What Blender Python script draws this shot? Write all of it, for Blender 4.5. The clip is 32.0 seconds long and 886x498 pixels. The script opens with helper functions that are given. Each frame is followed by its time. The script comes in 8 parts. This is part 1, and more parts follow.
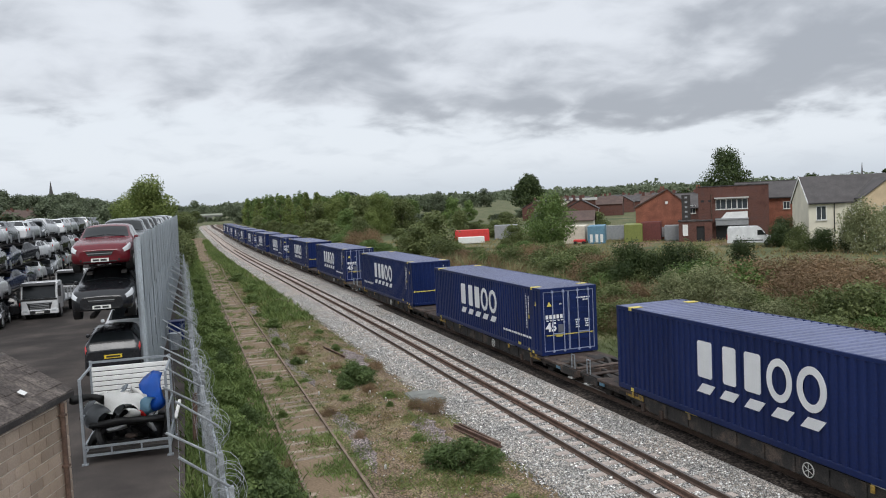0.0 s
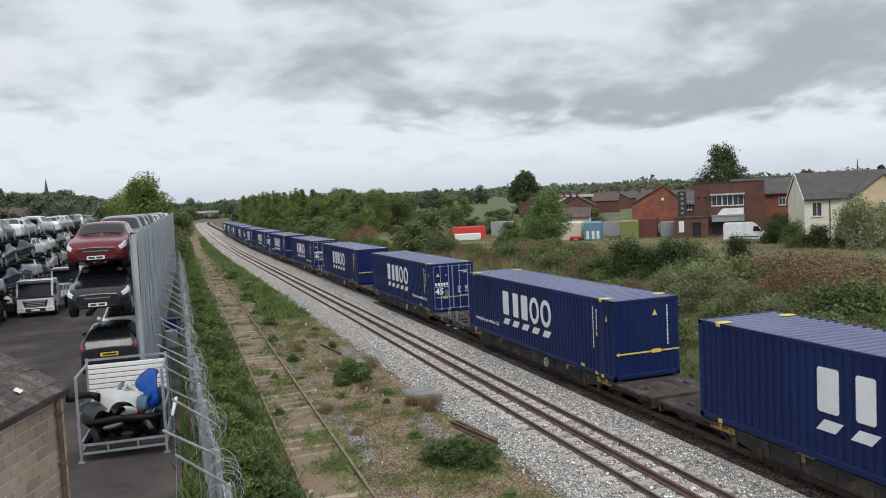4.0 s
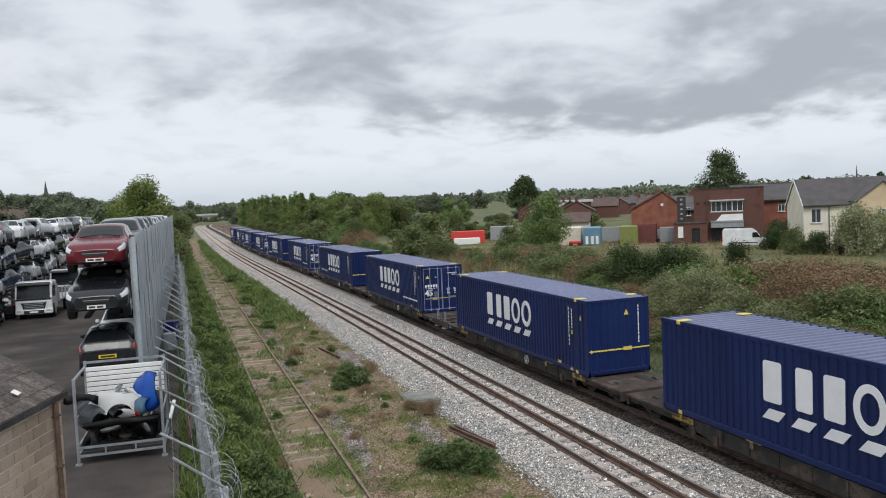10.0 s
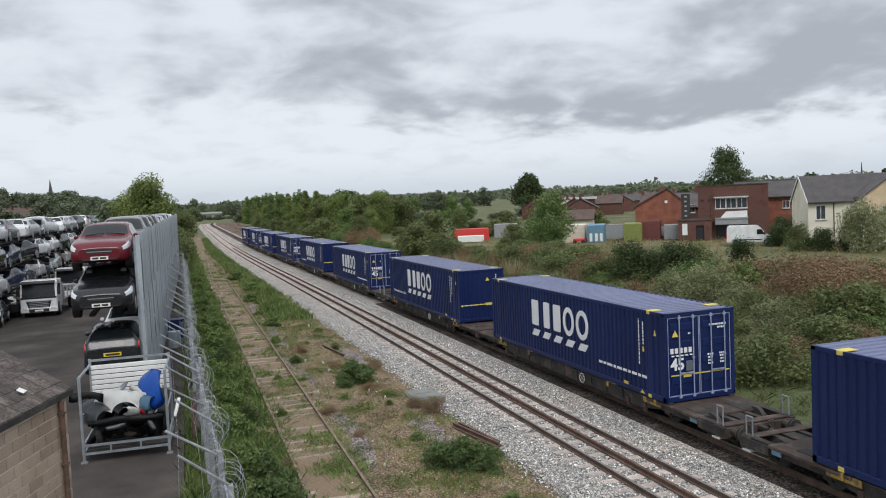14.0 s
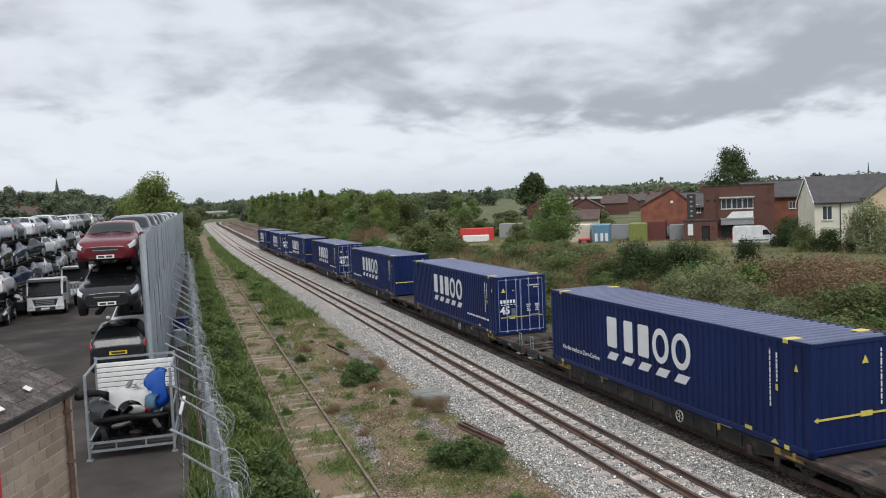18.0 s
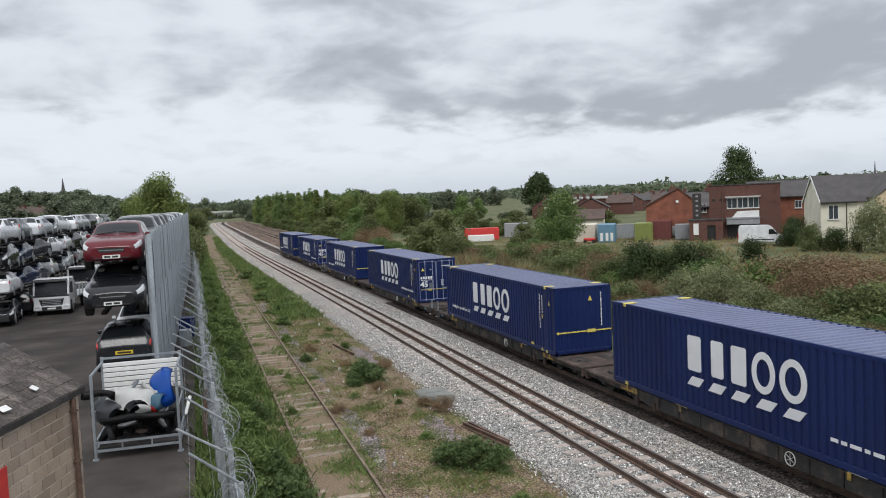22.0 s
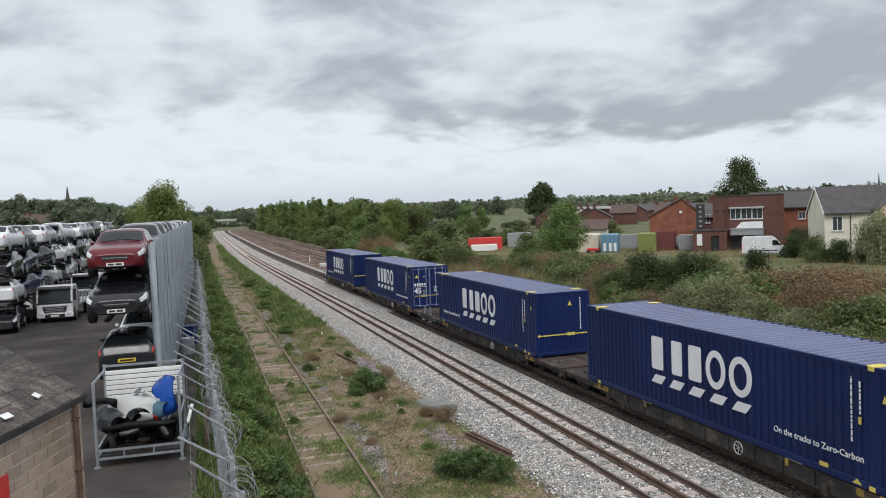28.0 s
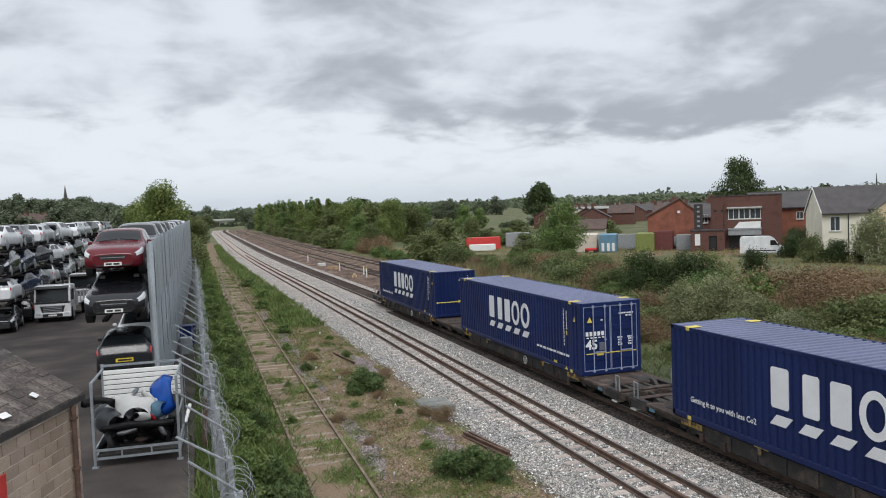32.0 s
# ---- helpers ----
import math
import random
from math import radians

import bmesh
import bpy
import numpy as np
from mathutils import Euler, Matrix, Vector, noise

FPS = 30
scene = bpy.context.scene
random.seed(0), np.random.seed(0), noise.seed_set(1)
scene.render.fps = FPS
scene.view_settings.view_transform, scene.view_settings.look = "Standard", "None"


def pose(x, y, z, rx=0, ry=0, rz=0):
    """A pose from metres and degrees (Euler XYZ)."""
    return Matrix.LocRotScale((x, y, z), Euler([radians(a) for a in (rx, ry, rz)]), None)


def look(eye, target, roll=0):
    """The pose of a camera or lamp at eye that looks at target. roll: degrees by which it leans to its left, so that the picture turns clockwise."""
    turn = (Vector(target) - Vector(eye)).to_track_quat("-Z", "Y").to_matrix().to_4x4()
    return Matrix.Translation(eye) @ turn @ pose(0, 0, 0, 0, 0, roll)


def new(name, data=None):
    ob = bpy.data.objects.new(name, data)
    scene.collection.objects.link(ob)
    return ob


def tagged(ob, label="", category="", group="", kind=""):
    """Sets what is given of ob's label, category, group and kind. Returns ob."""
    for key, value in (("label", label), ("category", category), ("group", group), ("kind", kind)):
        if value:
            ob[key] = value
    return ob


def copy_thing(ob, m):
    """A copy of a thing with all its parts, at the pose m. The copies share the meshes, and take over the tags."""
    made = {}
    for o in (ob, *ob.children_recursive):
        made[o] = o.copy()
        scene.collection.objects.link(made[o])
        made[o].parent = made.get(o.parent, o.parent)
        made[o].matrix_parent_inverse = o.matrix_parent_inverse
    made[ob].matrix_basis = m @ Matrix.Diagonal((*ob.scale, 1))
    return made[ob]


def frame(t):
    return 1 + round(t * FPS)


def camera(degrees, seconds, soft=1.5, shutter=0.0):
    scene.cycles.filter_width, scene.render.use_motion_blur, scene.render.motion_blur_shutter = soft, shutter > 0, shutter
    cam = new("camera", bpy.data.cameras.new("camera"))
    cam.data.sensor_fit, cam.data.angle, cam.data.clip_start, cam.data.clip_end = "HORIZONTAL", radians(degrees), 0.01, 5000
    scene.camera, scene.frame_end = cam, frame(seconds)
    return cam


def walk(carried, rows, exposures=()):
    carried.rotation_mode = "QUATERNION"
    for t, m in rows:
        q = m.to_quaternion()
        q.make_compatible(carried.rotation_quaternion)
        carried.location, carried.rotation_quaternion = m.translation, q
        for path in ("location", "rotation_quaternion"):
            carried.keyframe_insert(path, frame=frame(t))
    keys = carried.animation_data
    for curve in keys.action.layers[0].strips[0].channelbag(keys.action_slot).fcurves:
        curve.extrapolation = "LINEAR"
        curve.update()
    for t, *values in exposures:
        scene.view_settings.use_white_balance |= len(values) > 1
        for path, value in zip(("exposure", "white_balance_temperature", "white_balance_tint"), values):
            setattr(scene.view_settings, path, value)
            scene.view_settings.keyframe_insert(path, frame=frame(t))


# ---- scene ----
# The picture is taken from a road bridge over the line; the eye never moves, only its aim sways.
EYE = Vector((0.0, 0.0, 7.23))


def aim(yaw, pitch, lean):
    a, b = radians(yaw), radians(pitch)
    way = Vector((math.sin(a) * math.cos(b), math.cos(a) * math.cos(b), math.sin(b)))
    return look(EYE, EYE + way, -lean)


cam = camera(58.75, 32.0, soft=1.05)
walk(cam, [(t, aim(*a)) for t, *a in (
    (0, 18.61, -3.48, 2.69), (0.5, 18.70, -3.44, 2.61), (1, 18.78, -3.37, 2.55), (1.5, 18.83, -3.40, 2.68),
    (2, 18.90, -3.49, 2.72), (2.5, 18.90, -3.58, 2.79), (3, 18.90, -3.62, 2.72), (3.5, 18.85, -3.69, 2.85),
    (5.5, 18.91, -3.79, 2.45), (6, 18.91, -3.86, 2.45), (6.5, 18.91, -3.92, 2.44), (7, 18.92, -4.05, 2.45),
    (7.5, 18.98, -4.01, 2.44), (8, 19.01, -3.89, 2.38), (8.5, 18.99, -3.85, 2.37), (9, 19.01, -3.75, 2.28),
    (9.5, 19.07, -3.54, 2.23), (10, 18.93, -3.41, 2.45), (10.5, 18.83, -3.39, 2.61), (11, 18.79, -3.44, 2.69),
    (11.5, 18.79, -3.57, 2.71), (12, 18.87, -3.61, 2.58), (12.5, 18.85, -3.60, 2.61), (13, 18.71, -3.62, 2.70),
    (13.5, 18.62, -3.58, 2.63), (14, 18.64, -3.57, 2.59), (14.5, 18.71, -3.59, 2.48), (16.5, 18.42, -3.52, 2.43),
    (17, 18.39, -3.56, 2.38), (17.5, 18.33, -3.60, 2.44), (18, 18.27, -3.59, 2.44), (18.5, 18.21, -3.58, 2.45),
    (19, 18.12, -3.66, 2.48), (19.5, 18.10, -3.74, 2.37), (20, 18.09, -3.76, 2.42), (20.5, 18.10, -3.75, 2.42),
    (21, 18.05, -3.69, 2.45), (21.5, 18.00, -3.62, 2.49), (22, 17.90, -3.59, 2.51), (22.5, 17.80, -3.62, 2.47),
    (23, 17.73, -3.69, 2.46), (23.5, 17.64, -3.73, 2.52), (24, 17.57, -3.72, 2.53), (24.5, 17.55, -3.49, 2.46),
    (25, 17.54, -3.30, 2.45), (25.5, 17.61, -3.25, 2.32), (27.5, 17.72, -2.94, 2.30), (28, 17.70, -2.90, 2.23),
    (28.5, 17.68, -2.81, 2.14), (29, 17.73, -2.75, 2.15), (29.5, 17.86, -2.78, 2.22), (30, 17.88, -2.71, 2.18),
    (30.5, 17.81, -2.74, 2.30), (31, 17.71, -2.82, 2.30), (31.5, 17.71, -2.88, 2.28), (32, 17.83, -2.92, 2.19),)])

# World, sun and exposure: a bright, broken overcast.
scene.view_settings.exposure = 0.0

SUN_EL, SUN_AZ = radians(58), radians(186)


def make_world():
    w = bpy.data.worlds.new("overcast_sky")
    scene.world = w
    w.use_nodes = True
    nt = w.node_tree
    nt.nodes.clear()
    N, L = nt.nodes.new, nt.links.new

    def math_node(op, a, b=None, clamp=False):
        n = N("ShaderNodeMath")
        n.operation, n.use_clamp = op, clamp
        for i, v in enumerate((a, b)):
            if v is None:
                continue
            if isinstance(v, (int, float)):
                n.inputs[i].default_value = v
            else:
                L(v, n.inputs[i])
        return n.outputs[0]

    out, bg = N("ShaderNodeOutputWorld"), N("ShaderNodeBackground")
    sky = N("ShaderNodeTexSky")
    sky.sky_type, sky.sun_disc = "NISHITA", False
    sky.sun_elevation, sky.sun_rotation, sky.air_density, sky.dust_density = SUN_EL, SUN_AZ, 1.0, 3.0
    tc, sep = N("ShaderNodeTexCoord"), N("ShaderNodeSeparateXYZ")
    L(tc.outputs["Generated"], sep.inputs[0])
    up = math_node("MAXIMUM", sep.outputs[2], 0.0)
    # a cloud layer seen in perspective: its pattern lies on a plane overhead
    den = math_node("ADD", up, 0.27)
    flat = N("ShaderNodeCombineXYZ")
    L(math_node("DIVIDE", sep.outputs[0], den), flat.inputs[0])
    L(math_node("DIVIDE", sep.outputs[1], den), flat.inputs[1])

    def clouds(scale, detail, rough, warp, shift):
        mp = N("ShaderNodeMapping")
        mp.inputs["Location"].default_value = shift
        L(flat.outputs[0], mp.inputs["Vector"])
        n = N("ShaderNodeTexNoise")
        n.inputs["Scale"].default_value, n.inputs["Detail"].default_value = scale, detail
        n.inputs["Roughness"].default_value, n.inputs["Distortion"].default_value = rough, warp
        L(mp.outputs[0], n.inputs["Vector"])
        return math_node("SUBTRACT", n.outputs["Fac"], 0.5)

    def step(src, lo, hi, a, b):
        r = N("ShaderNodeMapRange")
        r.interpolation_type = "SMOOTHSTEP"
        for key, v in (("From Min", lo), ("From Max", hi), ("To Min", a), ("To Max", b)):
            r.inputs[key].default_value = v
        L(src, r.inputs["Value"])
        return r.outputs[0]

    def tint(fac, a, b):
        n = N("ShaderNodeMix")
        n.data_type = "RGBA"
        L(fac, n.inputs["Factor"])
        for key, v in (("A", a), ("B", b)):
            if isinstance(v, tuple):
                n.inputs[key].default_value = (*v, 1)
            else:
                L(v, n.inputs[key])
        return n.outputs["Result"]

    broad = clouds(1.75, 4, 0.5, 0.3, CLOUD_SHIFT)
    puff = clouds(4.6, 8, 0.54, 0.3, (2.1, 0.7, 0.0))
    both_ = math_node("ADD", broad, math_node("MULTIPLY", puff, 0.58))
    # the cloud is thicker towards the town than over the yard
    side = math_node("ADD", math_node("MULTIPLY", sep.outputs[0], 0.95), math_node("MULTIPLY", sep.outputs[1], -0.31))
    dense = math_node("ADD", both_, math_node("MULTIPLY", side, 0.21))
    edge = math_node("ADD", math_node("ADD", up, math_node("MULTIPLY", both_, 0.13)), math_node("MULTIPLY", side, 0.05))
    bank = step(edge, 0.088, 0.122, 0.0, 1.0)
    thick = step(dense, -0.21, 0.17, 0.0, 1.0)
    low = tint(step(up, 0.0, 0.06, 0.0, 1.0), (0.53, 0.585, 0.65), (0.69, 0.735, 0.79))
    low = tint(step(puff, -0.02, 0.2, 0.0, 0.32), low, (0.50, 0.545, 0.605))
    cloud = tint(thick, (0.665, 0.70, 0.755), (0.36, 0.387, 0.433))
    view = tint(bank, low, cloud)
    # overhead, the layer evens out
    dome = tint(step(up, 0.32, 0.6, 0.0, 1.0), view, (0.79, 0.83, 0.89))
    # a little of the blue sky comes through the cloud
    both = N("ShaderNodeMix")
    both.data_type = "RGBA"
    both.inputs["Factor"].default_value = 0.93
    tone = N("ShaderNodeMix")
    tone.data_type, tone.blend_type = "RGBA", "MULTIPLY"
    tone.inputs["Factor"].default_value = 1.0
    tone.inputs["B"].default_value = (0.08, 0.08, 0.08, 1)
    L(sky.outputs[0], tone.inputs["A"])
    L(tone.outputs["Result"], both.inputs["A"])
    L(dome, both.inputs["B"])
    L(both.outputs["Result"], bg.inputs["Color"])
    bg.inputs["Strength"].default_value = SKY_STRENGTH
    L(bg.outputs[0], out.inputs[0])


CLOUD_SHIFT = (0.4, 0.2, 0)
SKY_STRENGTH = 1.2
make_world()
sun = new("sun", bpy.data.lights.new("sun", "SUN"))
sun.data.energy, sun.data.angle, sun.data.color = 1.55, radians(28), (1.0, 0.99, 0.975)
sun.matrix_world = look((0, 0, 60), (60 * math.sin(SUN_AZ) * -0.78, 60 * math.cos(SUN_AZ) * -0.78, 0))

# ---------- materials ----------
def grain(name, col, rough=0.8, metal=0.0, var=0.25, scale=3.0, fine=40.0, bump=0.3, dist=0.01, per=0.0,
          second=None, cover=0.5, edge=0.08, spec=0.5, coat=0.0, streak=None, cells=None, place=False):
    """Two scales of noise over a base colour, with bump. second: another colour in patches of the coarse scale,
    per: how much the tone changes from object to object, streak: stretches the coarse pattern (x, y, z),
    cells: (scale, least, most) tone of stones lying side by side, place: pattern runs on over neighbouring pieces."""
    m = bpy.data.materials.new(name)
    m.use_nodes = True
    nt = m.node_tree
    N, L = nt.nodes.new, nt.links.new
    b = nt.nodes["Principled BSDF"]
    b.inputs["Metallic"].default_value, b.inputs["Roughness"].default_value = metal, rough
    b.inputs["Specular IOR Level"].default_value, b.inputs["Coat Weight"].default_value = spec, coat
    tc = N("ShaderNodeNewGeometry" if place else "ShaderNodeTexCoord")
    where = tc.outputs["Position" if place else "Object"]
    mp = N("ShaderNodeMapping")
    mp.inputs["Scale"].default_value = streak or (1, 1, 1)
    L(where, mp.inputs["Vector"])
    n1, n2 = N("ShaderNodeTexNoise"), N("ShaderNodeTexNoise")
    n1.inputs["Scale"].default_value, n1.inputs["Detail"].default_value = scale, 5
    n2.inputs["Scale"].default_value, n2.inputs["Detail"].default_value = fine, 3
    L(mp.outputs[0], n1.inputs["Vector"])
    L(where, n2.inputs["Vector"])

    def mixed(kind, fac, a, bb):
        n = N("ShaderNodeMix")
        n.data_type, n.blend_type = "RGBA", kind
        for key, v in (("Factor", fac), ("A", a), ("B", bb)):
            if isinstance(v, (tuple, list)):
                n.inputs[key].default_value = (*v, 1) if len(v) == 3 else v
            elif isinstance(v, (int, float)):
                n.inputs[key].default_value = v
            else:
                L(v, n.inputs[key])
        return n.outputs["Result"]

    def spread(src, lo, hi):
        n = N("ShaderNodeMapRange")
        n.inputs["From Min"].default_value, n.inputs["From Max"].default_value = 0.3, 0.7
        n.inputs["To Min"].default_value, n.inputs["To Max"].default_value = lo, hi
        L(src, n.inputs["Value"])
        return n.outputs[0]

    tone = col
    if second:
        r = N("ShaderNodeMapRange")
        r.inputs["From Min"].default_value, r.inputs["From Max"].default_value = 1 - cover - edge, 1 - cover + edge
        wob = N("ShaderNodeMath")
        wob.operation = "MULTIPLY_ADD"
        L(n2.outputs["Fac"], wob.inputs[0])
        wob.inputs[1].default_value = 0.25
        sub = N("ShaderNodeMath")
        sub.operation = "ADD"
        sub.inputs[1].default_value = -0.125
        L(n1.outputs["Fac"], sub.inputs[0])
        L(sub.outputs[0], wob.inputs[2])
        L(wob.outputs[0], r.inputs["Value"])
        tone = mixed("MIX", r.outputs[0], col, second)
    k = mixed("MULTIPLY", 1.0, tone, spread(n1.outputs["Fac"], 1 - var, 1 + var))
    k = mixed("MULTIPLY", 1.0, k, spread(n2.outputs["Fac"], 1 - var * 0.8, 1 + var * 0.8))
    vo = None
    if cells:
        vo = N("ShaderNodeTexVoronoi")
        vo.inputs["Scale"].default_value = cells[0]
        L(where, vo.inputs["Vector"])
        sp = N("ShaderNodeSeparateColor")
        L(vo.outputs["Color"], sp.inputs[0])
        r = N("ShaderNodeMapRange")
        r.inputs["To Min"].default_value, r.inputs["To Max"].default_value = cells[1], cells[2]
        L(sp.outputs[0], r.inputs["Value"])
        k = mixed("MULTIPLY", 1.0, k, r.outputs[0])
        # shade in the gaps between the stones, painted into the colour
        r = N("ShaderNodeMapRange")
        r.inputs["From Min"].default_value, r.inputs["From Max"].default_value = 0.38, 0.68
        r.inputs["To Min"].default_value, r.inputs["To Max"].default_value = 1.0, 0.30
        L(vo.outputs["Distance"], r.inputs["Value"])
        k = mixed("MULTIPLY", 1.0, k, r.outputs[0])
    if per:
        oi = N("ShaderNodeObjectInfo")
        r = N("ShaderNodeMapRange")
        r.inputs["To Min"].default_value, r.inputs["To Max"].default_value = 1 - per, 1 + per
        L(oi.outputs["Random"], r.inputs["Value"])
        k = mixed("MULTIPLY", 1.0, k, r.outputs[0])
    L(k, b.inputs["Base Color"])
    if bump:
        bp = N("ShaderNodeBump")
        bp.inputs["Strength"].default_value, bp.inputs["Distance"].default_value = bump, dist
        L(n2.outputs["Fac"], bp.inputs["Height"])
        if vo:
            bp.invert = True
            L(vo.outputs["Distance"], bp.inputs["Height"])
        L(bp.outputs[0], b.inputs["Normal"])
    if metal < 0.5:
        rr = N("ShaderNodeMapRange")
        rr.inputs["To Min"].default_value, rr.inputs["To Max"].default_value = max(0.02, rough - 0.12), min(1, rough + 0.12)
        L(n1.outputs["Fac"], rr.inputs["Value"])
        L(rr.outputs[0], b.inputs["Roughness"])
    return m


def leafy(name, a, b, rough=0.6):
    """Leaves: the tone changes leaf by leaf and clump by clump."""
    m = bpy.data.materials.new(name)
    m.use_nodes = True
    nt = m.node_tree
    N, L = nt.nodes.new, nt.links.new
    p = nt.nodes["Principled BSDF"]
    p.inputs["Roughness"].default_value = rough
    p.inputs["Specular IOR Level"].default_value = 0.25
    geo, tc, no, oi = N("ShaderNodeNewGeometry"), N("ShaderNodeTexCoord"), N("ShaderNodeTexNoise"), N("ShaderNodeObjectInfo")
    no.inputs["Scale"].default_value = 0.6
    L(tc.outputs["Object"], no.inputs["Vector"])
    s = N("ShaderNodeMath")
    s.operation = "ADD"
    s2 = N("ShaderNodeMath")
    s2.operation = "MULTIPLY"
    s2.inputs[1].default_value = 0.36
    L(geo.outputs["Random Per Island"], s2.inputs[0])
    sp = N("ShaderNodeMapRange")
    sp.inputs["From Min"].default_value, sp.inputs["From Max"].default_value = 0.32, 0.68
    sp.inputs["To Min"].default_value, sp.inputs["To Max"].default_value = 0.0, 0.62
    L(no.outputs["Fac"], sp.inputs["Value"])
    L(s2.outputs[0], s.inputs[0])
    L(sp.outputs[0], s.inputs[1])
    mx = N("ShaderNodeMix")
    mx.data_type = "RGBA"
    mx.inputs["A"].default_value, mx.inputs["B"].default_value = (*a, 1), (*b, 1)
    L(s.outputs[0], mx.inputs["Factor"])
    hv = N("ShaderNodeHueSaturation")
    r = N("ShaderNodeMapRange")
    r.inputs["To Min"].default_value, r.inputs["To Max"].default_value = 0.8, 1.2
    L(oi.outputs["Random"], r.inputs["Value"])
    L(r.outputs[0], hv.inputs["Value"])
    L(mx.outputs["Result"], hv.inputs["Color"])
    L(hv.outputs[0], p.inputs["Base Color"])
    tr = N("ShaderNodeBsdfTranslucent")
    L(hv.outputs[0], tr.inputs["Color"])
    ms = N("ShaderNodeMixShader")
    ms.inputs[0].default_value = 0.25
    L(p.outputs[0], ms.inputs[1])
    L(tr.outputs[0], ms.inputs[2])
    L(ms.outputs[0], nt.nodes["Material Output"].inputs["Surface"])
    return m


def glassy(name, col, rough=0.06):
    """Dark car or house glass: what lies behind is in shade, the surface mirrors the sky."""
    return grain(name, col, rough=rough, var=0.1, bump=0, spec=0.5)


M = {}
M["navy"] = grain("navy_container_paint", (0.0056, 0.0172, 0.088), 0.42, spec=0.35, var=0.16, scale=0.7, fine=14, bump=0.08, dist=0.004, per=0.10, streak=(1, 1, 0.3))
# container roofs: a paler, greyer blue than the navy sides
M["roof_blue"] = grain("pale_blue_roof_paint", (0.130, 0.148, 0.245), 0.5, var=0.16, scale=0.6, fine=12, bump=0.08, dist=0.004, per=0.10)
M["white_mark"] = grain("white_marking_paint", (0.80, 0.81, 0.82), 0.55, var=0.06, scale=2, fine=30, bump=0)
M["yellow_mark"] = grain("yellow_marking_paint", (0.68, 0.56, 0.12), 0.55, var=0.15, scale=5, fine=40, bump=0)
M["yellow_worn"] = grain("dirty_yellow_paint", (0.42, 0.27, 0.05), 0.7, var=0.35, scale=5, fine=40, bump=0.2, second=(0.09, 0.07, 0.05), cover=0.42)
M["grey_mark"] = grain("grey_box", (0.12, 0.13, 0.16), 0.6, var=0.1)
M["rod"] = grain("pale_blue_locking_rod", (0.30, 0.34, 0.48), 0.5, var=0.2, scale=4)
M["wagon"] = grain("weathered_wagon_frame", (0.036, 0.033, 0.031), 0.85, var=0.4, scale=2.2, fine=30, bump=0.4, second=(0.075, 0.057, 0.046), cover=0.42, per=0.25)
M["deck"] = grain("rusty_deck_steel", (0.060, 0.041, 0.033), 0.85, var=0.35, scale=2.5, fine=40, bump=0.4, second=(0.095, 0.072, 0.060), cover=0.4, per=0.25)
M["wheel"] = grain("oily_wheel_steel", (0.045, 0.040, 0.036), 0.7, var=0.3)
M["pale_steel"] = grain("pale_painted_steel", (0.55, 0.55, 0.52), 0.6, var=0.2)
M["rail_side"] = grain("rusty_rail_web", (0.105, 0.070, 0.053), 0.85, var=0.35, scale=3, fine=60, bump=0.3)
M["rail_top"] = grain("worn_rail_head", (0.30, 0.27, 0.25), 0.38, metal=0.7, var=0.2, scale=1)
M["rust"] = grain("brown_rust", (0.120, 0.074, 0.055), 0.9, var=0.4, scale=4, fine=50, bump=0.4)
M["concrete_sleeper"] = grain("stained_concrete_sleeper", (0.45, 0.385, 0.345), 0.9, var=0.3, scale=5, fine=60, bump=0.3, per=0.18)
M["wood_sleeper"] = grain("grey_old_timber", (0.285, 0.23, 0.18), 0.9, var=0.4, scale=4, fine=30, bump=0.5, dist=0.02, per=0.25, streak=(1, 6, 6))
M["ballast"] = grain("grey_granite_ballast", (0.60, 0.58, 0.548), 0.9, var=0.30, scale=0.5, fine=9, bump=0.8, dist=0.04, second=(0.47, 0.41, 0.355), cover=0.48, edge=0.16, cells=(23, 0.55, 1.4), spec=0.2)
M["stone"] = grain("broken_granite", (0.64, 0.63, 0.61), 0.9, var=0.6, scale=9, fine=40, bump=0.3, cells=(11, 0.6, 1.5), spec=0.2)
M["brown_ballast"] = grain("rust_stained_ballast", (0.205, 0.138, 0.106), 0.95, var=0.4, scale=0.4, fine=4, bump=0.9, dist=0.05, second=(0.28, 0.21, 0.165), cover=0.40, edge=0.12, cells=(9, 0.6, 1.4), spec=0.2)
M["dark_ballast"] = grain("near_black_ballast", (0.058, 0.047, 0.040), 0.95, var=0.35, scale=0.6, fine=9, bump=0.9, dist=0.05, second=(0.105, 0.088, 0.075), cover=0.36, edge=0.14, cells=(14, 0.4, 1.9), spec=0.2)
M["dark_fourfoot"] = grain("brown_stained_fourfoot", (0.072, 0.050, 0.040), 0.95, var=0.4, scale=0.5, fine=7, bump=0.8, dist=0.05, second=(0.135, 0.10, 0.08), cover=0.36, edge=0.14, cells=(11, 0.6, 1.5), spec=0.2)
M["lid"] = grain("weathered_concrete", (0.20, 0.205, 0.19), 0.9, var=0.25, scale=3, fine=40)
M["bridge_paint"] = grain("pale_green_parapet", (0.50, 0.53, 0.46), 0.8, var=0.12, scale=0.3, fine=4, bump=0)
M["rack"] = grain("dark_rack_steel", (0.045, 0.040, 0.038), 0.8, var=0.3)
M["ground"] = grain("rough_grass_and_soil", (0.085, 0.105, 0.035), 0.95, var=0.4, scale=0.12, fine=6, bump=0.6, dist=0.06, second=(0.135, 0.112, 0.062), cover=0.42, edge=0.12)
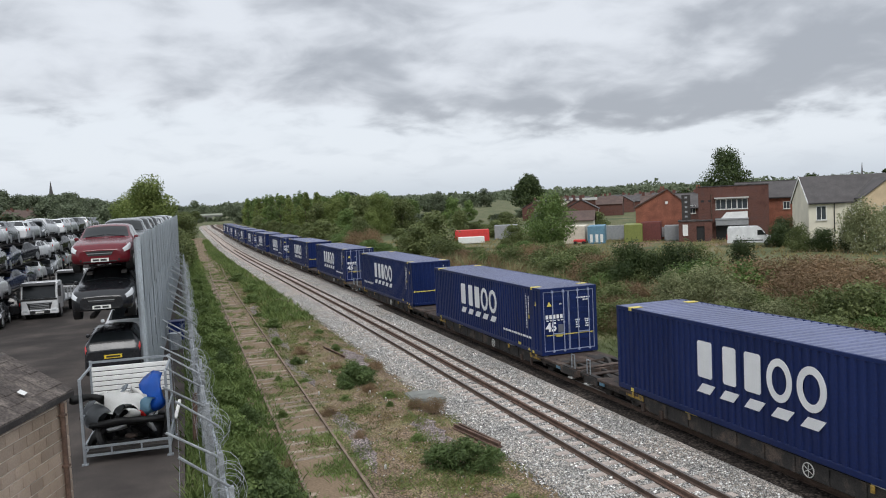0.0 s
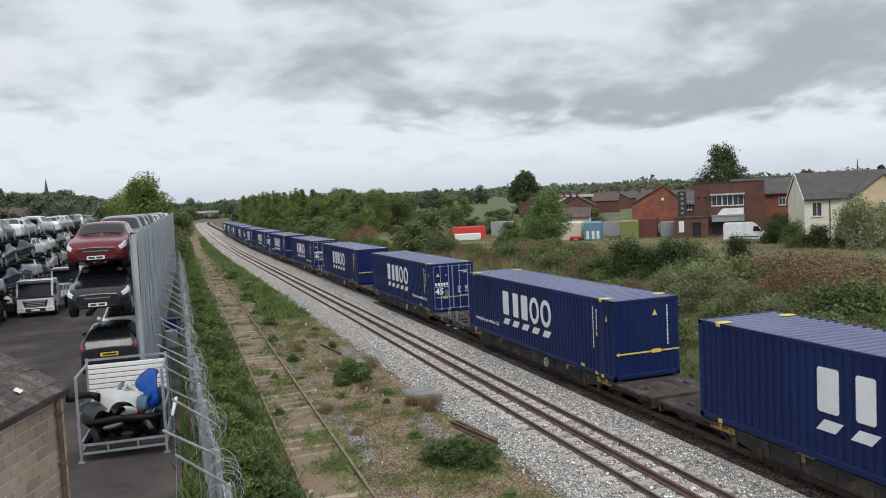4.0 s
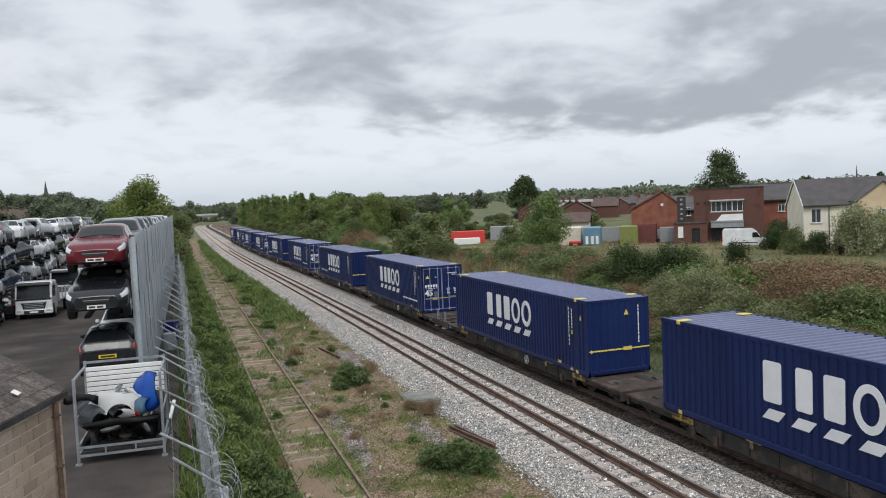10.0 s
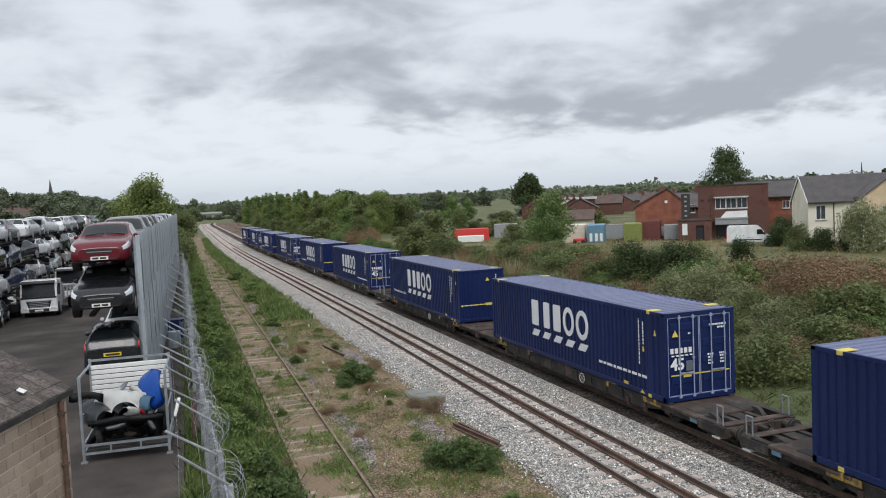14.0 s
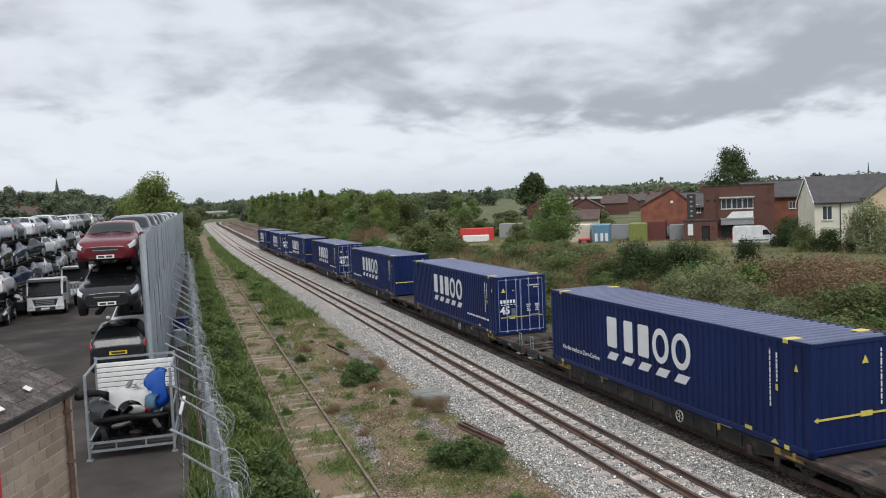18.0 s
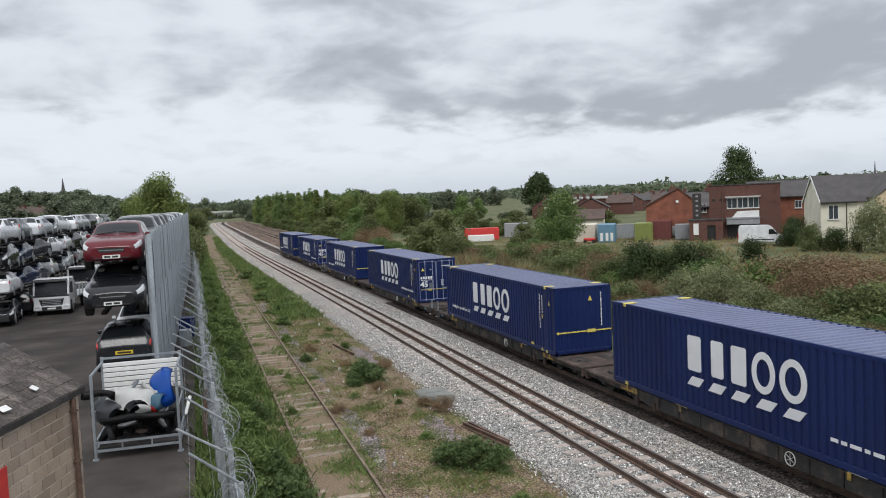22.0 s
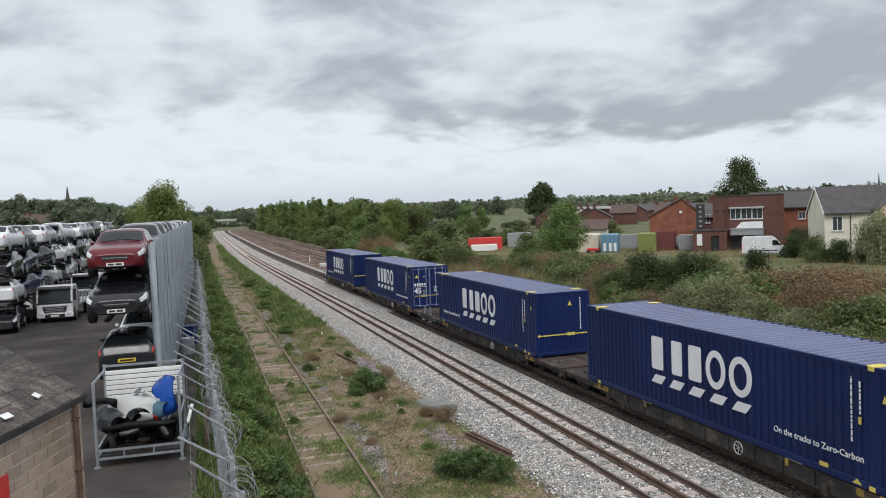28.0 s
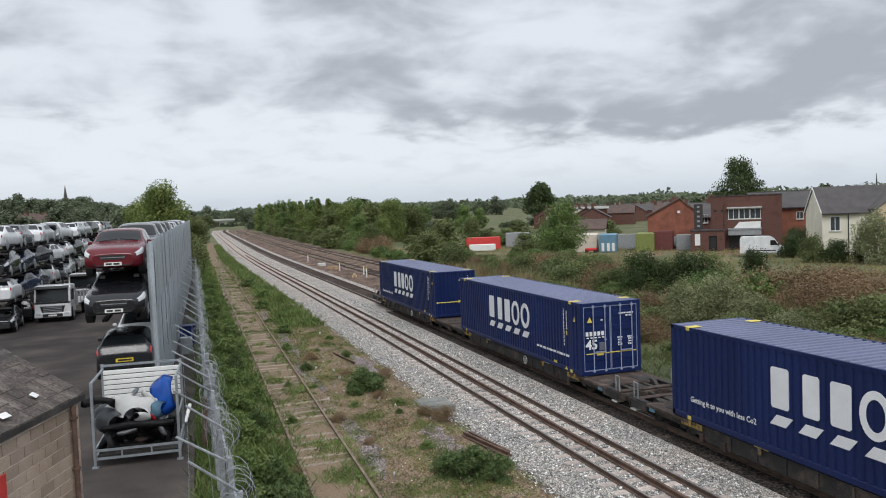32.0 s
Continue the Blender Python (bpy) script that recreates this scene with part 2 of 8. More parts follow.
M["lineside"] = grain("dry_lineside_soil", (0.335, 0.245, 0.17), 0.95, var=0.38, scale=0.75, fine=11, bump=0.6, dist=0.03, second=(0.185, 0.175, 0.080), cover=0.41, edge=0.10, cells=(17, 0.86, 1.14), spec=0.2)
M["siding_soil"] = grain("trodden_brown_siding_soil", (0.235, 0.172, 0.115), 0.95, var=0.35, scale=0.6, fine=14, bump=0.5, dist=0.03, second=(0.165, 0.122, 0.082), cover=0.45, edge=0.12, spec=0.2, streak=(1, 0.4, 1))
M["gravel"] = grain("purple_grey_cess_gravel", (0.32, 0.27, 0.26), 0.95, var=0.35, scale=1.5, fine=20, bump=0.8, dist=0.04, cells=(24, 0.4, 1.7), spec=0.2)
M["asphalt"] = grain("worn_dark_asphalt", (0.054, 0.047, 0.044), 0.9, var=0.35, scale=0.5, fine=30, bump=0.3, second=(0.070, 0.060, 0.054), cover=0.42, edge=0.1, spec=0.15)
M["cladding"] = grain("galvanised_grey_cladding", (0.43, 0.475, 0.51), 0.5, metal=0.2, var=0.2, scale=0.8, fine=20, bump=0.05, per=0.08, streak=(1, 1, 0.2))
M["galv"] = grain("galvanised_steel", (0.33, 0.36, 0.39), 0.5, metal=0.5, var=0.2, scale=4, bump=0)
M["block"] = grain("buff_concrete_block", (0.53, 0.415, 0.33), 0.92, var=0.25, scale=0.9, fine=30, bump=0.5, per=0.18, second=(0.29, 0.22, 0.165), cover=0.46, edge=0.16, streak=(1, 1, 0.35), place=True)
M["mortar"] = grain("pale_mortar", (0.70, 0.64, 0.56), 0.95, var=0.2, fine=60)
M["fence_galv"] = grain("dull_galvanised_steel", (0.29, 0.31, 0.325), 0.6, metal=0.3, var=0.3, scale=4, bump=0, per=0.25)
M["felt"] = grain("mossy_roof_felt", (0.058, 0.051, 0.050), 0.95, var=0.35, scale=2, fine=25, bump=0.5, second=(0.098, 0.088, 0.080), cover=0.40)
M["felt_slate"] = grain("mossy_brown_slates", (0.078, 0.064, 0.058), 0.95, var=0.45, scale=1.6, fine=18, bump=0.5, second=(0.135, 0.115, 0.10), cover=0.42, edge=0.14, per=0.18)
M["brick"] = grain("weathered_red_brick", (0.150, 0.066, 0.050), 0.9, var=0.42, scale=0.9, fine=7, bump=0.3, per=0.15, second=(0.085, 0.046, 0.040), cover=0.45, edge=0.12)
M["brick_orange"] = grain("orange_red_brick", (0.245, 0.092, 0.058), 0.9, var=0.32, scale=0.8, fine=7, bump=0.3)
M["render"] = grain("cream_render", (0.72, 0.68, 0.56), 0.9, var=0.1, scale=0.6, fine=20, bump=0.1)
M["buff"] = grain("buff_brick", (0.60, 0.47, 0.31), 0.9, var=0.12, scale=0.8, fine=20)
M["slate"] = grain("grey_slate_roof", (0.085, 0.078, 0.078), 0.8, var=0.25, scale=0.8, fine=9, bump=0.4, per=0.1)
M["brown_tile"] = grain("brown_roof_tile", (0.105, 0.072, 0.062), 0.85, var=0.25, scale=0.8, fine=9, bump=0.4)
M["white_paint"] = grain("white_paint", (0.80, 0.80, 0.78), 0.5, var=0.08, scale=2, bump=0)
M["grey_paint"] = grain("grey_paint", (0.30, 0.31, 0.32), 0.6, var=0.12, bump=0)
M["cream_steel"] = grain("cream_cabin_steel", (0.66, 0.60, 0.50), 0.6, var=0.12)
M["teal_steel"] = grain("pale_blue_cabin_steel", (0.13, 0.26, 0.36), 0.6, var=0.15)
M["green_steel"] = grain("lime_green_container_steel", (0.20, 0.23, 0.06), 0.6, var=0.15)
M["maroon_steel"] = grain("maroon_container_steel", (0.15, 0.045, 0.04), 0.7, var=0.2)
M["red_steel"] = grain("red_container_steel", (0.62, 0.05, 0.045), 0.5, var=0.12)
M["black_trim"] = grain("black_plastic", (0.018, 0.018, 0.019), 0.6, var=0.2, bump=0)
M["tyre"] = grain("rubber_tyre", (0.022, 0.022, 0.023), 0.85, var=0.2)
M["alloy"] = grain("alloy_rim", (0.40, 0.41, 0.42), 0.4, metal=0.6, var=0.1, bump=0)
M["glass"] = glassy("dark_glass", (0.016, 0.019, 0.021), 0.07)
M["house_glass"] = glassy("window_glass", (0.06, 0.07, 0.08))
M["lamp_clear"] = grain("clear_lamp", (0.60, 0.62, 0.64), 0.15, var=0.1, bump=0, coat=0.8)
M["lamp_red"] = grain("red_lamp", (0.55, 0.03, 0.03), 0.2, var=0.1, bump=0, coat=0.6)
M["plate_white"] = grain("white_plate", (0.80, 0.80, 0.76), 0.5, var=0.03, bump=0)
M["plate_yellow"] = grain("yellow_plate", (0.80, 0.58, 0.04), 0.5, var=0.03, bump=0)
M["bark"] = grain("rough_bark", (0.11, 0.085, 0.06), 0.95, var=0.35, scale=6, fine=40, bump=0.6, dist=0.03)
M["leaf_fresh"] = leafy("fresh_green_leaves", (0.074, 0.126, 0.038), (0.190, 0.260, 0.082))
M["leaf_dark"] = leafy("dark_green_leaves", (0.030, 0.052, 0.020), (0.085, 0.112, 0.040))
M["leaf_olive"] = leafy("olive_green_leaves", (0.078, 0.106, 0.038), (0.198, 0.226, 0.088))
M["leaf_sage"] = leafy("sage_grey_leaves", (0.125, 0.150, 0.066), (0.370, 0.380, 0.205))
M["leaf_brown"] = leafy("russet_dead_stems", (0.135, 0.095, 0.052), (0.360, 0.240, 0.140))
M["leaf_spring"] = leafy("spring_green_leaves", (0.100, 0.145, 0.040), (0.260, 0.310, 0.095))
# the haze of distance is put into this leaf colour, paler and greyer
M["leaf_hazed"] = leafy("hazy_distant_leaves", (0.100, 0.126, 0.078), (0.160, 0.190, 0.114))
M["rail_tan"] = grain("tan_rusty_rail", (0.21, 0.155, 0.115), 0.85, var=0.35, scale=3, fine=60, bump=0.3)
M["grass"] = leafy("meadow_grass", (0.080, 0.118, 0.034), (0.205, 0.245, 0.082))
M["dry_grass"] = leafy("dry_grass", (0.21, 0.165, 0.075), (0.36, 0.29, 0.14))
M["weeds"] = leafy("lush_weeds", (0.074, 0.126, 0.036), (0.224, 0.290, 0.096))
M["mat_leaves"] = leafy("creeping_weed_leaves", (0.085, 0.115, 0.035), (0.215, 0.245, 0.085))
M["bramble"] = leafy("dark_bramble_leaves", (0.056, 0.096, 0.034), (0.165, 0.225, 0.082))
M["tan_wood"] = grain("tan_sawn_timber", (0.42, 0.29, 0.17), 0.85, var=0.25, scale=3, fine=30, bump=0.3, streak=(6, 1, 6))
M["blossom"] = leafy("white_blossom", (0.45, 0.47, 0.40), (0.66, 0.66, 0.58))
CAR_PAINT = {}
for key, c in (("white", (0.74, 0.75, 0.76)), ("silver", (0.42, 0.44, 0.46)), ("black", (0.014, 0.015, 0.018)), ("red", (0.125, 0.007, 0.015)),
               ("blue", (0.02, 0.13, 0.55)), ("grey", (0.12, 0.13, 0.14)), ("dark_blue", (0.02, 0.03, 0.07))):
    CAR_PAINT[key] = grain(key + "_car_paint", c, 0.24, var=0.10, scale=2, fine=60, bump=0, coat=0.3, spec=0.4)
    M["paint_" + key] = CAR_PAINT[key]

# ---------- building helpers ----------
def thing(name, label, category, m=None, group="", kind=""):
    ob = new(name)
    ob.empty_display_size = 0.2
    if m is not None:
        ob.matrix_basis = m
    return tagged(ob, label, category, group, kind)


def part(name, bm, material, parent, label="", m=None):
    """Links a bmesh or a mesh as one object under parent (or at top level)."""
    if isinstance(bm, bpy.types.Mesh):
        me = bm
    else:
        me = bpy.data.meshes.new(name)
        bm.to_mesh(me)
        bm.free()
    if material is not None and not me.materials:
        me.materials.append(material)
    ob = new(name, me)
    if parent is not None:
        ob.parent = parent
    if m is not None:
        ob.matrix_basis = m
    if label:
        ob["label"] = label
    return ob


def raw(name, verts, faces, material, smooth=False):
    me = bpy.data.meshes.new(name)
    me.from_pydata(verts, [], faces)
    if material is not None:
        me.materials.append(material)
    if smooth:
        me.polygons.foreach_set("use_smooth", [True] * len(me.polygons))
    me.update()
    return me


def box(bm, x0, x1, y0, y1, z0, z1, bevel=0.0):
    r = bmesh.ops.create_cube(bm, size=1, matrix=Matrix.Translation(((x0 + x1) / 2, (y0 + y1) / 2, (z0 + z1) / 2)) @ Matrix.Diagonal((x1 - x0, y1 - y0, z1 - z0, 1)))
    if bevel:
        es = {e for v in r["verts"] for e in v.link_edges}
        bmesh.ops.bevel(bm, geom=list(es), offset=bevel, segments=1, affect="EDGES")
    return bm


def boxes(*specs, bevel=0.0):
    bm = bmesh.new()
    for s in specs:
        box(bm, *s, bevel=bevel)
    return bm


def rod(bm, a, b, r=0.03, n=8, r2=None):
    a, b = Vector(a), Vector(b)
    d = b - a
    q = d.to_track_quat("Z", "Y").to_matrix().to_4x4()
    bmesh.ops.create_cone(bm, cap_ends=True, segments=n, radius1=r, radius2=r if r2 is None else r2, depth=d.length, matrix=Matrix.Translation((a + b) / 2) @ q)
    return bm


def rods(r, *pairs, n=8):
    bm = bmesh.new()
    for a, b in pairs:
        rod(bm, a, b, r, n)
    return bm


def ring(bm, m, r, thick, n=20, k=6):
    """A torus about local z."""
    grid = []
    for i in range(n):
        a = 2 * math.pi * i / n
        row = []
        for j in range(k):
            b = 2 * math.pi * j / k
            row.append(bm.verts.new(m @ Vector(((r + thick * math.cos(b)) * math.cos(a), (r + thick * math.cos(b)) * math.sin(a), thick * math.sin(b)))))
        grid.append(row)
    for i in range(n):
        for j in range(k):
            bm.faces.new((grid[i][j], grid[(i + 1) % n][j], grid[(i + 1) % n][(j + 1) % k], grid[i][(j + 1) % k]))
    return bm


def prism(outline, axis, a, b):
    """An outline of 2D points drawn out from a to b along axis 'x', 'y' or 'z'."""
    def at(p, c):
        return {"x": (c, p[0], p[1]), "y": (p[0], c, p[1]), "z": (p[0], p[1], c)}[axis]
    bm = bmesh.new()
    lo, hi = [bm.verts.new(at(p, a)) for p in outline], [bm.verts.new(at(p, b)) for p in outline]
    n = len(outline)
    bm.faces.new(lo)
    bm.faces.new(hi[::-1])
    for i in range(n):
        bm.faces.new((lo[i], hi[i], hi[(i + 1) % n], lo[(i + 1) % n]))
    bmesh.ops.recalc_face_normals(bm, faces=bm.faces)
    return bm


def letters(text, size, material, parent, m, label, name="writing"):
    cu = bpy.data.curves.new(name, "FONT")
    cu.body, cu.size, cu.extrude, cu.align_x, cu.align_y, cu.resolution_u = text, size, 0.004, "LEFT", "BOTTOM", 2
    cu.offset = (0.03 if size > 0.4 else 0.008) * size
    tmp = new("tmp", cu)
    bpy.context.view_layer.update()
    me = bpy.data.meshes.new_from_object(tmp)
    bpy.data.objects.remove(tmp)
    me.materials.clear()
    return part(name, me, material, parent, label, m)


def wave(y):
    """How far the line swings sideways from its straight, metres, with the distance along it."""
    pts = ((-50, 0), (38, 0), (80, -0.45), (118, -1.0), (165, -1.15), (230, -0.5), (320, 0.6), (413, 2.0), (460, 4.4), (500, 9.0), (530, 19.0), (552, 40.0), (565, 70.0))
    for (a, u), (b, v) in zip(pts, pts[1:]):
        if y <= b:
            break
    i = pts.index((a, u))
    p0, p3 = pts[max(0, i - 1)], pts[min(len(pts) - 1, i + 2)]
    m0, m1 = (v - p0[1]) / (b - p0[0]), (p3[1] - u) / (p3[0] - a)
    h = b - a
    s = min(1.0, max(0.0, (y - a) / h))
    return ((2 * s ** 3 - 3 * s * s + 1) * u + (s ** 3 - 2 * s * s + s) * h * m0 + (-2 * s ** 3 + 3 * s * s) * v + (s ** 3 - s * s) * h * m1)


def along(x, y):
    """The point of the line at lateral place x and distance y, and its heading in radians."""
    return x + wave(y), math.atan2(wave(y + 2) - wave(y - 2), 4.0)


LINE_Y = [-120, -50, 8, 20, 38, 50, 65, 80, 100, 118, 140, 165, 190, 210, 230, 250, 275, 300, 320, 345, 370, 390, 413, 430, 445, 460, 473, 486, 500, 510, 520, 530, 538, 546, 552, 558, 562, 565]


def strip(name, outline, material, y0=-120, y1=565, shift=0.0):
    """A cross-section (x, z) laid along the line."""
    ys = [y for y in LINE_Y if y0 <= y <= y1]
    if ys[0] > y0:
        ys.insert(0, y0)
    if ys[-1] < y1:
        ys.append(y1)
    verts, faces = [], []
    n = len(outline)
    for y in ys:
        xo, h = along(shift, y)
        c, s = math.cos(h), math.sin(h)
        for x, z in outline:
            verts.append((xo + x * c, y - x * s, z))
    for i in range(len(ys) - 1):
        for j in range(n - 1):
            k = i * n + j
            faces.append((k, k + 1, k + n + 1, k + n))
    return raw(name, verts, faces, material)


def foliage(name, blobs, count, leaf, material, seed, flat=0.0, shell=0.55, hang=0.0, narrow=1.0):
    """A crown of many small leaf cards in clumps: blobs are (x, y, z, rx, ry, rz)."""
    rng = np.random.default_rng(seed)
    bl = np.array(blobs, float)
    vol = bl[:, 3] * bl[:, 4] * bl[:, 5]
    pick = rng.choice(len(bl), count, p=vol ** 0.75 / (vol ** 0.75).sum())
    d = rng.normal(size=(count, 3))
    d /= np.linalg.norm(d, axis=1)[:, None]
    r = (shell + (1 - shell) * rng.random(count) ** 0.6) * (1 + 0.16 * np.sin(d[:, 0] * 5 + pick) * np.cos(d[:, 2] * 6 + pick * 2))
    c = bl[pick, :3] + d * bl[pick, 3:] * r[:, None]
    nrm = d + rng.normal(size=(count, 3)) * 0.7
    nrm[:, 2] += flat
    nrm /= np.linalg.norm(nrm, axis=1)[:, None]
    u = np.cross(nrm, rng.normal(size=(count, 3)))
    u /= np.linalg.norm(u, axis=1)[:, None] + 1e-9
    if hang:
        u = u * (1 - hang) + np.array([0, 0, -1.0]) * hang
    v = np.cross(nrm, u)
    s = leaf * (0.6 + 0.8 * rng.random(count))[:, None]
    a, b = u * s, v * s * 0.62 * narrow
    q = np.stack([c - a + 0.2 * b, c + 0.9 * a + 0.9 * b, c + 0.5 * a - b], 1).reshape(-1, 3)
    me = bpy.data.meshes.new(name)
    me.vertices.add(len(q))
    me.vertices.foreach_set("co", q.astype(np.float32).ravel())
    me.loops.add(count * 3)
    me.loops.foreach_set("vertex_index", np.arange(count * 3, dtype=np.int32))
    me.polygons.add(count)
    me.polygons.foreach_set("loop_start", np.arange(0, count * 3, 3, dtype=np.int32))
    me.update(calc_edges=True)
    me.materials.append(material)
    return me


def blades(name, spots, height, width, material, seed, per=5, lean=0.45):
    """Tufts of narrow grass blades: spots are (x, y, z, size)."""
    rng = np.random.default_rng(seed)
    sp = np.repeat(np.array(spots, float), per, 0)
    n = len(sp)
    base = sp[:, :3] + np.stack([rng.normal(size=n) * 0.07, rng.normal(size=n) * 0.07, np.zeros(n)], 1) * sp[:, 3:4] * 1.5
    a = rng.random(n) * 2 * np.pi
    h = (height * (0.5 + rng.random(n)) * sp[:, 3])[:, None]
    side = np.stack([np.cos(a), np.sin(a), np.zeros(n)], 1) * width * (0.6 + 0.8 * rng.random(n))[:, None]
    tip = base + np.concatenate([rng.normal(size=(n, 2)) * lean * h, h], 1)
    mid = (base + tip) / 2 + np.array([0, 0, 0.12]) * h
    q = np.stack([base - side, base + side, mid + side * 0.8, tip, mid - side * 0.8], 1).reshape(-1, 3)
    me = bpy.data.meshes.new(name)
    me.vertices.add(len(q))
    me.vertices.foreach_set("co", q.astype(np.float32).ravel())
    me.loops.add(n * 5)
    me.loops.foreach_set("vertex_index", np.arange(n * 5, dtype=np.int32))
    me.polygons.add(n)
    me.polygons.foreach_set("loop_start", np.arange(0, n * 5, 5, dtype=np.int32))
    me.update(calc_edges=True)
    me.materials.append(material)
    return me


def rnd(seed):
    return random.Random(seed)


# ---------- ground ----------
def land(x, y):
    """Height of the natural ground."""
    z = -0.42
    if x < 8.6:
        z = 0.02 - max(0.0, min(1.0, (x - 7.2) / 1.4)) * 0.32
    if x < 1.6:
        z += max(0.0, min(1.0, (1.6 - x) / 1.6)) * 0.48
    if x > 30:
        z += min(1.0, (x - 30) / 25) * 0.25
    if y > 0 and x < 40:
        z += hill(x, y)
    far = max(0.0, (math.hypot(x, y) - 380) / 2600)
    if far > 0:
        z += (26 * min(1.0, far) ** 1.4) * (0.55 + 0.45 * math.sin(x * 0.0021 + 0.6)) * (1.0 if x > 0 else 0.75)
    return z


def patch(name, x0, x1, y0, y1, z, material, seed, rag=0.5):
    """A thin ragged-edged layer lying on the soil."""
    rg = rnd(seed)
    n = max(8, int((y1 - y0) / 0.35))
    verts, faces = [], []
    for i in range(n + 1):
        u = i / n
        y = y0 + (y1 - y0) * u
        k = min(1.0, 6 * u, 6 * (1 - u))
        c, h = (x0 + x1) / 2 + 0.15 * math.sin(y * 0.7 + seed), (x1 - x0) / 2 * k
        a, b = c - h * (1 - rag * rg.random()), c + h * (1 - rag * rg.random())
        verts += [(a, y, z - 0.03), (a + 0.06 * k, y, z), (b - 0.06 * k, y, z), (b, y, z - 0.03)]
    faces = [(4 * i + j, 4 * i + j + 1, 4 * i + j + 5, 4 * i + j + 4) for i in range(n) for j in range(3)]
    return raw(name, verts, faces, material)


def hill(x, y):
    """The wooded rise beyond the yard."""
    d, az = math.hypot(x, y), math.degrees(math.atan2(x, y))
    u = max(0.0, min(1.0, (d - 300) / 330))
    w = max(0.0, min(1.0, (-2.6 - az) / 4.0)) * max(0.0, min(1.0, (60 + az) / 30))
    return 11.5 * u * u * (3 - 2 * u) * w * w * (3 - 2 * w)


def build_ground():
    def lines(near, far, lo, hi):
        v = [lo + i * near for i in range(int((hi - lo) / near) + 1)]
        s, a = near, hi
        while a < far:
            s *= 1.35
            a += s
            v.append(a)
        return v
    xs = sorted(set([-x for x in lines(2.5, 4200, 0, 40)[1:]] + lines(0.8, 4200, 0, 32)))
    ys = sorted(set([-y for y in (5, 15, 40, 120, 400, 1200, 3500)] + lines(4, 4300, 0, 160)))
    verts = [(x + (wave(min(max(y, 0), 560)) if 1.6 < x < 60 else 0), y, land(x, y) + 0.04 * math.sin(x * 1.7) * math.cos(y * 0.9)) for y in ys for x in xs]
    n = len(xs)
    faces = [(j * n + i, j * n + i + 1, (j + 1) * n + i + 1, (j + 1) * n + i) for j in range(len(ys) - 1) for i in range(n - 1)]
    ob = part("ground", raw("ground", verts, faces, M["ground"], True), None, None)
    tagged(ob, "rough grass and bare soil reaching to low wooded hills", "ground", kind="structure")
    # lineside soil between fence and running line, the ballast beds and the yard
    ob = part("lineside_soil", strip("lineside_soil", [(1.5, 0.062), (2.2, 0.108), (2.58, 0.108), (2.7, 0.05), (4.1, 0.05), (4.22, 0.108), (4.6, 0.10), (6.6, 0.072), (7.6, -0.02), (8.9, -0.29)], M["lineside"], -120, 230), None, None)
    tagged(ob, "dry brown lineside soil with patches of weeds", "ground", kind="structure")
    for i, (a, b, c, d) in enumerate(((4.35, 5.15, 20, 27.5), (4.4, 4.95, 31, 38), (4.5, 5.3, 40, 49), (4.7, 5.4, 14, 18), (6.9, 7.9, 33, 39), (6.6, 7.7, 20.5, 25), (4.6, 5.2, 52, 60))):
        ob = part("gravel_patch", patch("gravel_patch", a, b, c, d, 0.118 if b < 6 else 0.075 - 0.03 * (a - 6.4), M["gravel"], 60 + i), None, None)
        tagged(ob, "purple-grey gravel spilt on the lineside soil", "gravel", group="gravel patches")
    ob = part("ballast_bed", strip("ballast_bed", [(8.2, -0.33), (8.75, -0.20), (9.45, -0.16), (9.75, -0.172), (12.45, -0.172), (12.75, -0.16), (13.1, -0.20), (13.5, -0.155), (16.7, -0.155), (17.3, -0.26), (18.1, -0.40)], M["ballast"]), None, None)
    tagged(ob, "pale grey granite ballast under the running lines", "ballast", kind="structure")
    # near-black ballast, laid only along the stretch that the train covers
    ob = part("stained_ballast_bed", strip("stained_ballast_bed", [(13.35, -0.19), (13.6, -0.147), (16.7, -0.147), (17.2, -0.205)], M["dark_ballast"], -120, 56), None, None)
    tagged(ob, "near-black ballast beneath the train", "ballast", kind="structure")
    ob = part("stained_ballast_strip", strip("stained_ballast_strip", [(14.36, -0.16), (14.4, -0.147), (15.8, -0.147), (15.84, -0.16)], M["dark_fourfoot"], 56.004, 565), None, None)
    tagged(ob, "dark oil-stained ballast between the rails", "ballast", kind="structure")
    for x in (21.6, 26.2):
        ob = part("siding_bed", strip("siding_bed", [(x - 0.95, -0.235), (x - 0.85, -0.222), (x + 0.85, -0.222), (x + 0.95, -0.235)], M["dark_fourfoot"], 66.01, 565), None, None)
        tagged(ob, "dark rusty ballast between siding rails", "ballast", kind="structure")
    ob = part("old_ballast_bed", strip("old_ballast_bed", [(16.75, -0.20), (17.6, -0.235), (19.4, -0.24), (20.0, -0.23), (28.0, -0.23), (28.8, -0.36), (29.6, -0.44)], M["brown_ballast"], 66), None, None)
    tagged(ob, "rust-stained brown ballast under the sidings", "ballast", kind="structure")
    ob = part("yard_surface", prism([(-90, 4), (-0.35, 4), (-0.1, 30), (0.5, 120), (-90, 130)], "z", 0.3, 0.7), M["asphalt"], None)
    tagged(ob, "worn dark asphalt of a car breaker's yard", "yard", kind="structure")


# ---------- tracks ----------
RAIL = [(-0.07, -0.155), (-0.07, -0.135), (-0.012, -0.115), (-0.012, -0.045), (-0.036, -0.03), (-0.036, -0.003)]


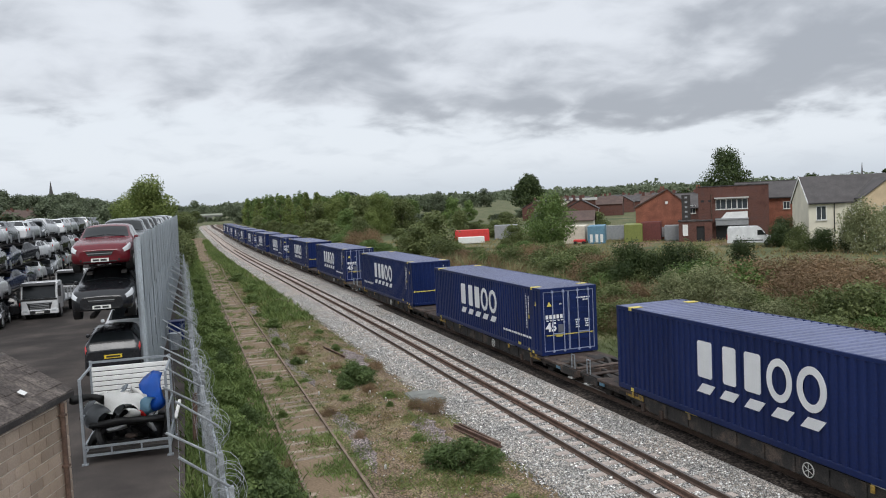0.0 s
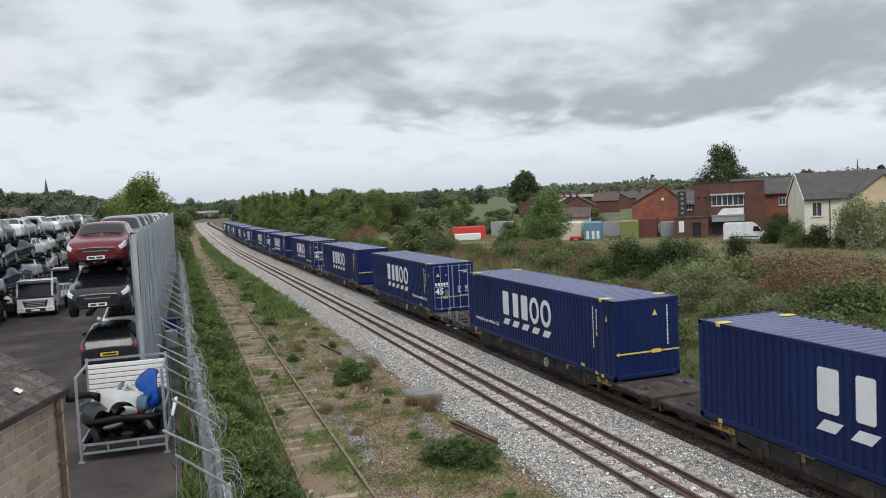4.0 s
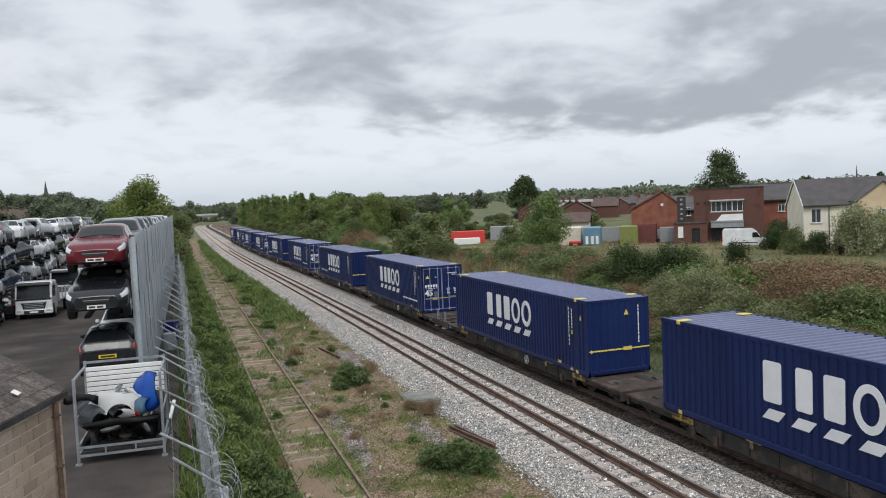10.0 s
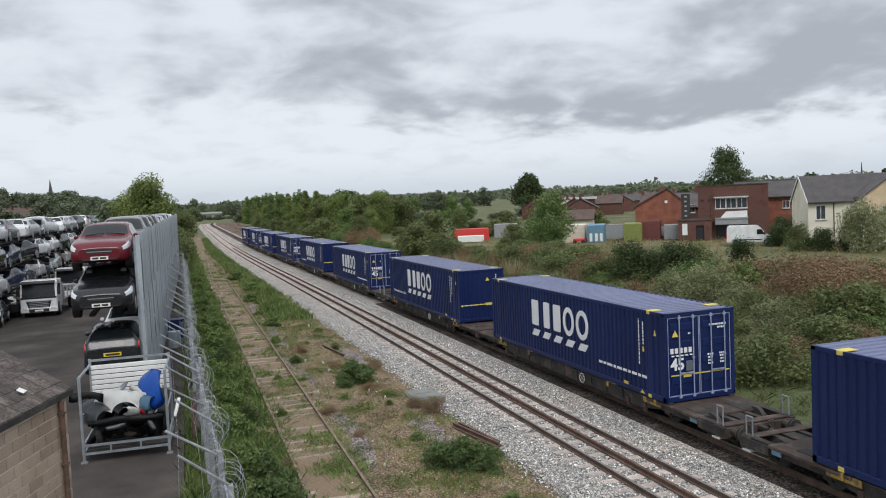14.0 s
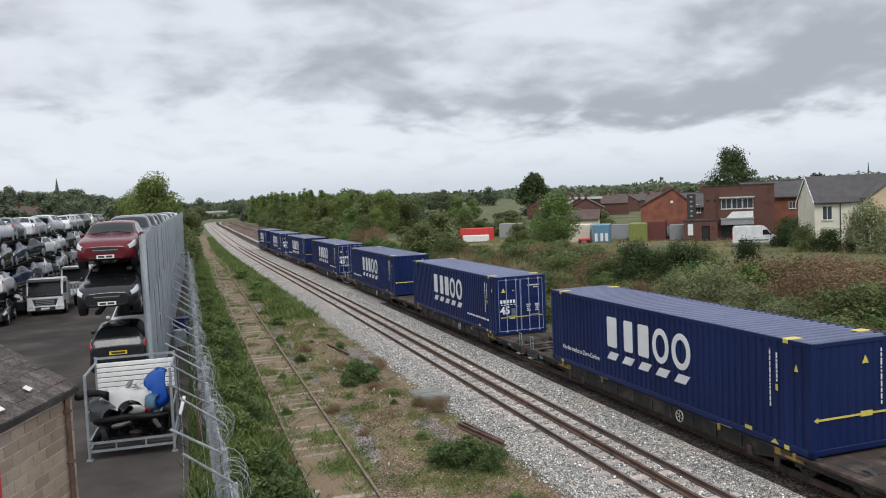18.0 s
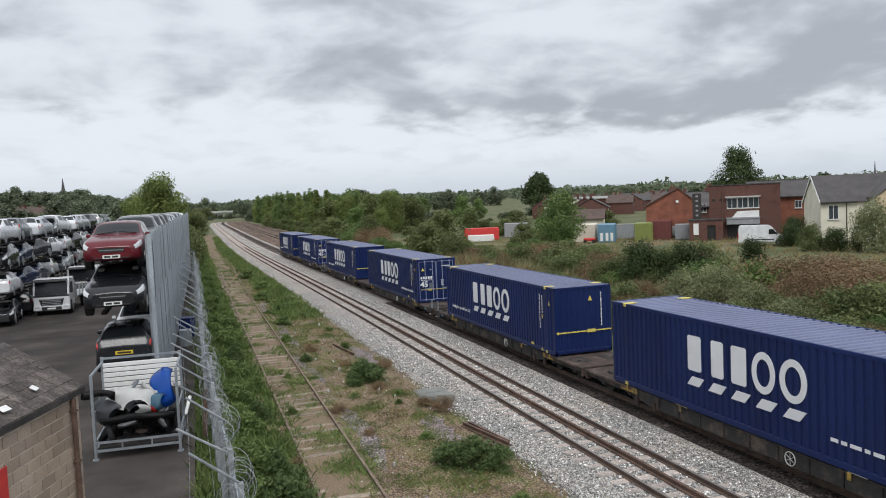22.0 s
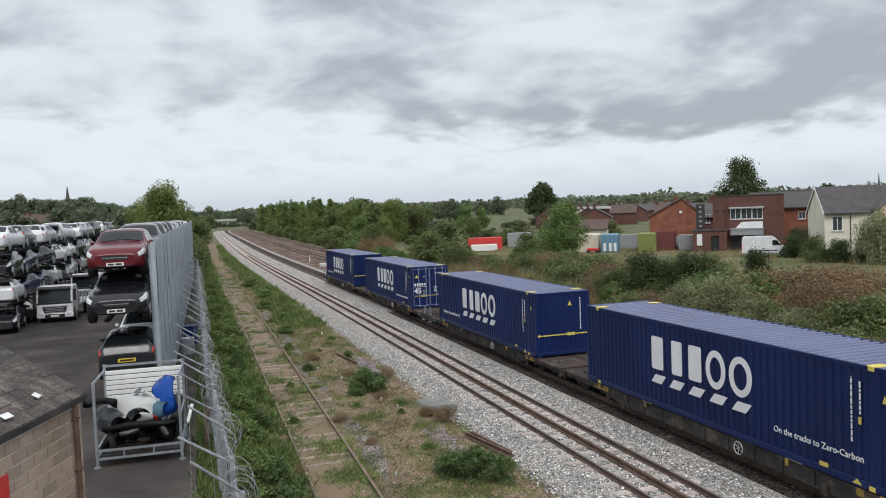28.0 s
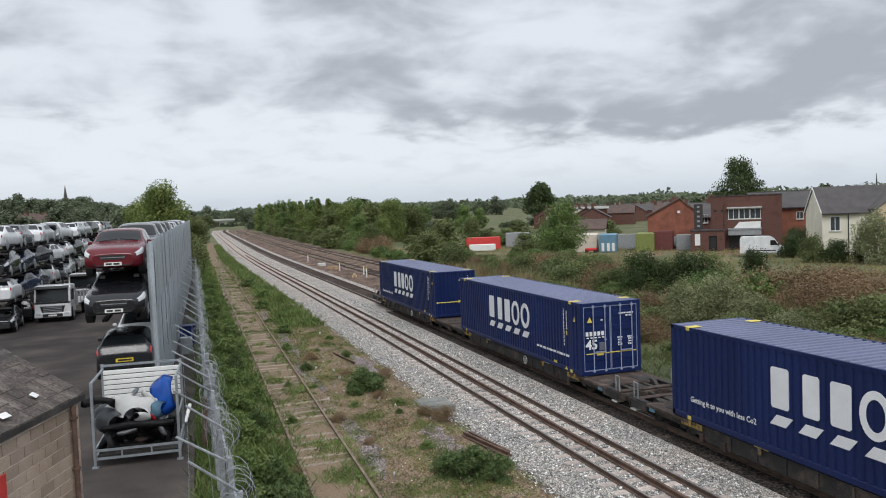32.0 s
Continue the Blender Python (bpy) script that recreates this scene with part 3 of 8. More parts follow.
def build_track(x, name, label, top, sleeper, wood=False, y0=-120, y1=560, near=150, pitch=0.65, width=2.5, rust=False, sink=0.0, path=True):
    tr = thing(name, label, "railway track", kind="structure")
    for k in (-0.7525, 0.7525):
        half = RAIL
        outline = [(a + k, b + top) for a, b in half] + [(-a + k, b + top) for a, b in half[::-1]]
        me = strip("rail", outline, M["rail_side"], y0, y1, x)
        r = part("rail", me, None, tr)
        head = [(k - 0.034, top - 0.0025), (k - 0.026, top + 0.002), (k + 0.026, top + 0.002), (k + 0.034, top - 0.0025)]
        part("rail_head", strip("rail_head", head, M["rust"] if rust else M["rail_top"], y0, y1, x), None, r, "rusty running surface" if rust else "bright worn running surface")
    rg = rnd(int(x * 10))
    h = 0.13
    meshes = []
    for i in range(4):
        bm = bmesh.new()
        w = 0.125 if wood else 0.135
        box(bm, -width / 2, width / 2, -w, w, -h, 0, 0.015)
        for v in bm.verts:
            if not wood and abs(v.co.x) < 0.4:
                v.co.z -= 0.03
            v.co += Vector((rg.uniform(-0.02, 0.02), rg.uniform(-0.012, 0.012), rg.uniform(-0.01, 0.004))) * (2 if wood else 0.5)
        me = bpy.data.meshes.new("sleeper")
        bm.to_mesh(me)
        bm.free()
        me.materials.append(sleeper)
        meshes.append(me)
    y, verts, faces = y0 + 0.3, [], []
    while y < y1:
        xo, hd = along(x, y)
        zz = top - 0.15 - sink + (rg.uniform(-0.04, 0.01) if wood else 0)
        if 8 < y < near:
            part("sleeper", meshes[rg.randrange(4)], None, tr, m=pose(xo, y, zz, rz=-math.degrees(hd) + (rg.uniform(-2, 2) if wood else 0)))
        else:
            k = len(verts)
            m = pose(xo, y, zz, rz=-math.degrees(hd))
            verts += [m @ Vector(p) for p in ((-width / 2, -0.13, 0), (width / 2, -0.13, 0), (width / 2, 0.13, 0), (-width / 2, 0.13, 0), (-width / 2, -0.13, -0.1), (width / 2, -0.13, -0.1))]
            faces += [(k, k + 1, k + 2, k + 3), (k, k + 4, k + 5, k + 1)]
        y += pitch * (rg.uniform(0.93, 1.07) if wood else 1)
    if verts:
        tagged(part("far_sleepers", raw("far_sleepers", verts, faces, sleeper), None, tr), kind="stuff")
    return tr


def build_tracks():
    build_track(11.1, "main_track", "running line on stained concrete sleepers with worn rails", 0.0, M["concrete_sleeper"], near=125)
    build_track(15.1, "train_track", "running line beneath the freight train with worn rails", 0.0, M["concrete_sleeper"], near=60)
    build_track(21.6, "rusty_track", "brown rusty track on old timber sleepers", -0.055, M["wood_sleeper"], True, y0=66, near=8, rust=True, pitch=0.75)
    build_track(26.2, "far_rusty_track", "brown rusty track beside the scrub", -0.055, M["wood_sleeper"], True, y0=66, near=8, rust=True, pitch=0.75)
    # the disused siding wanders away from the running line
    sd = build_track(0, "disused_siding", "disused siding, its rails rusty and sleepers sunk in soil and weeds", 0.2, M["wood_sleeper"], True, y0=8, y1=9, near=0, rust=True)
    for o in list(sd.children_recursive):
        bpy.data.objects.remove(o)
    rg = rnd(4)

    def sx(y):
        return 3.39 + 0.006 * (y - 18) + max(0, y - 60) ** 2 * 0.00022

    ys = [8 + 3 * i for i in range(58)]
    for k in (-0.7525, 0.7525):
        outline = [(a + k, b + 0.2) for a, b in RAIL] + [(-a + k, b + 0.2) for a, b in RAIL[::-1]]
        n = len(outline)
        verts = [(sx(y) + a, y, b) for y in ys for a, b in outline]
        faces = [(i * n + j, i * n + j + 1, (i + 1) * n + j + 1, (i + 1) * n + j) for i in range(len(ys) - 1) for j in range(n - 1)]
        r = part("rail", raw("rail", verts, faces, M["rail_tan"]), None, sd)
        verts = [(sx(y) + k + a, y, 0.2025) for y in ys for a in (-0.03, 0.03)]
        faces = [(2 * i, 2 * i + 1, 2 * i + 3, 2 * i + 2) for i in range(len(ys) - 1)]
        part("rail_head", raw("rail_head", verts, faces, M["rail_tan"]), None, r)
    ts = [8 + 0.8 * i for i in range(150)]
    verts = [(sx(y) + a * (1 + 0.12 * math.sin(y * 1.9) * math.sin(y * 0.7 + a)), y, z) for y in ts for a, z in ((-0.74, 0.06), (-0.66, 0.078), (0.66, 0.078), (0.74, 0.06))]
    faces = [(4 * i + j, 4 * i + j + 1, 4 * i + j + 5, 4 * i + j + 4) for i in range(len(ts) - 1) for j in range(3)]
    ob = part("siding_soil", raw("siding_soil", verts, faces, M["siding_soil"]), None, None)
    tagged(ob, "trodden brown soil between the rails of the old siding", "ground", kind="structure")
    bm = bmesh.new()
    box(bm, -1.3, 1.3, -0.125, 0.125, -0.12, 0, 0.02)
    me = bpy.data.meshes.new("sleeper")
    bm.to_mesh(me)
    bm.free()
    me.materials.append(M["wood_sleeper"])
    y = 8.3
    while y < 120:
        part("sleeper", me, None, sd, m=pose(sx(y) + rg.uniform(-0.1, 0.1), y, 0.094 + rg.uniform(-0.03, 0.016), rg.uniform(-1, 1), rg.uniform(-1, 1), rg.uniform(-3, 3)))
        y += rg.uniform(0.68, 0.82)
    # a spare rail lies in the middle of the running line
    outline = [(a, b) for a, b in RAIL] + [(-a, b) for a, b in RAIL[::-1]]
    sp = thing("spare_rail", "long rusty spare rail lying between the running rails", "rail")
    for a0, a1 in ((8, 26), (26.03, 44), (44.03, 62), (62.03, 98), (98.03, 134), (134.03, 152)):
        part("rail_length", strip("rail_length", [(a * 1.15, b + 0.03) for a, b in outline], M["rust"], a0, a1, 11.1), None, sp)
    for y in (26.015, 44.015, 62.015):
        x, _ = along(11.1, y)
        for s in (-1, 1):
            part("fishplate", boxes((x + s * 0.028 - 0.012, x + s * 0.028 + 0.012, y - 0.3, y + 0.3, -0.085, -0.02)), M["rust"], sp)


build_ground()
build_tracks()

# ---------- the freight train ----------
C_LEN, C_W, C_H, DECK = 13.716, 2.58, 2.76, 0.70
TRAIN_X, SPEED, SLOWING, HEAD_Y = 15.1, 6.0376, 0.00167, 9.42
PITCH_A, PITCH_B = 19.56, 18.24


def corrugated(n, y0, y1, z0, z1, x, depth):
    """A side sheet whose ribs run upright; x is the outer face, it steps in by depth."""
    verts, p = [], (y1 - y0) / n
    for i in range(n):
        a = y0 + i * p
        for d, q in ((0.0, 0), (0.42, 0), (0.55, 1), (0.87, 1)):
            verts += [(x + depth * q, a + d * p, z0), (x + depth * q, a + d * p, z1)]
    verts += [(x, y1, z0), (x, y1, z1)]
    faces = [(2 * i, 2 * i + 2, 2 * i + 3, 2 * i + 1) for i in range(len(verts) // 2 - 1)]
    return verts, faces


def roof_sheet(n, y0, y1, w, z):
    verts, p = [], (y1 - y0) / n
    for i in range(n):
        a = y0 + i * p
        for d, q in ((0.0, 0), (0.40, 0), (0.52, -0.058), (0.88, -0.058)):
            verts += [(-w, a + d * p, z + q), (w, a + d * p, z + q)]
    verts += [(-w, y1, z), (w, y1, z)]
    faces = [(2 * i, 2 * i + 1, 2 * i + 3, 2 * i + 2) for i in range(len(verts) // 2 - 1)]
    return verts, faces


def side_marks(c, slogan, doors_near):
    """The white emblem of plain blocks over five slanted bars, and the small print, on the side towards the railway yard."""
    x = -C_W / 2 - 0.004
    far = C_LEN
    # five upright blocks, as broad and as heavy as the printed word
    for s0, w in ((4.33, 0.62), (5.42, 0.52), (6.28, 0.60)):
        z0, z1 = 1.20, 2.24
        y1, y0 = far - s0, far - s0 - w
        b = 0.05
        out = [(y0 + b, z0), (y1 - b, z0), (y1, z0 + b), (y1, z1 - b), (y1 - b, z1), (y0 + b, z1), (y0, z1 - b), (y0, z0 + b)]
        part("emblem_block", prism(out, "x", x - 0.004, x + 0.012), M["white_mark"], c, "plain white block of the emblem")
    for s0, w in ((7.10, 0.86), (8.12, 0.92)):
        bm, loops = bmesh.new(), []
        for xx in (x - 0.004, x + 0.012):
            for k in (1.0, 0.60):
                loops.append([bm.verts.new((xx, far - s0 - w / 2 + k * w / 2 * math.cos(a * math.pi / 14), 1.71 + (0.55 if k == 1 else 0.36) * math.sin(a * math.pi / 14))) for a in range(28)])
        for p, q in ((0, 1), (2, 3), (0, 2), (1, 3)):
            for i in range(28):
                bm.faces.new((loops[p][i], loops[p][(i + 1) % 28], loops[q][(i + 1) % 28], loops[q][i]))
        bmesh.ops.recalc_face_normals(bm, faces=bm.faces)
        part("emblem_ring", bm, M["white_mark"], c, "plain white ring of the emblem")
    for k in range(5):
        s = 4.28 + k * 0.985
        y1, y0 = far - s, far - s - 0.80
        part("emblem_bar", prism([(y0, 1.03), (y1 - 0.24, 1.03), (y1, 0.76), (y0 + 0.24, 0.76)], "x", x - 0.004, x + 0.012),
             M["white_mark"], c, "slanted white bar of the emblem")
    m = Matrix(((0, 0, -1, x), (-1, 0, 0, 0), (0, 1, 0, 0), (0, 0, 0, 1)))
    start = 9.75 if doors_near else 0.85
    if slogan:
        tagged(letters(slogan, 0.225, M["white_mark"], c, Matrix.Translation((0, far - start - 0.08, 0.53)) @ m, "small white slogan", "slogan"), kind="stuff")
    elif doors_near:
        rg = rnd(7)
        s = start
        bm = bmesh.new()
        while s < start + 2.8:
            w = rg.uniform(0.12, 0.42)
            box(bm, x - 0.003, x + 0.012, far - s - w, far - s, 0.57, 0.655)
            s += w + 0.09
        tagged(part("slogan", bm, M["white_mark"], c, "row of small white print"), kind="stuff")
    # upright rows of small print beside the end, and yellow tell-tales
    e = 1.28
    rg = rnd(12)
    for ya, yb, z, zt in ((e + 0.10, e + 0.135, 0.98, 2.45), (e - 0.14, e - 0.10, 1.65, 2.40)):
        bm = bmesh.new()
        while z < zt:
            s = rg.uniform(0.05, 0.16)
            box(bm, x - 0.003, x + 0.012, ya, yb, z, min(z + s, zt))
            z += s + 0.03
        tagged(part("upright_print", bm, M["white_mark"], c), kind="stuff")
    part("yellow_label", boxes((x - 0.003, x + 0.012, e - 0.15, e - 0.08, 1.42, 1.58)), M["yellow_mark"], c)
    part("yellow_label", boxes((x - 0.003, x + 0.012, 2.1, 2.36, 0.16, 0.26)), M["yellow_mark"], c)
    part("warning_triangle", prism([(0.44, 2.02), (0.56, 2.02), (0.5, 2.2)], "x", x - 0.003, x + 0.012), M["yellow_mark"], c)
    part("lift_triangle", prism([(1.12, 0.05), (1.40, 0.05), (1.26, 0.17)], "x", x - 0.003, x + 0.012), M["yellow_mark"], c)


def make_container(doors_near, slogan):
    """A 45 ft box; its near end is y = 0, its underside z = 0."""
    c = thing("shipping_container", "dark blue corrugated 45-foot container on a wagon", "container", group="containers on the train")
    w, h, n = C_W / 2, C_H, C_LEN
    v, f = corrugated(50, 0.14, n - 0.14, 0.16, h - 0.09, -w + 0.006, 0.042)
    part("side_panel", raw("side_panel", v, f, M["navy"]), None, c)
    part("side_panel", raw("side_panel", [(-a, b, d) for a, b, d in v], [t[::-1] for t in f], M["navy"]), None, c)
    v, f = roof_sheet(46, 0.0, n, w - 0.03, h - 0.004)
    part("roof", raw("roof", v, f, M["roof_blue"]), None, c, "corrugated pale blue roof")
    part("top_rail", boxes((-w, -w + 0.07, 0, n, h - 0.10, h + 0.004), bevel=0.01), M["navy"], c)
    part("top_rail", boxes((w - 0.07, w, 0, n, h - 0.10, h + 0.004), bevel=0.01), M["navy"], c)
    part("bottom_rail", boxes((-w, -w + 0.09, 0, n, 0.0, 0.165), bevel=0.012), M["navy"], c)
    part("bottom_rail", boxes((w - 0.09, w, 0, n, 0.0, 0.165), bevel=0.012), M["navy"], c)
    part("floor", boxes((-w + 0.05, w - 0.05, 0.03, n - 0.03, 0.03, 0.15)), M["navy"], c)
    for x in (-w, w - 0.13):
        for y in (0.0, n - 0.15):
            part("corner_post", boxes((x, x + 0.13, y, y + 0.15, 0, h), bevel=0.012), M["navy"], c)
    for y in (0.76, n - 0.94):
        for x, s in ((-w - 0.008, 1), (w - 0.172, 1)):
            part("lift_post", boxes((x + 0.01, x + 0.17, y + 0.01, y + 0.17, 0.1, h - 0.1), bevel=0.01), M["navy"], c)
            part("corner_casting", boxes((x, x + 0.18, y, y + 0.18, h - 0.10, h + 0.012), bevel=0.012), M["yellow_mark"], c, "yellow top casting")
            part("bottom_casting", boxes((x, x + 0.18, y, y + 0.18, -0.004, 0.118), bevel=0.012), M["navy"] if x > 0 else M["yellow_mark"], c)
        part("roof_marking", boxes((-w + 0.01, -w + 0.42, y - 0.04, y + 0.24, h - 0.002, h + 0.010)), M["yellow_mark"], c, "yellow paint patch on the roof")
        part("roof_marking", boxes((w - 0.42, w - 0.01, y - 0.04, y + 0.24, h - 0.002, h + 0.010)), M["yellow_mark"], c, "yellow paint patch on the roof")
    # plain front end
    yf, sg = (n, 1) if doors_near else (0.0, -1)
    v, f = corrugated(9, -w + 0.13, w - 0.13, 0.14, h - 0.10, 0.0, 0.03)
    part("front_panel", raw("front_panel", [(b, yf - sg * (a + 0.02), d) for a, b, d in v], f, M["navy"]), None, c)
    part("end_beam", boxes((-w + 0.1, w - 0.1, min(yf, yf - sg * 0.09), max(yf, yf - sg * 0.09), 0.06, 0.19), bevel=0.01), M["navy"], c)
    part("end_beam", boxes((-w + 0.1, w - 0.1, min(yf, yf - sg * 0.09), max(yf, yf - sg * 0.09), h - 0.11, h - 0.002), bevel=0.01), M["navy"], c)
    if not doors_near:
        part("yellow_stripe", prism([(-w + 0.04, 0.92), (-w + 0.16, 0.99), (-w + 0.16, 0.945), (w - 0.02, 0.945), (w - 0.02, 0.895), (-w + 0.16, 0.895), (-w + 0.16, 0.85)], "y", -0.012, 0.0), M["yellow_mark"], c, "yellow height stripe with arrow")
        part("stripe_label", boxes((0.16, 0.52, -0.016, -0.002, 0.86, 0.99)), M["yellow_mark"], c)
        part("warning_triangle", prism([(0.22, 2.16), (0.42, 2.16), (0.32, 2.36)], "y", -0.012, 0.0), M["yellow_mark"], c)
        rg, bm = rnd(3), bmesh.new()
        z = 1.1
        while z < 2.5:
            s = rg.uniform(0.05, 0.2)
            box(bm, 0.80, 0.84, -0.012, 0.0, z, min(z + s, 2.5))
            z += s + 0.035
        tagged(part("upright_print", bm, M["white_mark"], c), kind="stuff")
    # door end
    yd, sd = (0.0, -1) if doors_near else (n, 1)

    def slab(x0, x1, z0, z1, a, b):
        return (x0, x1, min(yd + sd * a, yd + sd * b), max(yd + sd * a, yd + sd * b), z0, z1)
    if doors_near:
        part("door_header", boxes(slab(-w + 0.12, w - 0.12, h - 0.14, h - 0.004, -0.12, 0.0), bevel=0.01), M["navy"], c)
        part("door_sill", boxes(slab(-w + 0.12, w - 0.12, 0.0, 0.15, -0.12, 0.0), bevel=0.01), M["navy"], c)
        for k in (-1, 1):
            x0, x1 = (-w + 0.14, -0.012) if k < 0 else (0.012, w - 0.14)
            d = part("door", boxes(slab(x0, x1, 0.16, h - 0.15, -0.10, -0.045), bevel=0.01), M["navy"], c)
            for z in (0.55, 1.1, 1.65, 2.2):
                part("door_panel", boxes(slab(x0 + 0.1, x1 - 0.1, z, z + 0.22, -0.05, -0.02), bevel=0.01), M["navy"], d)
            part("door_seal", boxes(slab(x0, x0 + 0.022, 0.16, h - 0.15, -0.05, -0.028), slab(x1 - 0.022, x1, 0.16, h - 0.15, -0.05, -0.028), slab(x0, x1, 0.16, 0.185, -0.05, -0.028), slab(x0, x1, h - 0.175, h - 0.15, -0.05, -0.028)), M["rod"], d, "pale rubber door seal")
            for q in (0.34, 0.78):
                x = x0 + (x1 - x0) * q
                part("lock_rod", rods(0.02, ((x, yd + sd * 0.025, 0.10), (x, yd + sd * 0.025, h - 0.08))), M["rod"], d, "pale upright locking rod")
                part("rod_handle", boxes(slab(x - 0.3 if q > 0.5 else x, x if q > 0.5 else x + 0.3, 0.86, 0.90, 0.02, 0.045)), M["rod"], d)
                part("rod_keeper", boxes(slab(x - 0.05, x + 0.05, 0.12, 0.2, 0.0, 0.04), slab(x - 0.05, x + 0.05, h - 0.2, h - 0.12, 0.0, 0.04), slab(x - 0.04, x + 0.04, 1.3, 1.36, 0.0, 0.04)), M["rod"], d)
        part("yellow_stripe", boxes(slab(-w + 0.22, w - 0.2, 0.80, 0.835, -0.02, -0.008)), M["yellow_mark"], c, "yellow height stripe")
        part("stripe_label", boxes(slab(-0.62, -0.34, 0.74, 0.87, -0.02, 0.0)), M["yellow_mark"], c)
        part("length_sign", boxes(slab(-w + 0.2, -w + 0.66, 0.85, 1.22, -0.03, -0.016)), M["navy"], c)
        letters("45", 0.50, M["white_mark"], c, Matrix(((1, 0, 0, -w + 0.19), (0, 0, -1, yd - 0.022), (0, 1, 0, 0.90), (0, 0, 0, 1))), "white figures 45", "length_figures")
        part("grey_box", boxes(slab(-0.52, -0.26, 0.92, 1.24, -0.03, 0.0), bevel=0.01), M["grey_mark"], c)
        for k in range(5):
            a = -w + 0.22 + k * 0.165
            part("emblem_block", boxes(slab(a, a + 0.11, 1.50, 1.66, -0.03, -0.014)), M["white_mark"], c)
            part("emblem_bar", prism([(a, 1.45), (a + 0.10, 1.45), (a + 0.13, 1.41), (a + 0.03, 1.41)], "y", yd - 0.018, yd), M["white_mark"], c)
        part("warning_triangle", prism([(-w + 0.27, 2.02), (-w + 0.49, 2.02), (-w + 0.38, 2.22)], "y", yd - 0.02, yd), M["yellow_mark"], c)
        rg, bm = rnd(9), bmesh.new()
        for z, x0, x1 in ((2.26, 0.36, 0.98), (2.16, 0.66, 0.92), (1.34, 0.28, 0.50), (1.34, 0.72, 0.94), (1.24, 0.30, 0.48), (1.26, 0.74, 0.92), (1.14, 0.30, 0.46), (1.16, 0.76, 0.94), (1.05, 0.30, 0.48), (1.06, 0.74, 0.92), (2.06, -0.42, -0.34)):
            x = x0
            while x < x1:
                s = rg.uniform(0.03, 0.09)
                box(bm, *slab(x, min(x + s, x1), z, z + 0.055, -0.02, -0.012))
                x += s + 0.02
        tagged(part("door_print", bm, M["white_mark"], c, "small white print that cannot be read"), kind="stuff")
    else:
        part("door", boxes(slab(-w + 0.14, w - 0.14, 0.1, h - 0.1, -0.10, -0.03), bevel=0.01), M["navy"], c)
    side_marks(c, slogan, doors_near)
    return c


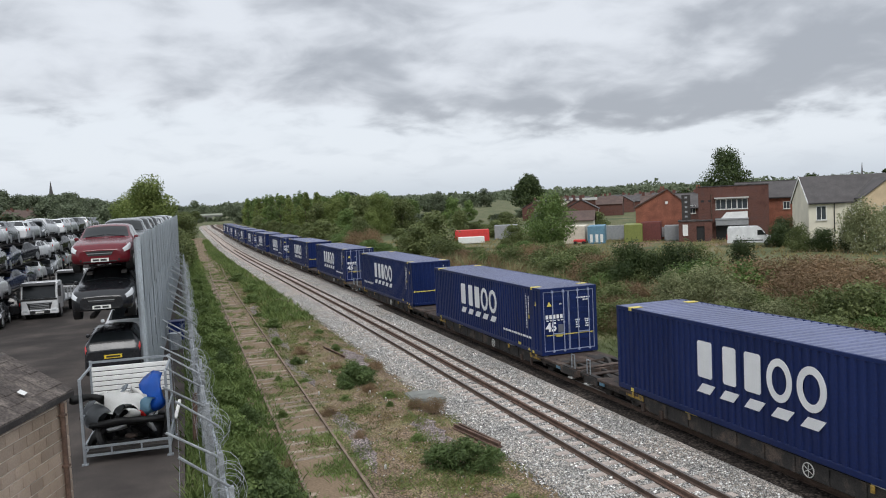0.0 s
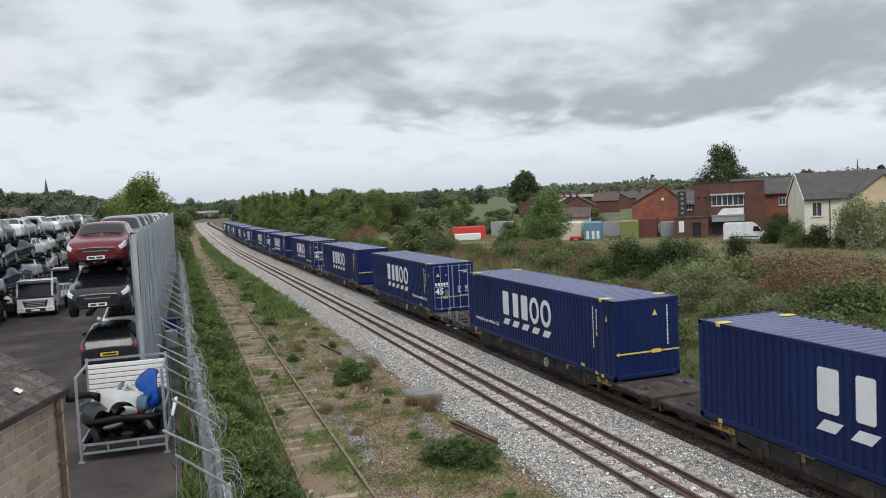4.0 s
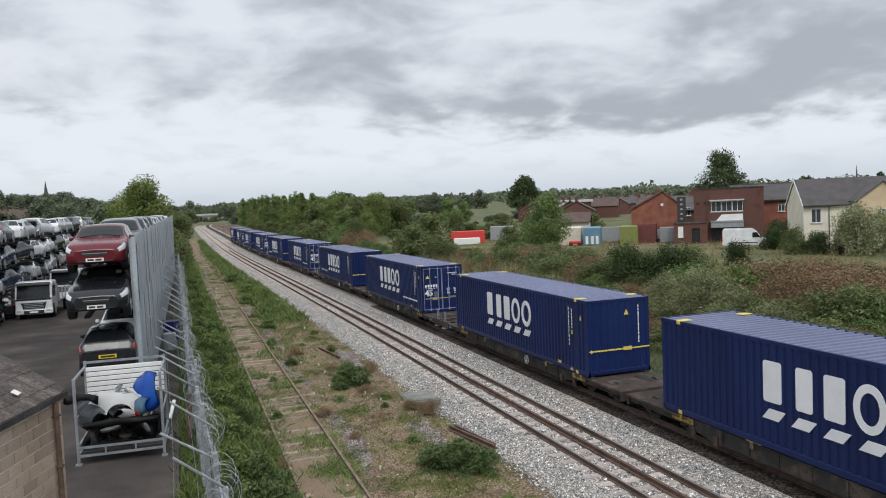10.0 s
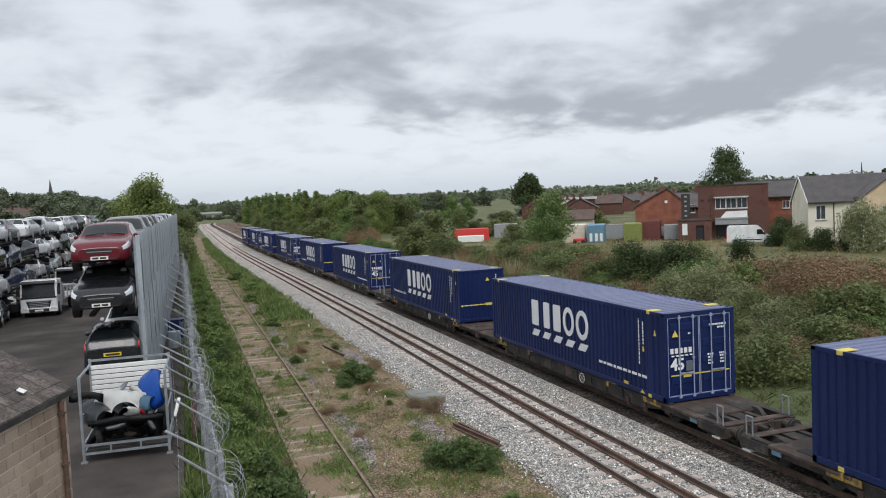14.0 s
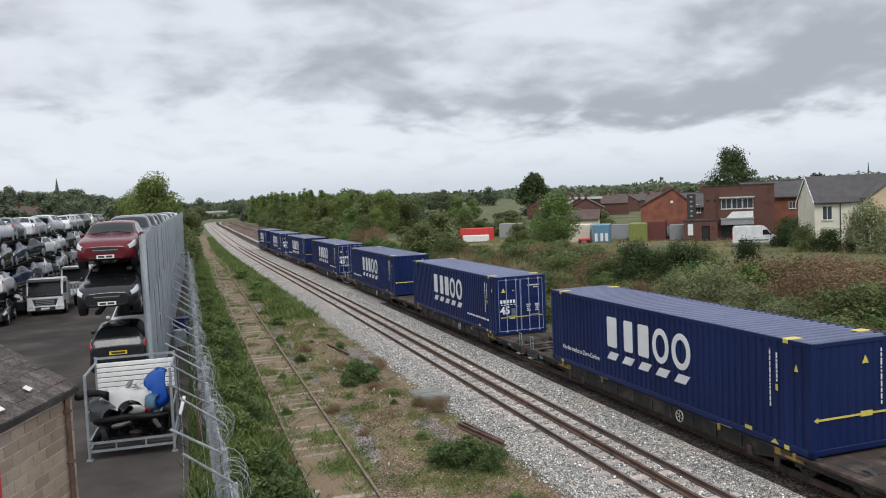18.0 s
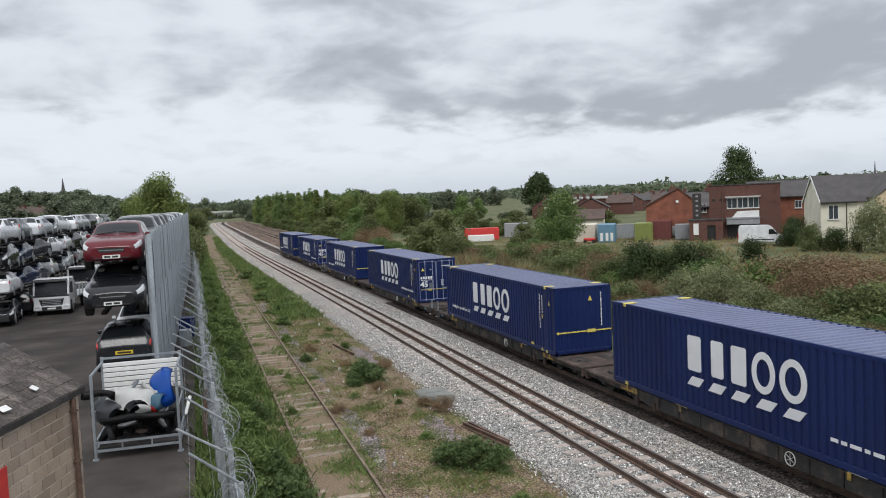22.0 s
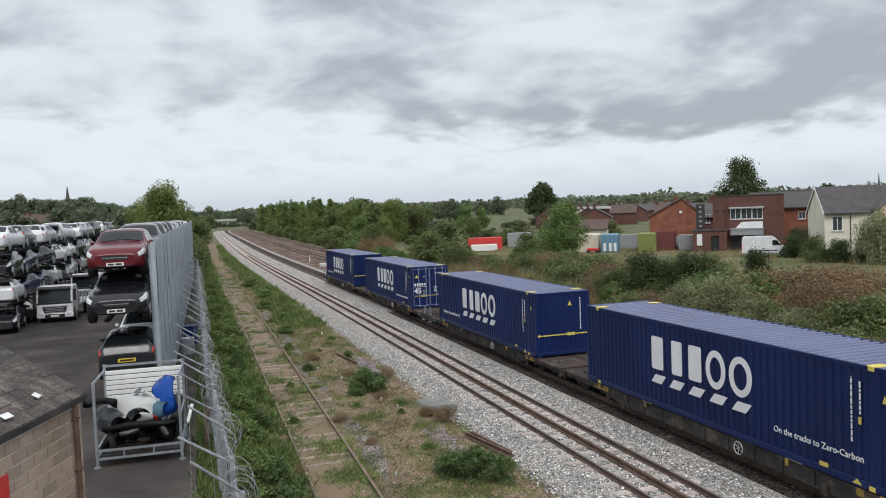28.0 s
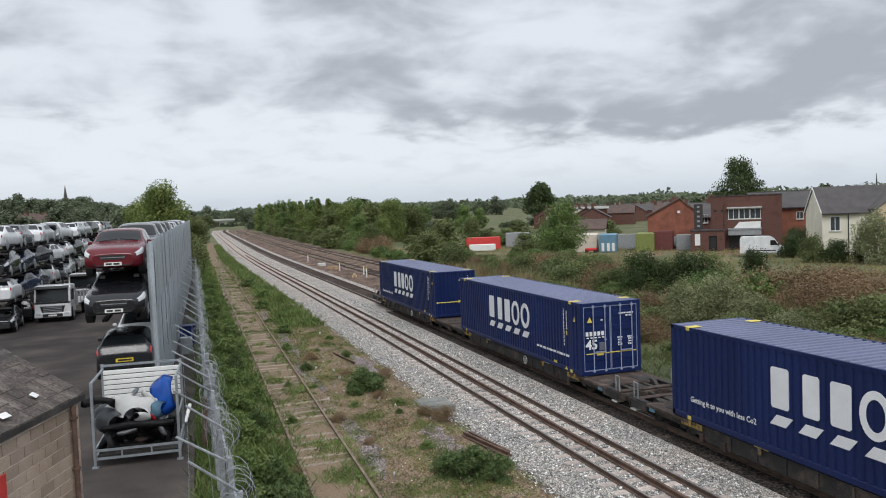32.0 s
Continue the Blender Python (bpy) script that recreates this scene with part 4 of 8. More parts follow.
def make_wagon(outer_near):
    """Half of a twin low wagon; y = 0 is under the container's near end, z = 0 the rail. outer_near: its coupling end is the near one."""
    g = thing("flat_wagon", "low rusty container wagon with weathered dark frame", "wagon", group="wagons of the train")
    a, b = (2.55, 2.12) if outer_near else (2.12, 2.55)
    y0, y1 = -a, C_LEN + b
    for x in (-1.18, 1.06):
        bm = prism([(y0 + 0.1, 0.62), (y1 - 0.1, 0.62), (y1 - 0.1, 0.42), (y1 - 3.0, 0.40), (y1 - 4.2, 0.20), (y0 + 4.2, 0.20), (y0 + 3.0, 0.40), (y0 + 0.1, 0.42)], "x", x, x + 0.12)
        part("side_sill", bm, M["wagon"], g)
        part("sill_flange", boxes((x - 0.04, x + 0.16, y0 + 0.1, y1 - 0.1, 0.612, 0.648)), M["wagon"], g)
    for k in range(9):
        y = 2.6 + k * 1.06
        part("cross_beam", boxes((-1.06, 1.06, y, y + 0.14, 0.30, 0.60)), M["wagon"], g)
        part("sill_rib", boxes((-1.215, -1.17, y + 0.02, y + 0.09, 0.22, 0.61)), M["wagon"], g)
    part("centre_sill", boxes((-0.2, 0.2, y0 + 0.3, y1 - 0.3, 0.24, 0.60)), M["wagon"], g)
    for yy0, yy1 in ((y0, 1.1), (C_LEN - 1.1, y1)):
        outer = (yy0 < 0) == outer_near
        cut = 1.05 if outer else 0.0
        dy0, dy1 = (yy0 + cut, yy1) if yy0 < 0 else (yy0, yy1 - cut)
        part("end_deck", boxes((-1.28, 1.28, dy0, dy1, 0.56, 0.655), bevel=0.015), M["deck"], g, "rusty steel end deck")
        if outer:
            e0, e1 = (yy0, dy0) if yy0 < 0 else (dy1, yy1)
            for x in (-1.26, -0.5, 0.34, 1.10):
                part("end_beam", boxes((x, x + 0.16, e0, e1, 0.36, 0.60)), M["wagon"], g)
            part("walkway", boxes((-1.26, 1.26, (e0 + 0.06) if yy0 < 0 else (e1 - 0.36), (e0 + 0.36) if yy0 < 0 else (e1 - 0.06), 0.60, 0.63)), M["deck"], g)
        for q0 in ((0.35,) if yy0 < 0 else (C_LEN - 1.35,)):
            part("sill_plate", boxes((-1.232, -1.20, q0, q0 + 1.0, 0.46, 0.64), bevel=0.005), M["yellow_worn"], g, "worn yellow sill plate")
        part("head_stock", boxes((-1.26, 1.26, yy0 if yy0 < 0 else yy1 - 0.12, yy0 + 0.12 if yy0 < 0 else yy1, 0.30, 0.57), bevel=0.02), M["deck"], g)
        yc = (yy0 + yy1) / 2
        part("deck_plate", boxes((-1.0, -0.35, yc - 0.75, yc + 0.1, 0.655, 0.668)), M["wagon"], g)
        part("deck_plate", boxes((0.35, 1.0, yc - 0.75, yc + 0.1, 0.655, 0.668)), M["wagon"], g)
        # bogie
        bc = (yy0 + 1.9) if yy0 < 0 else (yy1 - 1.9)
        bogie = part("bogie", boxes((-0.95, 0.95, bc - 0.3, bc + 0.3, 0.30, 0.46), (-1.05, -0.93, bc - 1.25, bc + 1.25, 0.32, 0.46), (0.93, 1.05, bc - 1.25, bc + 1.25, 0.32, 0.46), bevel=0.01), M["wheel"], g)
        for ya in (bc - 0.9, bc + 0.9):
            bm = bmesh.new()
            rod(bm, (-0.92, 0, 0), (0.92, 0, 0), 0.09, 10)
            for xs in (-1, 1):
                rod(bm, (xs * 0.70, 0, 0), (xs * 0.83, 0, 0), 0.36, 22)
                rod(bm, (xs * 0.83, 0, 0), (xs * 0.90, 0, 0), 0.17, 6)
                for q in range(5):
                    a = q * 2 * math.pi / 5
                    rod(bm, (xs * 0.80, 0.25 * math.cos(a), 0.25 * math.sin(a)), (xs * 0.85, 0.25 * math.cos(a), 0.25 * math.sin(a)), 0.035, 6)
            part("wheelset", bm, M["wheel"], bogie, m=pose(0, ya, 0.362))
            for xs in (-1, 1):
                part("axle_box", boxes((xs * 1.0 - 0.1, xs * 1.0 + 0.1, ya - 0.14, ya + 0.14, 0.26, 0.50), bevel=0.02), M["wagon"], bogie)
    for y in (-0.05, 0.72, C_LEN - 0.92, C_LEN - 0.12):
        for x in (-1.22, 1.02):
            part("container_spigot", boxes((x, x + 0.2, y, y + 0.17, 0.648, 0.70), bevel=0.01), M["wagon"], g)
    # white hand wheel and lever plates on the sill
    bm = bmesh.new()
    mm = Matrix.Translation((-1.27, 5.3, 0.43)) @ Matrix.Rotation(math.pi / 2, 4, "Y")
    ring(bm, mm, 0.175, 0.014, 18, 6)
    for k in range(3):
        q = mm @ Matrix.Rotation(k * math.pi / 3, 4, "Z")
        rod(bm, q @ Vector((-0.17, 0, 0)), q @ Vector((0.17, 0, 0)), 0.007, 6)
    part("hand_brake_wheel", bm, M["pale_steel"], g, "white hand brake wheel")
    part("brake_shaft", rods(0.03, ((-1.27, 5.3, 0.43), (-1.05, 5.3, 0.43))), M["wheel"], g)
    for y in (3.0, 9.6):
        part("sill_marking", boxes((-1.226, -1.18, y, y + 0.55, 0.655, 0.685)), M["pale_steel"] if y < 5 else M["yellow_mark"], g)
    for y in (1.2, 2.2, C_LEN - 2.4, C_LEN - 1.4):
        part("step_bracket", boxes((-1.25, -1.15, y, y + 0.16, 0.12, 0.40), bevel=0.015), M["deck"], g)
    part("brake_reservoir", rods(0.2, ((0.5, 6.4, 0.36), (0.5, 7.5, 0.36)), n=14), M["wheel"], g)
    part("valve_box", boxes((-1.1, -0.6, 7.4, 8.0, 0.22, 0.5), bevel=0.02), M["wheel"], g)
    yo, s = (y0, -1) if outer_near else (y1, 1)
    for x in (-0.87, 0.87):
        bm = bmesh.new()
        rod(bm, (x, yo, 0.98 - 0.52), (x, yo + s * 0.30, 0.46), 0.11, 14)
        rod(bm, (x, yo + s * 0.30, 0.46), (x, yo + s * 0.34, 0.46), 0.21, 16)
        part("buffer", bm, M["wheel"], g)
        # tall tube handrail at the coupling end
        z = 1.16
        part("handrail", rods(0.021, ((x * 1.3, yo - s * 0.1, 0.30), (x * 1.3, yo - s * 0.1, z)), ((x * 1.3, yo - s * 0.1, z), (x * 1.3 - 0.0, yo - s * 0.34, z)), ((x * 1.3, yo - s * 0.34, z), (x * 1.3, yo - s * 0.34, 0.62))), M["galv"], g, "bent pale tube handrail")
        part("step", boxes((x * 1.3 - 0.16, x * 1.3 + 0.16, min(yo - s * 0.1, yo - s * 0.4), max(yo - s * 0.1, yo - s * 0.4), 0.26, 0.30)), M["pale_steel"], g)
    part("blue_label", boxes((-1.236, -1.20, yo - s * 1.30 - 0.16, yo - s * 1.30 + 0.16, 0.43, 0.58)), M["teal_steel"], g, "pale blue label plate")
    for q in (0.55, 3.4, C_LEN - 3.9, C_LEN - 0.9):
        part("twistlock_tag", boxes((-1.31, -1.26, q, q + 0.10, 0.50, 0.68), bevel=0.012), M["yellow_worn"], g, "dirty yellow twistlock handle")
    for q in (4.2, 6.2, 8.6, 9.4):
        part("brake_gear", boxes((-1.16, -0.9, q, q + 0.22, 0.16, 0.40), bevel=0.03), M["wheel"], g)
    part("brake_pull_rod", rods(0.022, ((-1.12, 2.4, 0.26), (-1.12, C_LEN - 2.4, 0.26))), M["wheel"], g)
    part("coupling_hook", boxes((-0.06, 0.06, min(yo, yo + s * 0.32), max(yo, yo + s * 0.32), 0.40, 0.54), bevel=0.02), M["wheel"], g)
    bm = bmesh.new()
    pts = [Vector((0.35, yo, 0.5)), Vector((0.36, yo + s * 0.15, 0.36)), Vector((0.3, yo + s * 0.25, 0.25)), Vector((0.2, yo + s * 0.3, 0.4))]
    for p, q in zip(pts, pts[1:]):
        rod(bm, p, q, 0.025, 7)
    part("brake_hose", bm, M["black_trim"], g)
    yi = y1 if outer_near else y0
    part("draw_bar", boxes((-0.1, 0.1, min(yi, yi + (0.16 if outer_near else -0.16)), max(yi, yi + (0.16 if outer_near else -0.16)), 0.3, 0.5)), M["wheel"], g)
    part("end_plate", boxes((-0.9, 0.9, yi - 0.03, yi + 0.03, 0.3, 0.62)), M["deck"], g)
    return g


SLOGANS = {2: "Getting it to you with less Co2", 3: "Getting it to you with less Co2", 6: "On the tracks to Zero-Carbon", 8: "Getting it to you with less Co2", 9: "On the tracks to Zero-Carbon",
           10: "Getting it to you with less Co2", 12: "Getting it to you with less Co2"}
TRAIN = []


def build_train():
    wagons = {}
    made = {}
    for i in range(13):
        near = i % 2 == 1
        key = (near, SLOGANS.get(i, ""))
        c = copy_thing(made[key], Matrix()) if key in made else make_container(*key)
        made.setdefault(key, c)
        w = copy_thing(wagons[near], Matrix()) if near in wagons else make_wagon(near)
        wagons.setdefault(near, w)
        c["label"] = "dark blue 45-foot container on a wagon, " + ("locking doors foremost" if near else "plain end foremost")
        TRAIN.append((c, w, HEAD_Y + ((i + 1) // 2) * PITCH_A + (i // 2) * PITCH_B))
    # tail lamp of the last wagon
    part("tail_lamp", boxes((-0.9, -0.72, C_LEN + 2.5, C_LEN + 2.62, 0.66, 0.92), bevel=0.02), M["black_trim"], TRAIN[-1][1], "tail lamp box")


build_train()


def motions():
    for c, w, start in TRAIN:
        for ob, z in ((c, DECK), (w, 0.0)):
            rows = []
            for k in range(0, 33):
                t = float(k)
                y = start - SPEED * t + SLOWING * t * t
                (xa, _), (xb, _) = along(TRAIN_X, y), along(TRAIN_X, y + C_LEN)
                rows.append((t, pose(xa, y, z, rz=-math.degrees(math.atan2(xb - xa, C_LEN)))))
            walk(ob, rows)
        # the wheelsets roll as the wagon goes
        sets = [o for b in w.children if b.name.startswith("bogie") for o in b.children if o.name.startswith("wheelset")]
        for ws in sets:
            at = ws.matrix_basis.translation.copy()
            rows = []
            for k in range(0, 481):
                t = k / 15
                gone = SPEED * t - SLOWING * t * t
                rows.append((t, pose(at.x, at.y, at.z, rx=math.degrees(gone / 0.362))))
            walk(ws, rows)

# ---------- vehicles ----------
# stations of a body from nose to tail: y, half width, underside, waist, top, half width of top
SHAPES = {
    "hatchback": ((-2.00, 0.56, 0.30, 0.62, 0.68, 0.50), (-1.80, 0.81, 0.22, 0.76, 0.84, 0.68), (-1.1, 0.86, 0.18, 0.88, 0.96, 0.76), (-0.75, 0.86, 0.18, 0.93, 1.02, 0.76),
                  (-0.05, 0.86, 0.18, 0.96, 1.44, 0.60), (0.75, 0.86, 0.18, 0.99, 1.47, 0.59), (1.55, 0.85, 0.20, 1.02, 1.40, 0.57), (1.86, 0.82, 0.24, 1.00, 1.06, 0.72), (1.98, 0.76, 0.32, 0.78, 0.82, 0.70)),
    "saloon": ((-2.38, 0.60, 0.32, 0.62, 0.68, 0.52), (-2.14, 0.86, 0.25, 0.78, 0.87, 0.72), (-1.3, 0.91, 0.20, 0.91, 0.995, 0.80), (-0.85, 0.91, 0.20, 0.95, 1.04, 0.78),
               (-0.2, 0.89, 0.18, 0.93, 1.44, 0.66), (0.8, 0.89, 0.18, 0.96, 1.47, 0.65), (1.6, 0.88, 0.20, 0.98, 1.08, 0.74), (2.15, 0.84, 0.24, 0.96, 1.02, 0.74), (2.30, 0.76, 0.34, 0.74, 0.80, 0.70)),
    "estate": ((-2.28, 0.58, 0.32, 0.60, 0.68, 0.52), (-2.06, 0.84, 0.24, 0.76, 0.84, 0.70), (-1.3, 0.90, 0.20, 0.92, 1.02, 0.80), (-0.95, 0.90, 0.20, 0.96, 1.06, 0.80),
               (-0.25, 0.90, 0.20, 1.00, 1.54, 0.64), (0.9, 0.90, 0.20, 1.03, 1.58, 0.63), (1.9, 0.89, 0.22, 1.05, 1.52, 0.61), (2.16, 0.86, 0.26, 1.04, 1.10, 0.76), (2.27, 0.78, 0.34, 0.80, 0.86, 0.72)),
}


def glide(vals, u):
    """A soft course through the values at whole u that never overshoots them."""
    i = min(int(u), len(vals) - 2)
    s = u - i
    a, b = vals[i], vals[i + 1]

    def slope(k):
        if k <= 0 or k >= len(vals) - 1:
            return 0.5 * (b - a)
        l, r = vals[k] - vals[k - 1], vals[k + 1] - vals[k]
        return 0.0 if l * r <= 0 else 2 * l * r / (l + r)
    h = (2 * s ** 3 - 3 * s * s + 1) * a + (s ** 3 - 2 * s * s + s) * slope(i) + (-2 * s ** 3 + 3 * s * s) * b + (s ** 3 - s * s) * slope(i + 1)
    return 0.55 * h + 0.45 * (a + (b - a) * s)


def car_half(shape, u):
    """Half a cross-section of the body, sill to roof, at station u."""
    y, w, zb, zw, zt, wt = (glide([r[k] for r in SHAPES[shape]], u) for k in range(6))
    q = 0.97 * w - wt
    return y, ((0.86 * w, zb), (0.97 * w, zb + 0.05), (1.01 * w, zb + 0.35 * (zw - zb)), (w, zb + 0.72 * (zw - zb)), (0.975 * w, zw), (wt + q * 0.86, zw + (zt - zw) * 0.12),
               (wt + q * 0.14, zw + (zt - zw) * 0.86), (wt * 0.88, zt - (zt - zw) * 0.03), (wt * 0.5, zt + 0.010), (0.0, zt + 0.018))


def on_body(shape, u, v, s, out=0.0):
    """The point of the body's skin at station u, ring place v, side s, lifted by out."""
    def spot(uu, vv):
        y, half = car_half(shape, uu)
        i = min(int(vv), 8)
        f = vv - i
        return Vector((s * (half[i][0] * (1 - f) + half[i + 1][0] * f), y, half[i][1] * (1 - f) + half[i + 1][1] * f))
    p = spot(u, v)
    if out:
        e = 0.04
        du, dv = spot(min(8, u + e), v) - spot(max(0, u - e), v), spot(u, min(8.99, v + e)) - spot(u, max(0, v - e))
        n = du.cross(dv)
        if n.length > 1e-9:
            n.normalize()
            if n.dot(p - Vector((0, p.y * 0.8, 0.55))) < 0:
                n = -n
            p = p + n * out
    return p


def skin(shape, u0, u1, v0, v1, s, nu=5, nv=4, out=0.008):
    """A plate lying on one flank of the body."""
    bm = bmesh.new()
    g = [[bm.verts.new(on_body(shape, u0 + (u1 - u0) * i / nu, v0 + (v1 - v0) * j / nv, s, out)) for j in range(nv + 1)] for i in range(nu + 1)]
    for i in range(nu):
        for j in range(nv):
            bm.faces.new((g[i][j], g[i + 1][j], g[i + 1][j + 1], g[i][j + 1])).smooth = True
    bmesh.ops.recalc_face_normals(bm, faces=bm.faces)
    return bm


def skin_across(shape, u0, u1, v0, nu=5, nv=5, out=0.008):
    """A plate lying right across the body, from ring place v0 on one side to v0 on the other."""
    bm = bmesh.new()
    cols = [(v0 + (9 - v0) * j / nv, -1) for j in range(nv)] + [(8.999, 1)] + [(v0 + (9 - v0) * j / nv, 1) for j in range(nv - 1, -1, -1)]
    g = [[bm.verts.new(on_body(shape, u0 + (u1 - u0) * i / nu, v, s, out)) for v, s in cols] for i in range(nu + 1)]
    for i in range(nu):
        for j in range(len(cols) - 1):
            bm.faces.new((g[i][j], g[i + 1][j], g[i + 1][j + 1], g[i][j + 1])).smooth = True
    bmesh.ops.recalc_face_normals(bm, faces=bm.faces)
    return bm


def body_mesh(shape, fine=4):
    bm = bmesh.new()
    grid = []
    for k in range(8 * fine + 1):
        y, half = car_half(shape, k / fine)
        pts = [(-x, z) for x, z in half] + [(x, z) for x, z in half[-2::-1]]
        grid.append([bm.verts.new((x, y, z)) for x, z in pts])
    n = len(grid[0])
    for a, b in zip(grid, grid[1:]):
        for j in range(n - 1):
            bm.faces.new((a[j], b[j], b[j + 1], a[j + 1]))
        bm.faces.new((a[n - 1], b[n - 1], b[0], a[0]))
    bm.faces.new(grid[0])
    bm.faces.new(grid[-1][::-1])
    bmesh.ops.recalc_face_normals(bm, faces=bm.faces)
    for f in bm.faces:
        f.smooth = len(f.verts) == 4
    return bm


def pane(corners, out, thick=0.012):
    """A glass plate over four corners, standing proud along out."""
    bm = bmesh.new()
    o = Vector(out)
    c = sum((Vector(p) for p in corners), Vector()) / len(corners)
    lo = [bm.verts.new(Vector(p) * 0.93 + c * 0.07 + o * 0.002) for p in corners]
    hi = [bm.verts.new(Vector(p) * 0.93 + c * 0.07 + o * (0.002 + thick)) for p in corners]
    k = len(corners)
    bm.faces.new(hi)
    for i in range(k):
        bm.faces.new((lo[i], lo[(i + 1) % k], hi[(i + 1) % k], hi[i]))
    bmesh.ops.recalc_face_normals(bm, faces=bm.faces)
    return bm


def make_car(shape, colour, label, rear_plate=False, worn=False, wheels=True, detail=True):
    """Nose towards -y, wheels on z = 0."""
    c = thing("car", label, "car", group="scrap cars in the yard")
    paint = CAR_PAINT[colour]
    r = SHAPES[shape]
    part("body", body_mesh(shape, 4 if detail else 3), paint, c)
    part("windscreen", skin_across(shape, 3.08, 3.84, 6.55), M["glass"], c)
    if shape == "saloon":
        part("rear_window", skin_across(shape, 5.16, 5.88, 6.5), M["glass"], c)
        sides = ((3.48, 4.42), (4.50, 5.16), (5.22, 5.60))
    else:
        part("rear_window", skin_across(shape, 6.14, 6.84, 6.4), M["glass"], c)
        sides = ((3.48, 4.50), (4.58, 5.50), (5.58, 6.20))
    for s in (-1, 1):
        for a, b in sides if detail else sides[:2]:
            part("side_window", skin(shape, a, b, 5.05, 5.97, s, 4, 2), M["glass"], c)
    y0, y1 = r[0][0], r[-1][0]
    w, zl, wide = r[1][1] * 0.97, r[1][3], r[4][1]
    for s in (-1, 1):
        part("headlight", skin(shape, 0.42, 1.42, 3.3, 5.3, s, 5, 3, 0.012), M["lamp_clear"], c)
        part("tail_light", skin(shape, 6.95 if shape != "saloon" else 7.15, 7.62, 3.4, 5.1, s, 4, 3, 0.012), M["lamp_red"], c)
        if detail:
            part("mirror", boxes((min(s * 0.86, s * 1.0), max(s * 0.86, s * 1.0), r[3][0] + 0.24, r[3][0] + 0.36, 0.96, 1.08), bevel=0.03), paint, c)
            part("wiper", rods(0.008, (on_body(shape, 3.10, 7.2, s, 0.02), on_body(shape, 3.22, 8.9, s, 0.022)), n=5), M["black_trim"], c)
    part("grille", prism([(-0.42, r[0][4] - 0.015), (0.42, r[0][4] - 0.015), (0.33, r[0][4] - 0.16), (-0.33, r[0][4] - 0.16)], "y", y0 - 0.008, y0 + 0.06), M["black_trim"], c)
    if detail:
        part("bumper_vent", boxes((-0.50, 0.50, y0 - 0.004, y0 + 0.12, 0.31, 0.37), bevel=0.015), M["black_trim"], c)
        part("grille_bar", boxes((-0.37, 0.37, y0 - 0.016, y0 + 0.0, r[0][4] - 0.10, r[0][4] - 0.08)), M["alloy"], c, "chrome grille bar")
        for s in (-1, 1):
            part("fog_lamp", rods(0.035, ((s * 0.56, y0 + 0.02, 0.38), (s * 0.56, y0 - 0.002, 0.38)), n=10), M["glass"], c)
            part("door_line", boxes((min(s * (wide - 0.02), s * (wide + 0.003)), max(s * (wide - 0.02), s * (wide + 0.003)), 0.28, 0.292, 0.30, 0.90)), M["black_trim"], c)
        part("rear_bumper", boxes((-w + 0.06, w - 0.06, y1 - 0.12, y1 + 0.015, 0.36, 0.56), bevel=0.03), paint, c)
        part("number_plate", boxes((-0.26, 0.26, y0 - 0.022, y0 + 0.02, 0.33, 0.44)), M["plate_white"], c)
        part("number_plate", boxes((-0.26, 0.26, y1, y1 + 0.032, 0.60, 0.71)), M["plate_yellow"], c)
        part("plate_bar", boxes((-0.21, -0.03, y0 - 0.026, y0 - 0.02, 0.355, 0.415)), M["black_trim"], c)
        part("plate_bar", boxes((0.02, 0.20, y0 - 0.026, y0 - 0.02, 0.355, 0.415)), M["black_trim"], c)
        part("plate_bar", boxes((-0.21, 0.20, y1 + 0.03, y1 + 0.036, 0.625, 0.685)), M["black_trim"], c)
    if worn:
        k = len(label) % 3
        zb = r[2][4]
        if k != 1:
            lid = prism([(0.0, 0.0), (0.0, 0.03), (-0.86, 0.06), (-0.92, 0.02), (-0.86, 0.02)], "x", -0.62, 0.62)
            part("raised_bonnet", lid, paint, c, "bonnet propped open", pose(0, r[3][0] - 0.02, zb + 0.06, -26 if k else -9))
            part("engine_bay", boxes((-0.60, 0.60, r[1][0] + 0.12, r[3][0] - 0.08, zb - 0.10, zb + 0.05), bevel=0.04), M["black_trim"], c, "open dark engine bay")
            part("engine", boxes((-0.32, 0.28, r[2][0] - 0.25, r[2][0] + 0.25, zb + 0.02, zb + 0.10), bevel=0.03), M["galv"], c, "bare engine")
        if k != 2:
            part("open_front", boxes((-0.66, 0.66, y0 - 0.02, y0 + 0.10, 0.26, 0.60), bevel=0.03), M["black_trim"], c, "front without bumper")
        part("sill_gap", boxes((-wide * 0.97 - 0.012, wide * 0.97 + 0.012, -0.55, 0.95, 0.20, 0.34), bevel=0.01), M["black_trim"], c)
